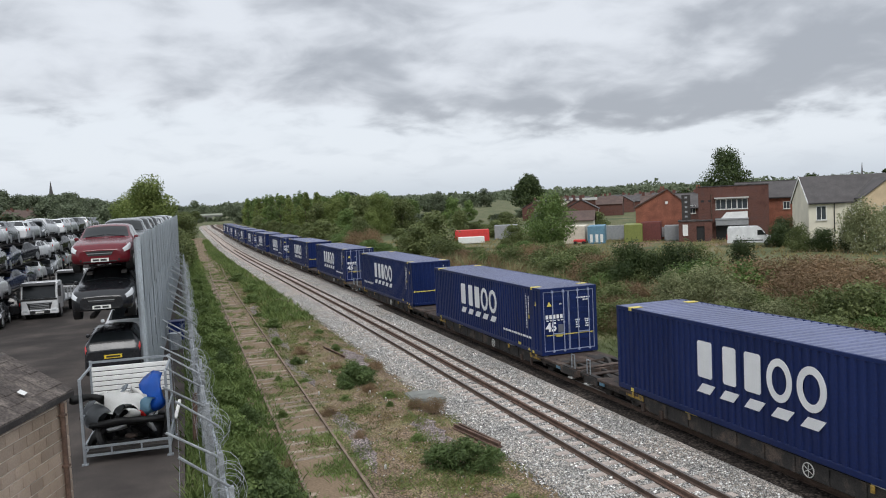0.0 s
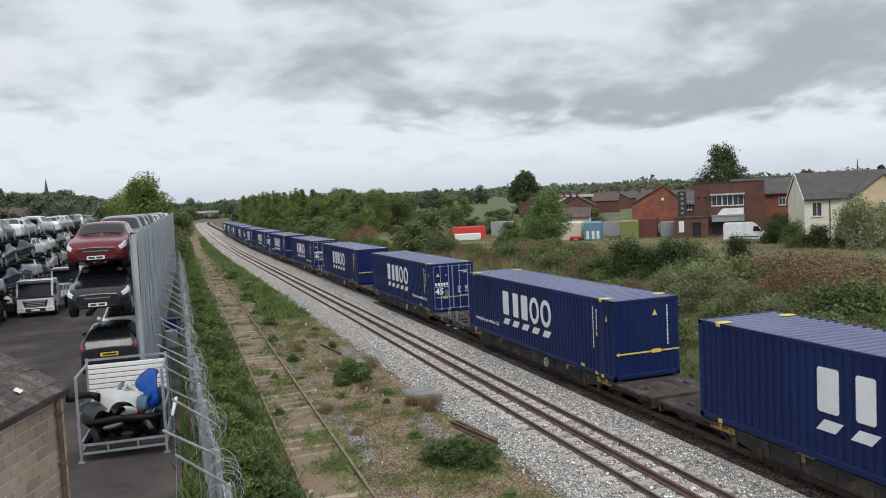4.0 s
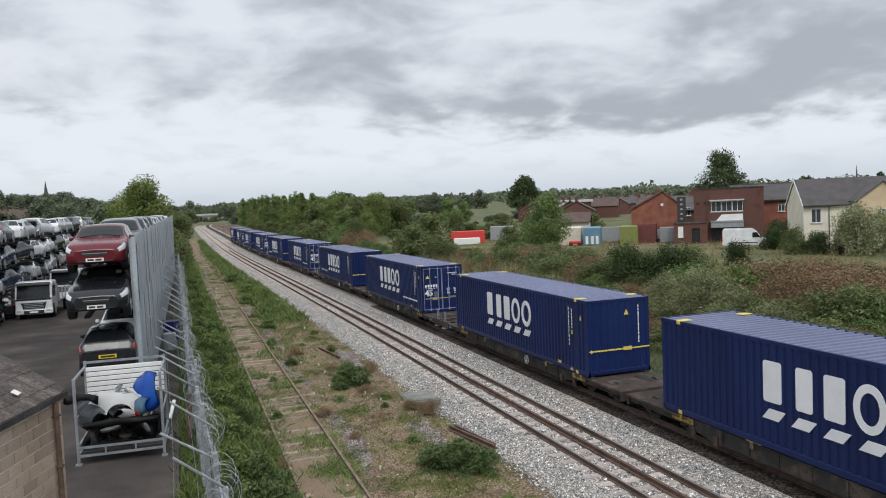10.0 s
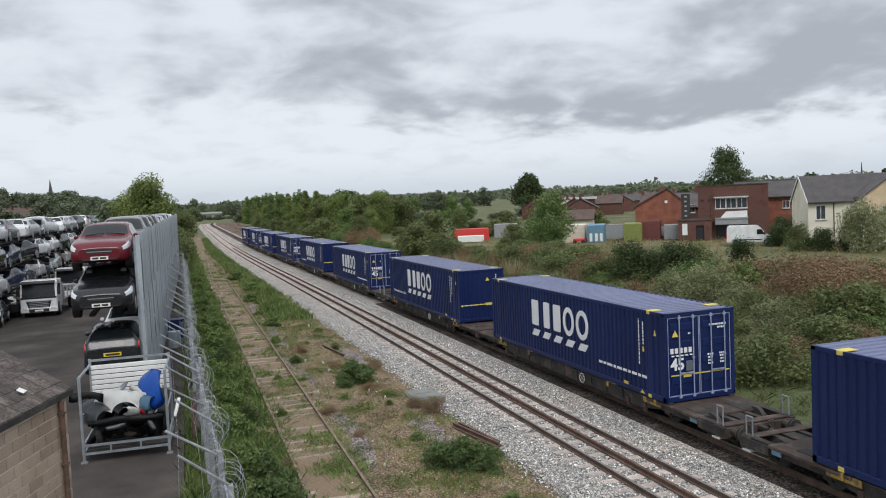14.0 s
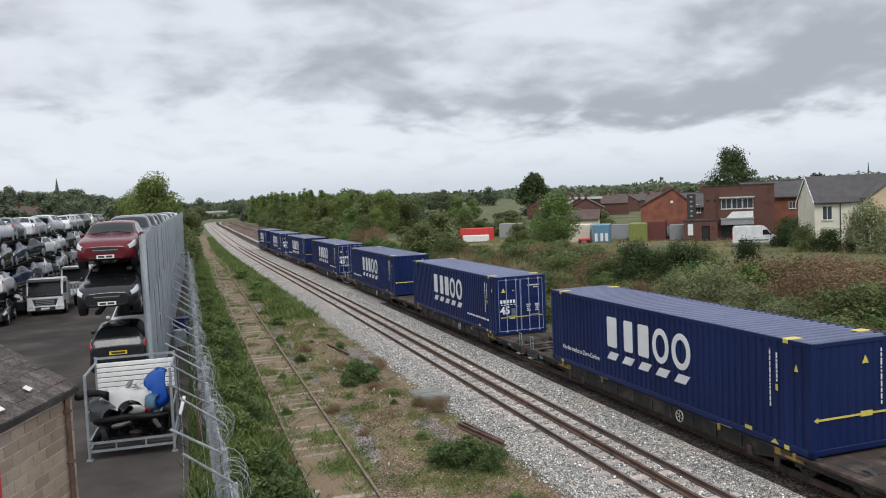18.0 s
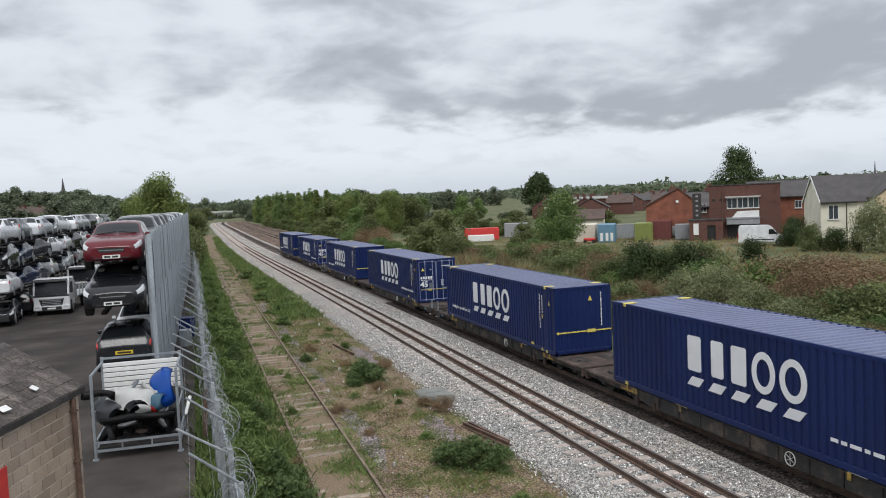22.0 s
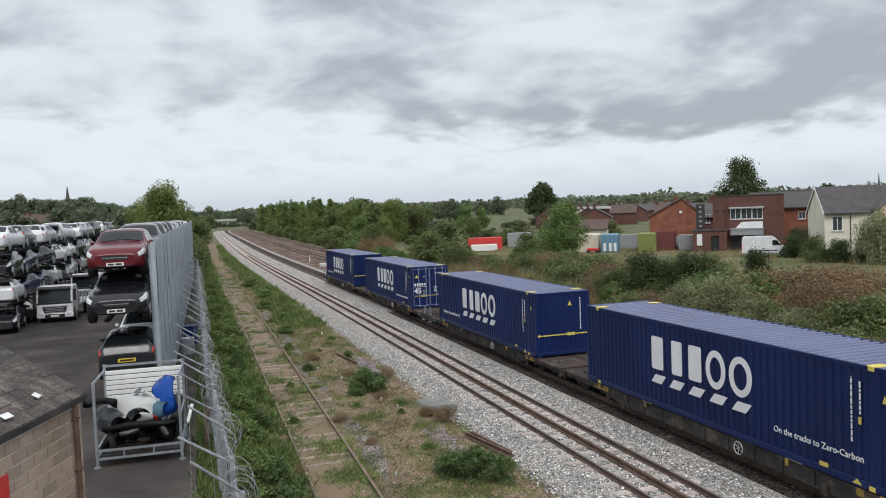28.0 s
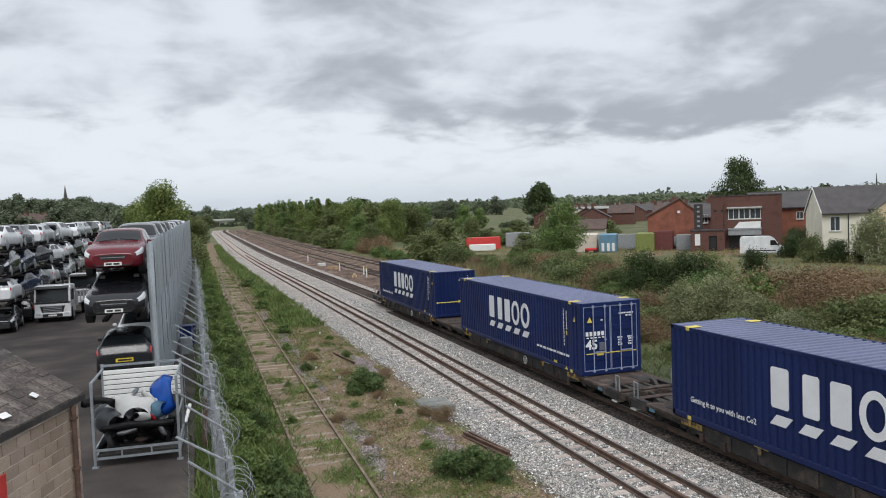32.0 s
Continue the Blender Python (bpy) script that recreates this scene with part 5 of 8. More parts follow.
    if wheels:
        for yy in (y0 + 0.86, y1 - 0.76):
            for s in (-1, 1):
                x = s * wide
                bm = bmesh.new()
                rod(bm, (x - s * 0.21, yy, 0.31), (x + s * 0.02, yy, 0.31), 0.31, 18)
                if not detail:
                    k = len(bm.faces)
                    rod(bm, (x + s * 0.01, yy, 0.31), (x + s * 0.032, yy, 0.31), 0.20, 14)
                    bm.faces.ensure_lookup_table()
                    for f in bm.faces[k:]:
                        f.material_index = 1
                    part("wheel", bm, M["tyre"], c).data.materials.append(M["alloy"])
                    continue
                tw = part("wheel", bm, M["tyre"], c)
                bm = bmesh.new()
                rod(bm, (x + s * 0.01, yy, 0.31), (x + s * 0.032, yy, 0.31), 0.20, 14)
                part("rim", bm, M["alloy"], tw)
                part("wheel_arch", rods(0.385, ((x - s * 0.2, yy, 0.34), (x + s * 0.006, yy, 0.34)), n=16), M["black_trim"], c)
    return c


def put(proto, m, label=""):
    c = copy_thing(proto, m)
    if label:
        c["label"] = label
    return c


def make_lorry(label, bed="timber"):
    """Flatbed lorry, cab nose towards -y, wheels on z = 0."""
    c = thing("flatbed_lorry", label, "lorry")
    bm = prism([(0.0, 0.55), (0.0, 1.35), (0.22, 2.32), (0.36, 2.42), (1.75, 2.42), (1.75, 0.55)], "x", -1.1, 1.1)
    bmesh.ops.bevel(bm, geom=list(bm.edges), offset=0.05, segments=2, affect="EDGES")
    part("cab", bm, M["paint_white"], c)
    part("windscreen", pane([(-1.08, -0.012, 1.34), (1.08, -0.012, 1.34), (1.04, 0.215, 2.32), (-1.04, 0.215, 2.32)], (0, -1, 0.2), 0.02), M["glass"], c)
    part("grille_panel", prism([(-0.78, 1.12), (0.78, 1.12), (0.62, 0.60), (-0.62, 0.60)], "y", -0.025, 0.02), M["black_trim"], c)
    part("badge_bar", boxes((-0.74, 0.74, -0.05, -0.02, 1.06, 1.12), bevel=0.01), M["alloy"], c)
    for s in (-1, 1):
        part("wiper", rods(0.012, ((s * 0.5, -0.05, 1.36), (s * 0.5 - 0.42, 0.02, 1.62))), M["black_trim"], c)
    for k in range(4):
        part("grille_slat", boxes((-0.58, 0.58, -0.05, 0.0, 0.66 + k * 0.105, 0.70 + k * 0.105), bevel=0.005), M["alloy"], c)
    part("bumper", boxes((-1.12, 1.12, -0.08, 0.2, 0.34, 0.64), bevel=0.04), M["paint_white"], c, "white bumper")
    part("bumper_grille", boxes((-0.62, 0.62, -0.09, -0.04, 0.37, 0.60), bevel=0.02), M["black_trim"], c)
    part("sun_visor", prism([(-0.14, 2.24), (-0.12, 2.30), (0.22, 2.40), (0.20, 2.33)], "x", -1.02, 1.02), M["black_trim"], c, "dark sun visor")
    part("screen_surround", boxes((-1.08, 1.08, -0.02, 0.03, 1.24, 1.36), bevel=0.01), M["black_trim"], c)
    for s in (-1, 1):
        part("step_well", boxes((min(s * 0.95, s * 1.125), max(s * 0.95, s * 1.125), 0.25, 0.62, 0.40, 0.95), bevel=0.02), M["black_trim"], c)
    for s in (-1, 1):
        part("headlight", boxes((min(s * 0.72, s * 1.02), max(s * 0.72, s * 1.02), -0.10, 0.02, 0.50, 0.66), bevel=0.02), M["lamp_clear"], c)
        part("side_window", pane([(s * 1.1, 0.25, 1.45), (s * 1.1, 1.2, 1.45), (s * 1.1, 1.2, 2.15), (s * 1.1, 0.38, 2.15)], (s, 0, 0)), M["glass"], c)
        part("mirror", boxes((min(s * 1.14, s * 1.32), max(s * 1.14, s * 1.32), 0.0, 0.10, 1.45, 1.95), bevel=0.02), M["black_trim"], c)
    part("number_plate", boxes((-0.26, 0.26, -0.10, -0.07, 0.42, 0.53)), M["plate_white"], c)
    part("chassis", boxes((-0.45, 0.45, 1.6, 6.6, 0.62, 0.86)), M["black_trim"], c)
    part("load_bed", boxes((-1.15, 1.15, 1.95, 6.7, 0.88, 1.02), bevel=0.02), M["grey_paint"], c)
    for k in range(5):
        for s in (-1, 1):
            part("stake", boxes((s * 1.12 - 0.04, s * 1.12 + 0.04, 2.1 + k * 1.1, 2.18 + k * 1.1, 1.02, 1.75)), M["grey_paint"], c)
    part("headboard", boxes((-1.12, 1.12, 1.92, 1.98, 1.0, 2.1)), M["grey_paint"], c)
    for yy in (1.05, 5.2):
        for s in (-1, 1):
            bm = bmesh.new()
            rod(bm, (s * 0.82, yy, 0.42), (s * 1.08, yy, 0.42), 0.42, 18)
            tw = part("wheel", bm, M["tyre"], c)
            bm = bmesh.new()
            rod(bm, (s * 1.07, yy, 0.42), (s * 1.10, yy, 0.42), 0.24, 14)
            part("rim", bm, M["alloy"], tw)
    return c


# ---------- the breaker's yard ----------
YARD = 0.7


def rack_bay(x0, x1, y0, y1, tiers, label, slim=False):
    """slim: uprights on one side only, with arms under the cars."""
    r = thing("car_rack", label, "storage rack", group="car racks")
    for x in ((x1,) if slim else (x0,)):
        for y in ((y1,) if slim else (y0, y1)):
            part("post", boxes((x - 0.06, x + 0.06, y - 0.06, y + 0.06, YARD, tiers[-1] + 0.1)), M["rack"], r)
    for z in tiers[1:]:
        for x in (x0 + 0.45, x1 - 0.45):
            part("beam", boxes((x - 0.08, x + 0.08, y0, y1, z - 0.09, z - 0.0)), M["rack"], r)
        for y in ((y1,) if slim else (y0, y1)):
            part("cross_bar", boxes((x0 + 0.3, x1, y - 0.05, y + 0.05, z - 0.23, z - 0.13)), M["rack"], r)
    return r


def build_yard():
    rg = rnd(11)
    black_hatch = make_car("hatchback", "black", "black hatchback with red tail lights, parked on a low rack")
    black_hatch.matrix_basis = pose(-2.14, 28.6, 2.2, rz=180)
    saloon = make_car("saloon", "black", "black saloon with pale headlights on the middle rack tier")
    saloon.matrix_basis = pose(-2.22, 28.3, 4.12, rz=-2)
    red = make_car("saloon", "red", "dark red saloon with white number plate on top of the rack")
    red.matrix_basis = pose(-2.22, 29.3, 5.5, rz=-3)
    white = make_car("hatchback", "white", "white hatchback squeezed under the black saloon")
    white.matrix_basis = pose(-2.0, 33.4, 2.2)
    grey_estate = make_car("estate", "grey", "grey estate car on the rack's top tier", detail=True)
    grey_estate.matrix_basis = pose(-2.0, 34.35, 5.55, rz=1)
    protos = [grey_estate]
    for shp, colour in (("hatchback", "silver"), ("saloon", "white"), ("saloon", "silver"), ("estate", "white"), ("hatchback", "grey"), ("saloon", "dark_blue"), ("estate", "black"), ("hatchback", "white"), ("saloon", "black"), ("estate", "silver"), ("hatchback", "black")):
        protos.append(make_car(shp, colour, "%s %s stacked on a steel rack" % (colour.replace("_", " "), shp), detail=False, worn=True))
    used = set()

    def stack(m, kinds=None):
        k = rg.choice(kinds) if kinds else rg.randrange(len(protos))
        p = protos[k]
        if k and k not in used:
            used.add(k)
            p.matrix_basis = m
            return p
        return put(p, m, "%s scrap car stacked on a steel rack" % {0: "grey"}.get(k, p["label"].split(" stacked")[0]))
    # the row beside the tall cladding: cars nose to tail on three tiers
    tiers = (0.7, 2.2, 4.1, 5.5)
    for i in range(13):
        y = 39.0 + i * 4.75
        x = -2.05 + 0.014 * (y - 30)
        stack(pose(x, y, 5.55 + rg.uniform(-0.03, 0.03), rz=rg.uniform(-3, 3) + (180 if rg.random() < 0.3 else 0)))
        stack(pose(x, y - 3.6, 4.05, rz=rg.uniform(-3, 3)))
        if i < 5:
            stack(pose(x, y + 0.9, 2.2, rz=rg.uniform(-3, 3)))
    for i in range(15):
        y = 27.3 + i * 4.75
        x = -2.05 + 0.014 * (y - 27)
        rack_bay(x - 1.12, x + 0.80, y, y + 4.6, (0.7, 2.2) + tiers[2:] if i == 0 else tiers, "tall steel rack carrying scrapped cars beside cladding", True)
    # the broad block of racks across the aisle: cars with their ends to the aisle
    pale, dark = (1, 2, 2, 3, 4, 4, 5, 8, 10), (5, 6, 7, 7, 9, 9, 11, 11)
    for i in range(14):
        y = 55.3 + i * 4.8
        for z in (0.7, 2.45, 4.1, 5.72):
            if z < 1 and i > 1:
                continue
            if i == 0:
                kinds, turn = {0.7: ((9,), 0), 2.45: ((8,), 180), 4.1: ((7,), 0), 5.72: ((2,), 180)}[z]
            else:
                kinds = {0.7: dark, 2.45: pale + dark[:4], 4.1: dark + pale[:5], 5.72: pale + (5, 7)}[z]
                turn = 180 if rg.random() < 0.5 else 0
            k = 0.3 if i == 0 else 1
            stack(pose(-11.3 + rg.uniform(-0.2, 0.2) * k, y + rg.uniform(-0.15, 0.15), z + 0.05, rg.uniform(-3.5, 3.5) * k, rg.uniform(-3, 3) * k, turn + rg.uniform(-13, 13) * k), kinds)
            if i > 1 and z > 4 and i % 2:
                stack(pose(-13.6 + rg.uniform(-0.2, 0.2), y + 1.5, z + 0.05, 0, 0, turn), kinds)
        rack_bay(-12.25, -10.40, y - 2.3, y + 2.45, (0.7, 2.45, 4.1, 5.72), "long steel rack carrying scrapped cars")
    lorry = make_lorry("white flatbed lorry with dark grille parked in the yard")
    lorry.matrix_basis = pose(-8.85, 57.4, YARD, rz=-4)
    put(lorry, pose(-8.3, 69.0, YARD, rz=-5), "older white flatbed lorry behind another lorry")
    put(lorry, pose(-5.6, 75.0, YARD, rz=3), "pale flatbed lorry far down the yard aisle")
    build_cage()
    build_garage()
    build_cladding()
    build_fence()


def shell_piece(name, m, size, curl, material, parent, label, seed):
    """A pressed body panel: a curved sheet with a rolled edge and an opening of its own."""
    rg = rnd(seed)
    bm = bmesh.new()
    n, k = 9, 7
    grid = []
    for i in range(n):
        u = i / (n - 1) * 2 - 1
        row = []
        for j in range(k):
            v = j / (k - 1) * 2 - 1
            z = curl * (1 - u * u) + 0.10 * (1 - v * v) + 0.05 * math.sin(u * 4 + seed) * v
            if abs(v) > 0.9:
                z -= 0.07
            row.append(bm.verts.new(m @ Vector((u * size[0], v * size[1] * (1 - 0.25 * u * u), z + rg.uniform(-0.012, 0.012)))))
        grid.append(row)
    for i in range(n - 1):
        for j in range(k - 1):
            if 3 <= i <= 5 and 1 <= j <= 3 and seed % 2:
                continue
            bm.faces.new((grid[i][j], grid[i + 1][j], grid[i + 1][j + 1], grid[i][j + 1])).smooth = True
    bmesh.ops.solidify(bm, geom=list(bm.faces), thickness=0.012)
    return part(name, bm, material, parent, label)


def build_cage():
    c = thing("stillage_cage", "galvanised open steel stillage holding scrapped body panels", "stillage", pose(-1.56, 23.4, YARD, rz=-3))
    w, d, h = 1.07, 0.95, 2.3
    for x in (-w, w):
        for y in (-d, d):
            part("post", boxes((x - 0.035, x + 0.035, y - 0.035, y + 0.035, 0.0, h + (0.14 if y > 0 else 0))), M["galv"], c)
            part("foot", boxes((x - 0.08, x + 0.08, y - 0.08, y + 0.08, 0.0, 0.03)), M["galv"], c)
    for z in (0.24, 0.46):
        part("front_rail", boxes((-w, w, -d - 0.025, -d + 0.025, z - 0.03, z + 0.03)), M["galv"], c)
        part("back_rail", boxes((-w, w, d - 0.025, d + 0.025, z - 0.03, z + 0.03)), M["galv"], c)
        for x in (-w, w):
            part("side_rail", boxes((x - 0.025, x + 0.025, -d, d, z - 0.03, z + 0.03)), M["galv"], c)
    for x in (-0.4, 0.35):
        part("brace", boxes((x - 0.02, x + 0.02, -d - 0.02, -d + 0.02, 0.24, 0.46)), M["galv"], c)
    for x in (-w, w):
        part("side_rail", boxes((x - 0.025, x + 0.025, -d, d, h - 0.05, h)), M["galv"], c)
        part("side_rail", boxes((x - 0.02, x + 0.02, -d, d, 1.2, 1.25)), M["galv"], c)
    part("back_rail", boxes((-w, w, d - 0.025, d + 0.025, h + 0.06, h + 0.12)), M["galv"], c)
    for k in range(6):
        part("back_board", boxes((-w + 0.03, w - 0.03, d - 0.08 - k * 0.008, d - 0.04 - k * 0.008, 1.42 + k * 0.145, 1.54 + k * 0.145), bevel=0.01), M["white_paint"], c, "weathered white back board")
    for k in range(7):
        part("floor_slat", boxes((-w + 0.04, w - 0.04, -d + 0.1 + k * 0.26, -d + 0.28 + k * 0.26, 0.26, 0.29)), M["rack"], c)
    at = c.matrix_basis.copy()

    def lying(name, label, cat, mat, m, size, curl, seed):
        t = shell_piece(name, Matrix(), size, curl, mat, None, label, seed)
        t.matrix_basis = at @ m
        tagged(t, label, cat)
        return t
    def wing(label, mat, m, r0, tall, sweep):
        """A front wing: a band of sheet over the wheel opening, its flanks drawn out."""
        bm = bmesh.new()
        g = []
        for i in range(15):
            a = math.pi * (i / 14) * 1.06 - 0.1
            row = []
            for j in range(6):
                v = j / 5
                rr = r0 + v * (tall + sweep * abs(math.cos(a)) ** 1.5)
                row.append(bm.verts.new((rr * math.cos(a) * 1.1, -0.16 * (1 - v) ** 2 + 0.22 * v ** 3, rr * math.sin(a))))
            g.append(row)
        for i in range(14):
            for j in range(5):
                bm.faces.new((g[i][j], g[i + 1][j], g[i + 1][j + 1], g[i][j + 1])).smooth = True
        bmesh.ops.solidify(bm, geom=list(bm.faces), thickness=0.012)
        t = part("car_wing", bm, mat, None)
        t.matrix_basis = at @ m
        return tagged(t, label, "car panel")
    wing("white car wing with an empty wheel opening", M["white_paint"], pose(-0.02, -0.62, 1.22, 8, 12, 6), 0.30, 0.16, 0.30)
    wing("dark grey car wing leaning in the stillage", M["paint_grey"], pose(-0.50, -0.62, 1.12, 12, -24, 8), 0.24, 0.20, 0.10)
    lying("car_wing", "crumpled white car wing panel in the stillage", "car panel", M["white_paint"], pose(-0.06, -0.18, 1.46, 34, 6, 10), (0.66, 0.30), 0.14, 3)
    lying("car_bumper", "white car bumper lying across scrap panels", "car panel", M["white_paint"], pose(0.16, -0.80, 1.22, 74, 20, 62), (0.32, 0.12), 0.08, 4)
    lying("car_bumper", "black car bumper across the scrap", "car panel", M["black_trim"], pose(0.0, -0.70, 0.98, 70, 0, 0), (0.95, 0.11), 0.20, 2)
    lying("car_bumper", "dark grey bumper propped in the stillage", "car panel", M["paint_grey"], pose(-0.72, -0.25, 1.25, 40, -35, 30), (0.5, 0.36), 0.28, 4)
    lying("car_bonnet", "bright blue car bonnet propped in the stillage", "car panel", M["paint_blue"], pose(0.66, -0.30, 1.66, 66, -20, -24), (0.34, 0.58), 0.05, 6)
    lying("car_wing", "pale blue wing panel under the bonnet", "car panel", M["teal_steel"], pose(0.50, -0.62, 1.32, 66, -16, -34), (0.24, 0.26), 0.08, 8)
    lying("car_bumper", "black bumper sticking out beside the garage", "car panel", M["black_trim"], pose(-0.95, -0.75, 1.68, 5, 4, 4), (0.42, 0.10), 0.08, 10)
    for i, (x, y, z, a, b, c2, mat) in enumerate(((-0.45, -0.35, 1.62, 30, 10, 20, "white_paint"), (-0.15, -0.05, 1.70, 50, -20, 70, "galv"), (0.28, -0.3, 1.62, 20, 30, -40, "white_paint"), (0.45, -0.72, 1.02, 80, 10, 15, "galv"), (-0.25, -0.82, 0.86, 75, -8, 5, "grey_paint"),
                                                   (0.36, -0.66, 1.16, 60, 40, 0, "lamp_red"), (0.62, -0.76, 0.80, 80, 60, 10, "grey_paint"), (0.1, -0.85, 0.62, 86, 3, 0, "deck"))):
        lying("scrap_strip", "torn strip of car bodywork among the scrap", "car panel", M[mat], pose(x, y, z, a, b, c2), (0.26 if i < 5 else 0.16, 0.07), 0.05, 60 + 2 * i)
    for i, (x, y, z, a, b) in enumerate(((-0.72, -0.45, 0.62, 0, 80), (0.2, 0.1, 0.6, 70, 10), (-0.3, 0.4, 0.62, 90, 0), (0.72, 0.35, 0.62, 85, 20), (-0.75, 0.45, 0.66, 0, 75))):
        t = thing("loose_tyre", "worn black tyre thrown into the stillage", "tyre", at @ pose(x, y, z, a, b), group="loose tyres")
        part("tread", ring(bmesh.new(), Matrix(), 0.25, 0.085, 18, 8), M["tyre"], t)
        part("rim", rods(0.18, ((0, 0, -0.05), (0, 0, 0.05)), n=14), M["wheel"], t)
    for i in range(11):
        lying("scrap_trim", "dark plastic trim among the scrap", "car panel", M["black_trim"], pose(-0.66 + (i % 6) * 0.27, -0.55 + 0.3 * (i % 4), 0.62 + 0.11 * (i % 5), 30 * i, 20 * i - 40, 50 * i), (0.40, 0.20), 0.16, 20 + 2 * i)


def build_garage():
    g = thing("garage", "small buff block garage with dark felt roof", "garage", kind="")
    # the long wall runs towards the bridge, turned a little from the line
    ang = -18.4
    m = pose(-2.29, 17.08, 0, rz=ang)
    L, top = 9.5, 3.70
    part("wall", boxes((-0.21, -0.012, -L, 0, 0.3, top)), M["mortar"], g, m=m)
    part("end_wall", prism([(-4.6, 0.3), (-0.012, 0.3), (-0.012, top), (-2.6, 5.15), (-4.6, 5.15)], "y", -0.2, -0.004), M["mortar"], g, m=m)
    course, bl = 0.225, 0.45
    nb = bmesh.new()
    box(nb, -0.012, 0.005, -bl + 0.022, 0, 0, course - 0.022, 0.004)
    me = bpy.data.meshes.new("block")
    nb.to_mesh(me)
    nb.free()
    me.materials.append(M["block"])
    hb = bmesh.new()
    box(hb, -0.012, 0.005, -bl / 2 + 0.022, 0, 0, course - 0.022, 0.004)
    half = bpy.data.meshes.new("block")
    hb.to_mesh(half)
    hb.free()
    half.materials.append(M["block"])
    for r in range(int((top - 0.7) / course) + 1):
        z = 0.70 + r * course
        if z + course > top + 0.15:
            break
        y = 0.0
        if r % 2:
            part("block", half, None, g, m=m @ pose(0, 0, z))
            y -= bl / 2
        while y > -5.0:
            part("block", me, None, g, m=m @ pose(0, y, z))
            y -= bl
    # mono-sloped felt roof, rising away from the long wall
    s = radians(31)
    bm = prism([(0.05, top + 0.02), (0.07, top + 0.09), (-2.6, top + 0.09 + 2.76 * math.tan(s)), (-2.6, top - 0.05 + 2.76 * math.tan(s))], "y", -L, 0.16)
    part("roof", bm, M["felt"], g, "dark mossy felt roof", m)
    bm = prism([(-2.6, top - 0.05 + 2.76 * math.tan(s)), (-2.6, top + 0.09 + 2.76 * math.tan(s)), (-5.2, top + 0.09), (-5.2, top - 0.02)], "y", -L, 0.16)
    part("roof", bm, M["felt"], g, "dark mossy felt roof", m)
    # overlapping courses of felt slates, each with a ragged lower edge
    rs = rnd(91)
    for k in range(11):
        x0 = 0.075 - k * 0.225
        zz = top + 0.094 + (0.07 - x0) * math.tan(s)
        y = 0.17
        while y > -5.2:
            wd, dx, lift = rs.uniform(0.30, 0.36), rs.uniform(-0.02, 0.015), rs.uniform(0.0, 0.008)
            bm = bmesh.new()
            vs = [bm.verts.new(q) for q in ((x0 + dx, y, zz + 0.026 + lift), (x0 - 0.27, y, zz + 0.018 + 0.27 * math.tan(s)), (x0 - 0.27, y - wd + 0.008, zz + 0.018 + 0.27 * math.tan(s)), (x0 + dx, y - wd + 0.008, zz + 0.026 + lift),
                                            (x0 + dx, y, zz), (x0 + dx, y - wd + 0.008, zz))]
            bm.faces.new((vs[0], vs[1], vs[2], vs[3]))
            bm.faces.new((vs[4], vs[0], vs[3], vs[5]))
            bm.faces.new((vs[0], vs[4], vs[1]))
            bm.faces.new((vs[5], vs[3], vs[2]))
            part("slate", bm, M["felt_slate"], g, m=m)
            y -= wd
    part("felt_edge", prism([(0.052, top - 0.02), (0.075, top - 0.02), (0.085, top + 0.092), (0.055, top + 0.10)], "y", -L, 0.17), M["felt"], g, "worn hanging edge of the felt", m)
    part("fascia", boxes((0.006, 0.028, -L, 0.1, top - 0.05, top + 0.02)), M["wood_sleeper"], g, m=m)
    part("downpipe", rods(0.05, ((0.07, -0.34, 0.7), (0.07, -0.34, top - 0.04)), n=10), M["rust"], g, "dark rusty downpipe", m)
    for z in (1.2, 2.4, 3.4):
        part("pipe_clip", boxes((0.006, 0.13, -0.40, -0.28, z, z + 0.04)), M["rust"], g, m=m)
    for x, y, a in ((-0.24, -1.15, 14), (-0.12, -2.35, -8), (-0.17, -2.75, 12)):
        z = top + 0.15 + (0.14 - x) * math.tan(s)
        t = part("roof_scrap", boxes((-0.07, 0.07, -0.11, 0.11, 0, 0.014), bevel=0.004), M["white_paint"], None, m=m @ pose(x, y, z, 0, 31, a))
        tagged(t, "pale scrap of sheet lying on the felt roof", "scrap sheet", group="scraps on the garage roof")
    t = part("red_sign", boxes((0.006, 0.03, -3.6, -2.66, 2.2, 3.12), bevel=0.004), M["red_steel"], None, m=m)
    tagged(t, "plain red sheet sign fixed on the garage wall", "sign")


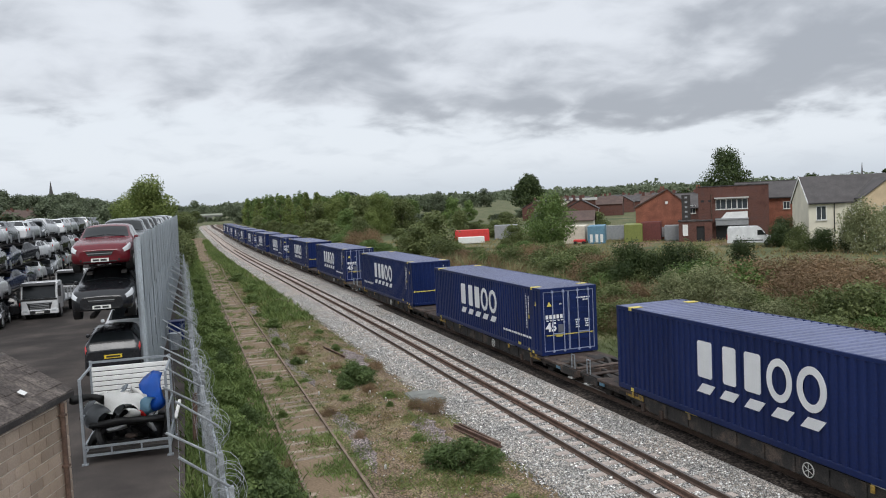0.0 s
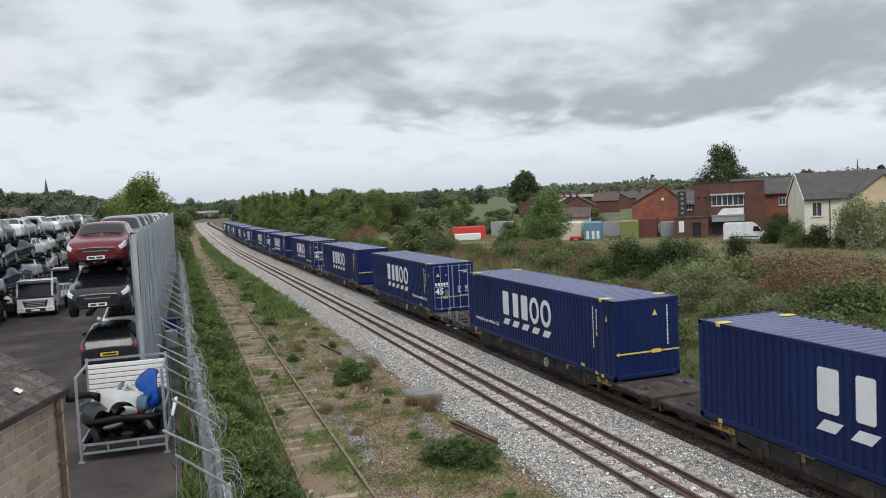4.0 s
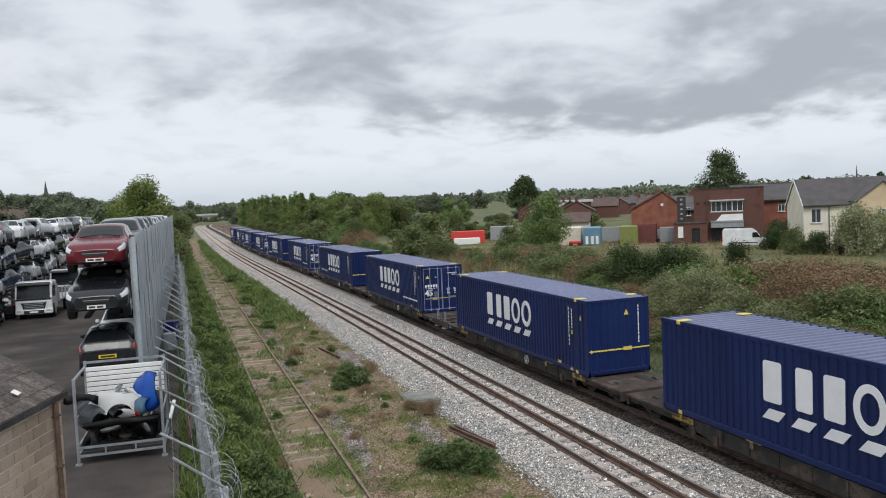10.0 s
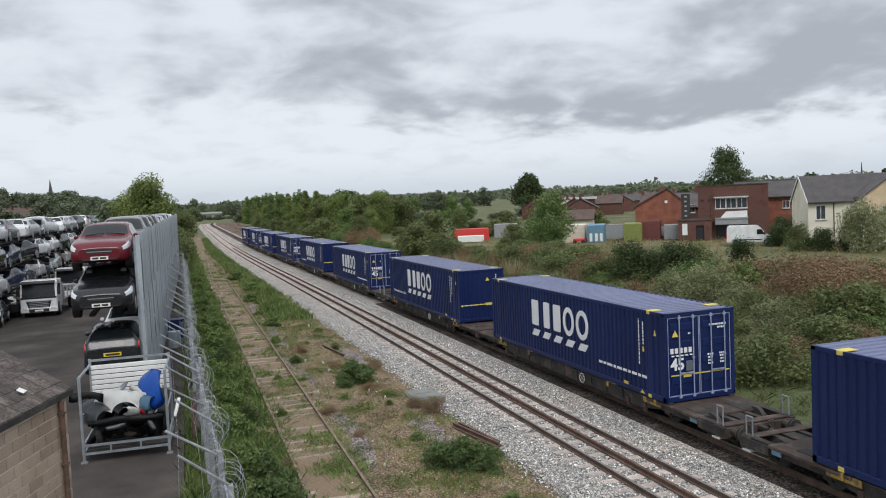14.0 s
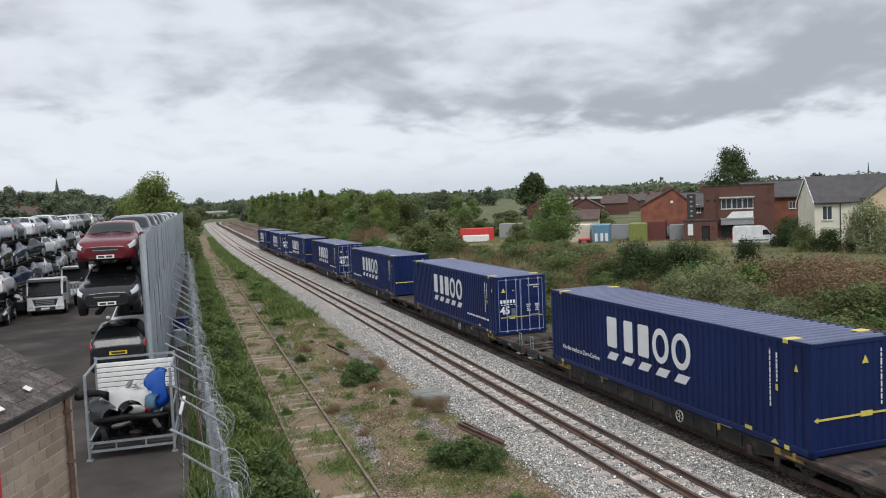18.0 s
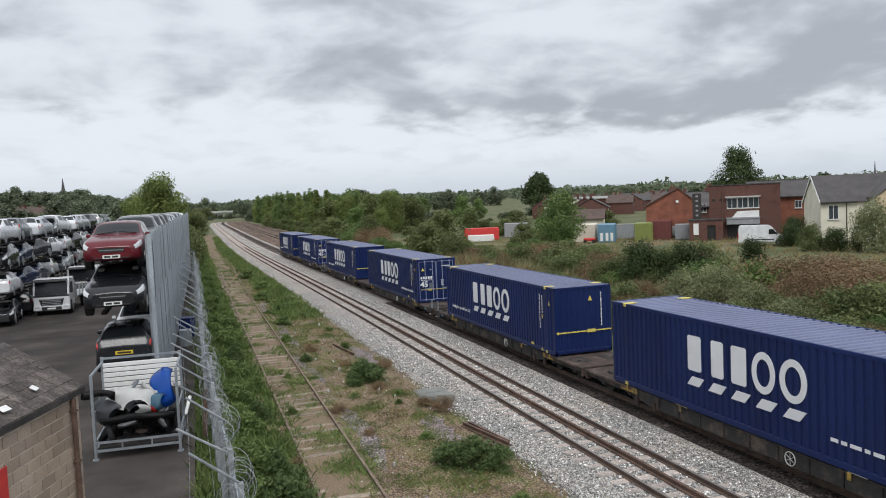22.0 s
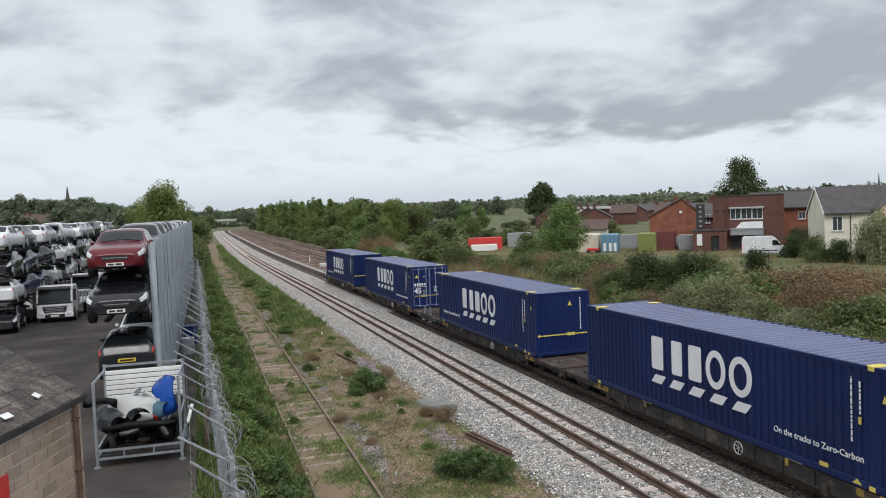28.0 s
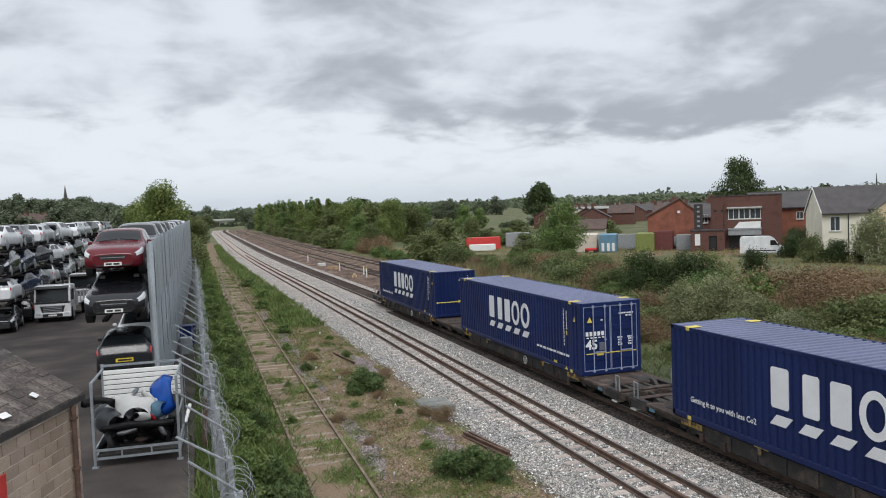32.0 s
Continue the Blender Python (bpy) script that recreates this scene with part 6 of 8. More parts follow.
def build_cladding():
    c = thing("yard_screen", "tall galvanised corrugated steel screen along the railway fence", "screen wall", kind="structure")
    a, b = Vector((-1.17, 27.0)), Vector((0.1, 95.0))
    d = (b - a)
    length = d.length
    ang = math.degrees(math.atan2(-d.x, d.y))
    rg = rnd(21)
    v, f = corrugated(3, 0, 1.02, 0, 2.12, 0.0, -0.035)
    sheet = raw("sheet", v, [t[::-1] for t in f], M["cladding"])
    v2, f2 = corrugated(3, 0, 1.02, 0, 2.45, 0.0, -0.035)
    tall = raw("sheet", v2, [t[::-1] for t in f2], M["cladding"])
    n = int(length)
    for i in range(n):
        p = a + d * (i / n)
        top = 6.62 + 0.45 * i / n + rg.uniform(-0.05, 0.05)
        for k, zz in enumerate((top - 2.12, top - 4.16, 0.45)):
            part("sheet", sheet if k < 2 else tall, None, c, m=pose(p.x + 0.03 * (2 - k), p.y, zz, rz=ang) @ pose(rg.uniform(0, 0.02), 0, 0))
        if i % 3 == 0:
            part("column", boxes((-0.16, -0.05, 0.0, 0.14, 0.4, top - 0.1)), M["galv"], c, m=pose(p.x, p.y, 0, rz=ang))
    # the end of the screen is closed by a folded sheet across the rack
    v3, f3 = corrugated(1, -0.11, 0.03, 0.45, 6.55, 0.0, 0.02)
    part("end_sheet", raw("end_sheet", [(y, x, z) for x, y, z in v3], f3, M["cladding"]), None, c, m=pose(a.x + 0.02, a.y - 0.03, 0, rz=ang))
    for z in (2.3, 4.4, 6.2):
        part("rail", boxes((-0.09, -0.045, 0, length, z, z + 0.1)), M["galv"], c, m=pose(a.x, a.y, 0, rz=ang))


FENCE_X = 0.62


def build_fence():
    f = thing("palisade_fence", "galvanised palisade fence with cranked arms and razor wire", "fence", kind="structure")
    rg = rnd(31)
    pale = prism([(-0.024, 0.45), (0.024, 0.45), (0.024, 2.62), (0.0, 2.76), (-0.024, 2.62)], "x", -0.003, 0.003)
    me = bpy.data.meshes.new("pale")
    pale.to_mesh(me)
    pale.free()
    me.materials.append(M["fence_galv"])
    bm = boxes((-0.04, 0.04, -0.05, 0.05, 0.3, 3.1))
    post = bpy.data.meshes.new("post")
    bm.to_mesh(post)
    bm.free()
    post.materials.append(M["fence_galv"])
    bm = bmesh.new()
    rod(bm, (0, 0, 3.05), (-0.78, 0, 3.62), 0.023, 6)
    arm = bpy.data.meshes.new("crank_arm")
    bm.to_mesh(arm)
    bm.free()
    arm.materials.append(M["fence_galv"])

    def fx(y):
        return FENCE_X - 0.13 - 0.23 * min(1.0, max(0.0, (y - 13) / 14)) + 0.004 * max(0, y - 30)
    y, ys = 8.3, []
    while y < 86:
        p = part("post", post, None, f, m=pose(fx(y), y, 0, rg.uniform(-1.5, 1.5), rg.uniform(-1.5, 1.5)))
        part("crank_arm", arm, None, p, m=pose(0.03, 0, 0, 0, rg.uniform(-5, 3), rg.uniform(-7, 7)))
        ys.append(y)
        y += 1.86
    for y in ys[:-1]:
        for z in (0.95, 2.6):
            part("rail", boxes((-0.02, 0.02, 0, 1.86, z, z + 0.05)), M["galv"], f, m=pose(fx(y) + 0.03, y, 0, rz=math.degrees(math.atan2(fx(y) - fx(y + 1.86), 1.86))))
    y, verts, faces = 8.3, [], []
    while y < 86:
        if y < 34:
            part("pale", me, None, f, m=pose(fx(y) + 0.06, y, rg.uniform(-0.10, 0.06), rg.uniform(-2, 2), rg.uniform(-1, 1), rg.uniform(-8, 8)))
        else:
            k = len(verts)
            verts += [(fx(y) + 0.06, y - 0.035, 0.45), (fx(y) + 0.06, y + 0.035, 0.45), (fx(y) + 0.06, y + 0.035, 2.65), (fx(y) + 0.06, y, 2.76), (fx(y) + 0.06, y - 0.035, 2.65)]
            faces.append((k, k + 1, k + 2, k + 3, k + 4))
        y += 0.2
    tagged(part("far_pales", raw("far_pales", verts, faces, M["fence_galv"]), None, f), kind="stuff")
    for u in (0.15, 0.5, 0.9):
        bm = bmesh.new()
        for p, q in zip(ys, ys[1:]):
            rod(bm, (fx(p) - 0.78 * u + 0.03, p, 3.05 + 0.57 * u), (fx(q) - 0.78 * u + 0.03, q, 3.05 + 0.57 * u - rg.uniform(0, 0.03)), 0.002, 4)
        part("barbed_wire", bm, M["galv"], f)
    # two flattened coils of razor wire in the crook of the arms
    for turn, size, lift in ((0.42, 0.22, 3.02), (0.31, 0.17, 2.86)):
        t, verts, faces = 0.0, [], []
        while t < 60:
            yy = 8.3 + t
            a = t * 2 * math.pi / turn
            r = size + 0.07 * math.sin(t * 1.7 + turn) + 0.05 * math.sin(t * 5.3)
            p = Vector((fx(yy) - 0.02 + 0.09 * math.sin(t * 2.3 + turn * 9) + r * math.cos(a) * 0.9, yy + 0.16 * math.sin(a * 0.5) + 0.08 * math.sin(t * 7.1), lift + 0.08 * math.sin(t * 1.1) + r * math.sin(a)))
            k = len(verts)
            for j in range(3):
                g = j * 2.094
                verts.append(p + Vector((math.cos(a) * math.cos(g), math.sin(g), math.sin(a) * math.cos(g))) * 0.005)
            if k:
                faces += [(k - 3 + j, k - 3 + (j + 1) % 3, k + (j + 1) % 3, k + j) for j in range(3)]
            t += turn / 12
        tagged(part("razor_wire", raw("razor_wire", verts, faces, M["fence_galv"]), None, f), kind="stuff")
    d = thing("steel_drum", "dented silver steel drum between screen and fence", "drum", pose(-0.42, 40.0, YARD - 0.1))
    bm = bmesh.new()
    rod(bm, (0, 0, 0), (0, 0, 0.88), 0.29, 20)
    part("shell", bm, M["galv"], d)
    for z in (0.3, 0.6, 0.87):
        part("hoop", ring(bmesh.new(), Matrix.Translation((0, 0, z)), 0.29, 0.014, 20, 5), M["galv"], d)
    d = thing("blue_bin", "dark blue plastic bin behind the drum", "bin", pose(-0.32, 43.2, YARD - 0.1))
    part("tub", prism([(-0.36, 0), (0.36, 0), (0.42, 1.0), (-0.42, 1.0)], "y", -0.36, 0.36), M["navy"], d)
    part("lid", boxes((-0.45, 0.45, -0.4, 0.4, 1.0, 1.07), bevel=0.02), M["navy"], d)
    t = part("pale_pipe", rods(0.055, ((0, 0, 0.05), (0.16, 0.55, 0.5)), n=12), M["white_paint"], None, m=pose(-0.42, 26.2, YARD - 0.02))
    tagged(t, "white plastic pipe leaning at the yard edge", "pipe")
    t = part("rusty_post", boxes((-0.06, 0.06, -0.06, 0.06, 0, 1.7), bevel=0.01), M["rust"], None, m=pose(0.10, 23.6, 0.35, 2, 3, 12))
    tagged(t, "rusty brown steel post beside the fence", "post")
    t = shell_piece("plastic_scrap", Matrix(), (0.30, 0.22), 0.12, M["paint_white"], None, "", 14)
    t.matrix_basis = pose(-0.02, 15.6, 0.95, 70, 20, 30)
    tagged(t, "white plastic scrap leaning in the weeds by the fence", "scrap")


build_yard()

# ---------- trees and bushes ----------
def crown_blobs(seed, h, r, n, low=0.35, tall=1.0, point=0.0):
    rg = rnd(seed)
    out = []
    for i in range(n):
        a, q = rg.uniform(0, 2 * math.pi), rg.random()
        z = h * (low + (1 - low) * q * 0.92)
        k = math.sin(math.pi * min(1, 0.18 + q * 0.78))
        d = r * k * rg.uniform(0.25, 0.78)
        s = r * rg.uniform(0.26, 0.46) * (1 - point * q)
        d *= 1 - point * q
        out.append((d * math.cos(a), d * math.sin(a), z, s, s, s * rg.uniform(0.7, 1.1) * tall))
    return out


def trunk_mesh(seed, h, r, low):
    rg = rnd(seed + 500)
    bm = bmesh.new()
    a = Vector((0, 0, -0.3))
    rad = max(0.07, h * 0.018)
    lean = Vector((rg.uniform(-0.05, 0.05), rg.uniform(-0.05, 0.05), 1))
    top = a
    for k in range(4):
        b = a + lean * (h * 0.8 / 4) + Vector((rg.uniform(-0.1, 0.1), rg.uniform(-0.1, 0.1), 0)) * (h / 10)
        rod(bm, a, b, rad * (1 - k * 0.22), 8, rad * (1 - (k + 1) * 0.22))
        if k > 0:
            for _ in range(2):
                g = rg.uniform(0, 6.28)
                rod(bm, a, a + Vector((math.cos(g) * r * 0.65, math.sin(g) * r * 0.65, h * 0.16)), rad * 0.35, 6, rad * 0.1)
        a = b
    return bm


TREE_KINDS = {}


def make_tree(kind, name, label, seed, h, r, blobs, leaves, leaf, mat, low=0.3, tall=1.0, hang=0.0, category="tree", shell=0.5, narrow=1.0, whole=False, trunk=True, point=0.0):
    """whole: trunk and crown in one mesh, for trees far off."""
    crown = foliage("crown", crown_blobs(seed, h, r, blobs, low, tall, point), leaves, leaf, M[mat], seed, hang=hang, shell=shell, narrow=narrow)
    if whole:
        bm = trunk_mesh(seed, h, r, low)
        for f in bm.faces:
            f.material_index = 1
        bm.from_mesh(crown)
        bm.to_mesh(crown)
        bm.free()
        crown.materials.append(M["bark"])
        t = tagged(part(name, crown, None, None), label, category)
    elif not trunk:
        t = tagged(part(name, crown, None, None), label, category)
    else:
        t = thing(name, label, category)
        part("trunk", trunk_mesh(seed, h, r, low), M["bark"], t)
        part("crown", crown, None, t)
    TREE_KINDS[kind] = [t, False]
    return t


def plant(kind, x, y, scale=1.0, turn=0.0, z=None, label="", group="", wide=1.0):
    t, used = TREE_KINDS[kind]
    m = pose(x, y, (land(x, y) - 0.05) if z is None else z, rz=turn)
    if not used:
        TREE_KINDS[kind][1] = True
        t.matrix_basis = m
    else:
        t = copy_thing(t, m)
    t.scale = (scale * wide, scale * wide, scale)
    tagged(t, label, group=group)
    return t


def build_trees():
    rg = rnd(77)
    make_tree("poplar", "poplar_tree", "slim green poplar in the lineside row", 1, 15.5, 3.5, 46, 4000, 0.25, "leaf_fresh", 0.03, 1.5, point=0.5, shell=0.35)
    make_tree("poplar_b", "poplar_tree", "slim green poplar in the lineside row", 2, 14, 3.6, 44, 4000, 0.25, "leaf_spring", 0.03, 1.4, point=0.45, shell=0.35)
    make_tree("broad", "broadleaf_tree", "broad green tree beside the railway", 3, 10, 4.6, 38, 5000, 0.28, "leaf_fresh", 0.10)
    make_tree("spring", "broadleaf_tree", "pale spring green tree", 23, 10, 4.6, 46, 16000, 0.16, "leaf_spring", 0.12)
    make_tree("broad_b", "broadleaf_tree", "olive green broadleaf tree", 4, 9, 4.8, 38, 5000, 0.28, "leaf_olive", 0.08)
    make_tree("dark", "broadleaf_tree", "dense dark green tree", 5, 13, 7.0, 44, 8000, 0.42, "leaf_dark", 0.12)
    make_tree("birch", "birch_tree", "tall birch with drooping dark twigs above the roofs", 6, 15.0, 4.0, 52, 13000, 0.24, "leaf_dark", 0.20, 1.2, hang=0.5, shell=0.3, narrow=0.8)
    make_tree("young", "young_tree", "light green young tree over the scrub", 7, 7.4, 4.2, 40, 9000, 0.16, "leaf_fresh", 0.14, shell=0.35)
    make_tree("shrub_dark", "bush", "dark olive hawthorn bush", 8, 5.0, 3.4, 30, 5500, 0.17, "leaf_olive", 0.05, category="bush")
    make_tree("scrub_sage", "bush", "grey-green willow scrub beside the line", 9, 3.4, 2.4, 40, 6200, 0.098, "leaf_sage", 0.02, 1.2, category="bush", shell=0.3, narrow=0.6)
    make_tree("scrub_brown", "bush", "russet bramble and dock scrub", 10, 2.3, 2.4, 38, 5800, 0.088, "leaf_brown", 0.0, category="bush", shell=0.25, narrow=0.5)
    make_tree("scrub_olive", "bush", "olive green lineside scrub", 12, 3.0, 2.6, 30, 6500, 0.098, "leaf_olive", 0.02, category="bush", shell=0.3)
    make_tree("scrub_dark", "bush", "dark green sallow bush", 13, 4.6, 2.4, 34, 8500, 0.10, "leaf_dark", 0.03, 1.3, category="bush", shell=0.3)
    make_tree("scrub_green", "bush", "fresh green bramble bush", 14, 2.3, 2.2, 26, 7500, 0.085, "leaf_fresh", 0.0, category="bush", shell=0.35)
    make_tree("blossom", "bush", "green bush flecked with white blossom", 15, 4.4, 3.2, 34, 8000, 0.115, "leaf_sage", 0.04, category="bush", shell=0.3)
    part("flowers", foliage("flowers", crown_blobs(15, 4.5, 3.3, 34, 0.04), 480, 0.08, M["blossom"], 150, shell=0.8), None, TREE_KINDS["blossom"][0], "white blossom")
    make_tree("far_clump", "far_tree", "distant rounded green tree", 16, 11, 6.5, 40, 2000, 0.55, "leaf_hazed", 0.02, whole=True, shell=0.3)
    make_tree("far_clump_b", "far_tree", "distant green tree, paled by painted haze", 17, 13, 6.0, 40, 2000, 0.55, "leaf_hazed", 0.02, whole=True, shell=0.3)
    make_tree("conifer", "conifer_tree", "thin dark conifer over the roofs", 18, 9, 1.8, 22, 2600, 0.26, "leaf_dark", 0.08, 1.5)
    # the row of poplars where the line bends, and the wood in front of it
    for i in range(49):
        y = 480 - i * 5.6 + rg.uniform(-3, 3)
        plant(rg.choice(("poplar", "poplar_b")), 32.5 + wave(y) + (i % 2) * 3 + rg.uniform(0, 3), y, rg.uniform(0.66, 0.96) * (0.84 + 0.23 * min(1, y / 400)), rg.uniform(0, 360), group="poplars along the line")
    for kind, x, y, s in (("broad_b", 35.5, 203, 0.95), ("spring", 38.0, 196, 0.98), ("broad", 41.5, 205, 1.08), ("broad_b", 43.0, 190, 1.05), ("spring", 46.5, 184, 0.98), ("broad", 50.0, 196, 1.0), ("dark", 46.0, 212, 0.80), ("broad_b", 53.0, 188, 0.9), ("broad", 37.0, 178, 0.66), ("spring", 41.5, 172, 0.60)):
        plant(kind, x, y, s, x * 61, group="wood by the line")
    for i in range(26):
        y = rg.uniform(215, 330)
        x = 41 + rg.uniform(0, 36)
        plant(rg.choice(("broad", "broad_b", "broad")), x, y, rg.uniform(0.75, 1.12), rg.uniform(0, 360), group="wood by the line")
    for i in range(12):
        plant(rg.choice(("scrub_green", "scrub_olive", "scrub_brown")), rg.uniform(33, 42), rg.uniform(118, 230), rg.uniform(1.0, 1.7), rg.uniform(0, 360), group="lineside scrub")
    plant("scrub_brown", 30.6, 141, 1.25, 30, group="lineside scrub")
    plant("scrub_brown", 32.6, 137, 1.35, 80, group="lineside scrub")
    for i in range(44):
        y = 96 + 5.4 * i + rg.uniform(-2, 2)
        plant(rg.choice(("scrub_green", "scrub_olive", "scrub_green", "shrub_dark")), 30.4 + wave(y) + rg.uniform(0, 2.6), y, rg.uniform(0.7, 1.15) * (0.55 if i % 7 == 3 else 0.85), rg.uniform(0, 360), group="growth beside the sidings", wide=rg.uniform(1.1, 1.6))
    for i in range(34):
        a, d = radians(rg.uniform(14.5, 27)), rg.uniform(150, 300)
        plant(rg.choice(("shrub_dark", "far_clump", "scrub_olive")), d * math.sin(a), d * math.cos(a), rg.uniform(0.22, 0.42), rg.uniform(0, 360), group="hedges of the far field", wide=rg.uniform(1.6, 2.6))
    # single trees of the field
    plant("shrub_dark", 34.8, 107, 1.12, 0, wide=1.15)
    plant("young", 50.3, 101.0, 1.0, 40)
    plant("dark", 139, 299, 1.22, 0, label="big dark oak standing alone beyond the field")
    plant("birch", 92.5, 116, 0.93, 0, wide=1.5)
    plant("broad", 72, 205, 0.8, 20)
    for x, y, s in ((52, 118, 0.55), (64, 122, 0.5), (74, 130, 0.75), (58, 140, 0.6), (80, 150, 0.8), (47, 150, 0.7), (69, 160, 0.8), (55, 172, 0.8), (88, 170, 0.9)):
        plant("shrub_dark", x, y, s, x * 37, group="hedges of the far field", wide=1.5)
    plant("broad_b", 60, 165, 0.55, 60)
    plant("broad", 98, 260, 0.7, 200)
    # scrub beside the line, dense and uneven
    for i in range(78):
        y = rg.uniform(14, 104)
        x = 30.6 + rg.random() ** 1.6 * 15 + (y - 40) * 0.05
        ang = math.degrees(math.atan2(x, y))
        if ang > 43.5 and x < 36:
            kind, k = rg.choice(("scrub_olive", "scrub_green", "scrub_brown")), 0.66
        elif ang > 37.5 and x >= 35.5:
            kind, k = rg.choice(("scrub_brown", "scrub_brown", "scrub_brown", "scrub_olive")), 0.95
        elif ang > 32.5 and x < 37:
            kind, k = rg.choice(("scrub_sage", "scrub_green", "scrub_brown", "scrub_olive")), 0.60
        else:
            kind, k = rg.choice(("scrub_olive", "scrub_brown", "scrub_olive", "scrub_green")), 0.72
        plant(kind, x, y, rg.uniform(0.7, 1.05) * k, rg.uniform(0, 360), group="lineside scrub", wide=rg.uniform(1.1, 1.6))
    # the bushes that stand out of it
    for kind, x, y, s, w in (("scrub_sage", 28.6, 41.0, 0.80, 1.15), ("scrub_sage", 30.5, 39.6, 0.86, 1.15), ("scrub_sage", 29.4, 36.0, 0.68, 1.25), ("scrub_sage", 27.8, 31.5, 0.58, 1.35), ("scrub_sage", 31.6, 42.4, 0.80, 1.1),
                             ("scrub_green", 34.7, 46.5, 1.10, 1.3), ("scrub_green", 36.4, 44.8, 1.05, 1.3), ("scrub_brown", 37.0, 44.0, 1.08, 1.5), ("scrub_brown", 39.3, 42.7, 1.14, 1.5), ("scrub_brown", 41.2, 40.8, 1.12, 1.5),
                             ("scrub_brown", 37.9, 35.6, 1.10, 1.5), ("scrub_brown", 36.0, 39.5, 0.92, 1.5), ("scrub_olive", 30.4, 30.5, 0.74, 1.25), ("scrub_olive", 31.6, 29.5, 0.84, 1.25), ("scrub_green", 33.5, 28.0, 1.0, 1.3),
                             ("scrub_olive", 35.0, 72.0, 0.74, 1.3), ("scrub_olive", 35.4, 66.2, 0.84, 1.3), ("scrub_brown", 34.5, 60.9, 1.0, 1.4), ("scrub_olive", 32.3, 55.3, 0.76, 1.2), ("scrub_green", 33.0, 63.5, 0.9, 1.3), ("scrub_brown", 36.5, 78.0, 1.0, 1.4)):
        plant(kind, x, y, s, x * 53 + y * 17, group="lineside scrub", wide=w)
    for x, y, s, w in ((32.7, 52.6, 0.86, 0.95), (34.5, 49.1, 0.84, 1.0), (33.7, 51.2, 0.70, 1.0), (35.6, 48.6, 0.62, 1.1), (45.8, 55.6, 0.68, 0.95)):
        plant("scrub_dark", x, y, s, x * 40, group="dark sallow bushes", wide=w)
    for kind, x, y, s, w in (("scrub_dark", 70.3, 78.0, 0.78, 1.0), ("scrub_dark", 68.2, 76.5, 0.62, 1.1), ("scrub_olive", 64.9, 69.4, 0.92, 0.85), ("scrub_dark", 66.6, 67.8, 0.56, 1.35), ("scrub_dark", 69.0, 66.4, 0.60, 1.3)):
        plant(kind, x, y, s, x * 40, group="bushes before the cream house", wide=w)
    for x, y, s in ((67.4, 63.6, 1.12), (71.0, 64.0, 0.95)):
        plant("blossom", x, y, s, x * 30, wide=0.8)
    for i, y in enumerate((98.5, 104, 110, 116, 124, 133, 143, 154, 166)):
        plant("shrub_dark", -1.5 + (i % 3) * 0.4 + 0.02 * (y - 98), y, 0.95 - 0.03 * i, i * 67, group="hedge beyond the screen")
    for i in range(26):
        y = rg.uniform(470, 566)
        plant(rg.choice(("far_clump", "far_clump_b")), rg.uniform(-14, 3 + wave(y)), y, rg.uniform(0.22, 0.36), rg.uniform(0, 360), group="bushes round the bend", wide=1.5)
    # left of the line: hedge behind the screen and a pale green tree
    for i in range(16):
        y = 99 + i * 6.5
        plant(rg.choice(("shrub_dark", "shrub_dark", "scrub_dark")), -2.2 - rg.uniform(0, 3) + 0.012 * (y - 99), y, rg.uniform(0.75, 1.0), rg.uniform(0, 360), group="hedge beyond the screen")
    for i in range(14):
        y = 210 + i * 14
        plant(rg.choice(("broad_b", "broad", "shrub_dark")), -6 - rg.uniform(0, 9) + (y - 200) * 0.03, y, rg.uniform(0.55, 0.85), rg.uniform(0, 360), group="trees left of the line")
    plant("spring", -5.2, 172, 1.4, 70, label="tall pale green tree behind the car racks")
    plant("spring", -9.5, 178, 1.1, 170, label="pale green tree behind the car racks")
    # bushes round the far bend and under the road bridge
    for i in range(26):
        plant(rg.choice(("far_clump", "far_clump_b")), rg.uniform(-34, 62), rg.uniform(569, 581), rg.uniform(0.22, 0.36), rg.uniform(0, 360), group="bushes round the bend", wide=1.4)
    for i in range(16):
        y = rg.uniform(430, 540)
        plant(rg.choice(("far_clump", "far_clump_b")), 30.5 + wave(y) + rg.uniform(0, 9), y, rg.uniform(0.4, 0.7), rg.uniform(0, 360), group="bushes round the bend", wide=1.3)
    for i in range(20):
        y = rg.uniform(175, 540)
        plant(rg.choice(("shrub_dark", "scrub_dark", "broad_b")), rg.uniform(-6, 3) + min(wave(y), 12), y, rg.uniform(0.6, 0.95), rg.uniform(0, 360), group="bushes left of the line", wide=1.3)
    for i in range(150):
        a = radians(rg.uniform(-16.5, 1.2))
        d = rg.uniform(300, 620)
        if a > radians(-2.2) and d < 595:
            d = rg.uniform(600, 680)
        if radians(-10.4) < a < radians(-8.4) and d < 445:
            d += 150
        plant(rg.choice(("far_clump", "far_clump", "far_clump_b")), d * math.sin(a), d * math.cos(a), rg.uniform(0.72, 1.1) * (0.85 + d / 3000), rg.uniform(0, 360), group="distant trees", wide=rg.uniform(1.0, 1.5))
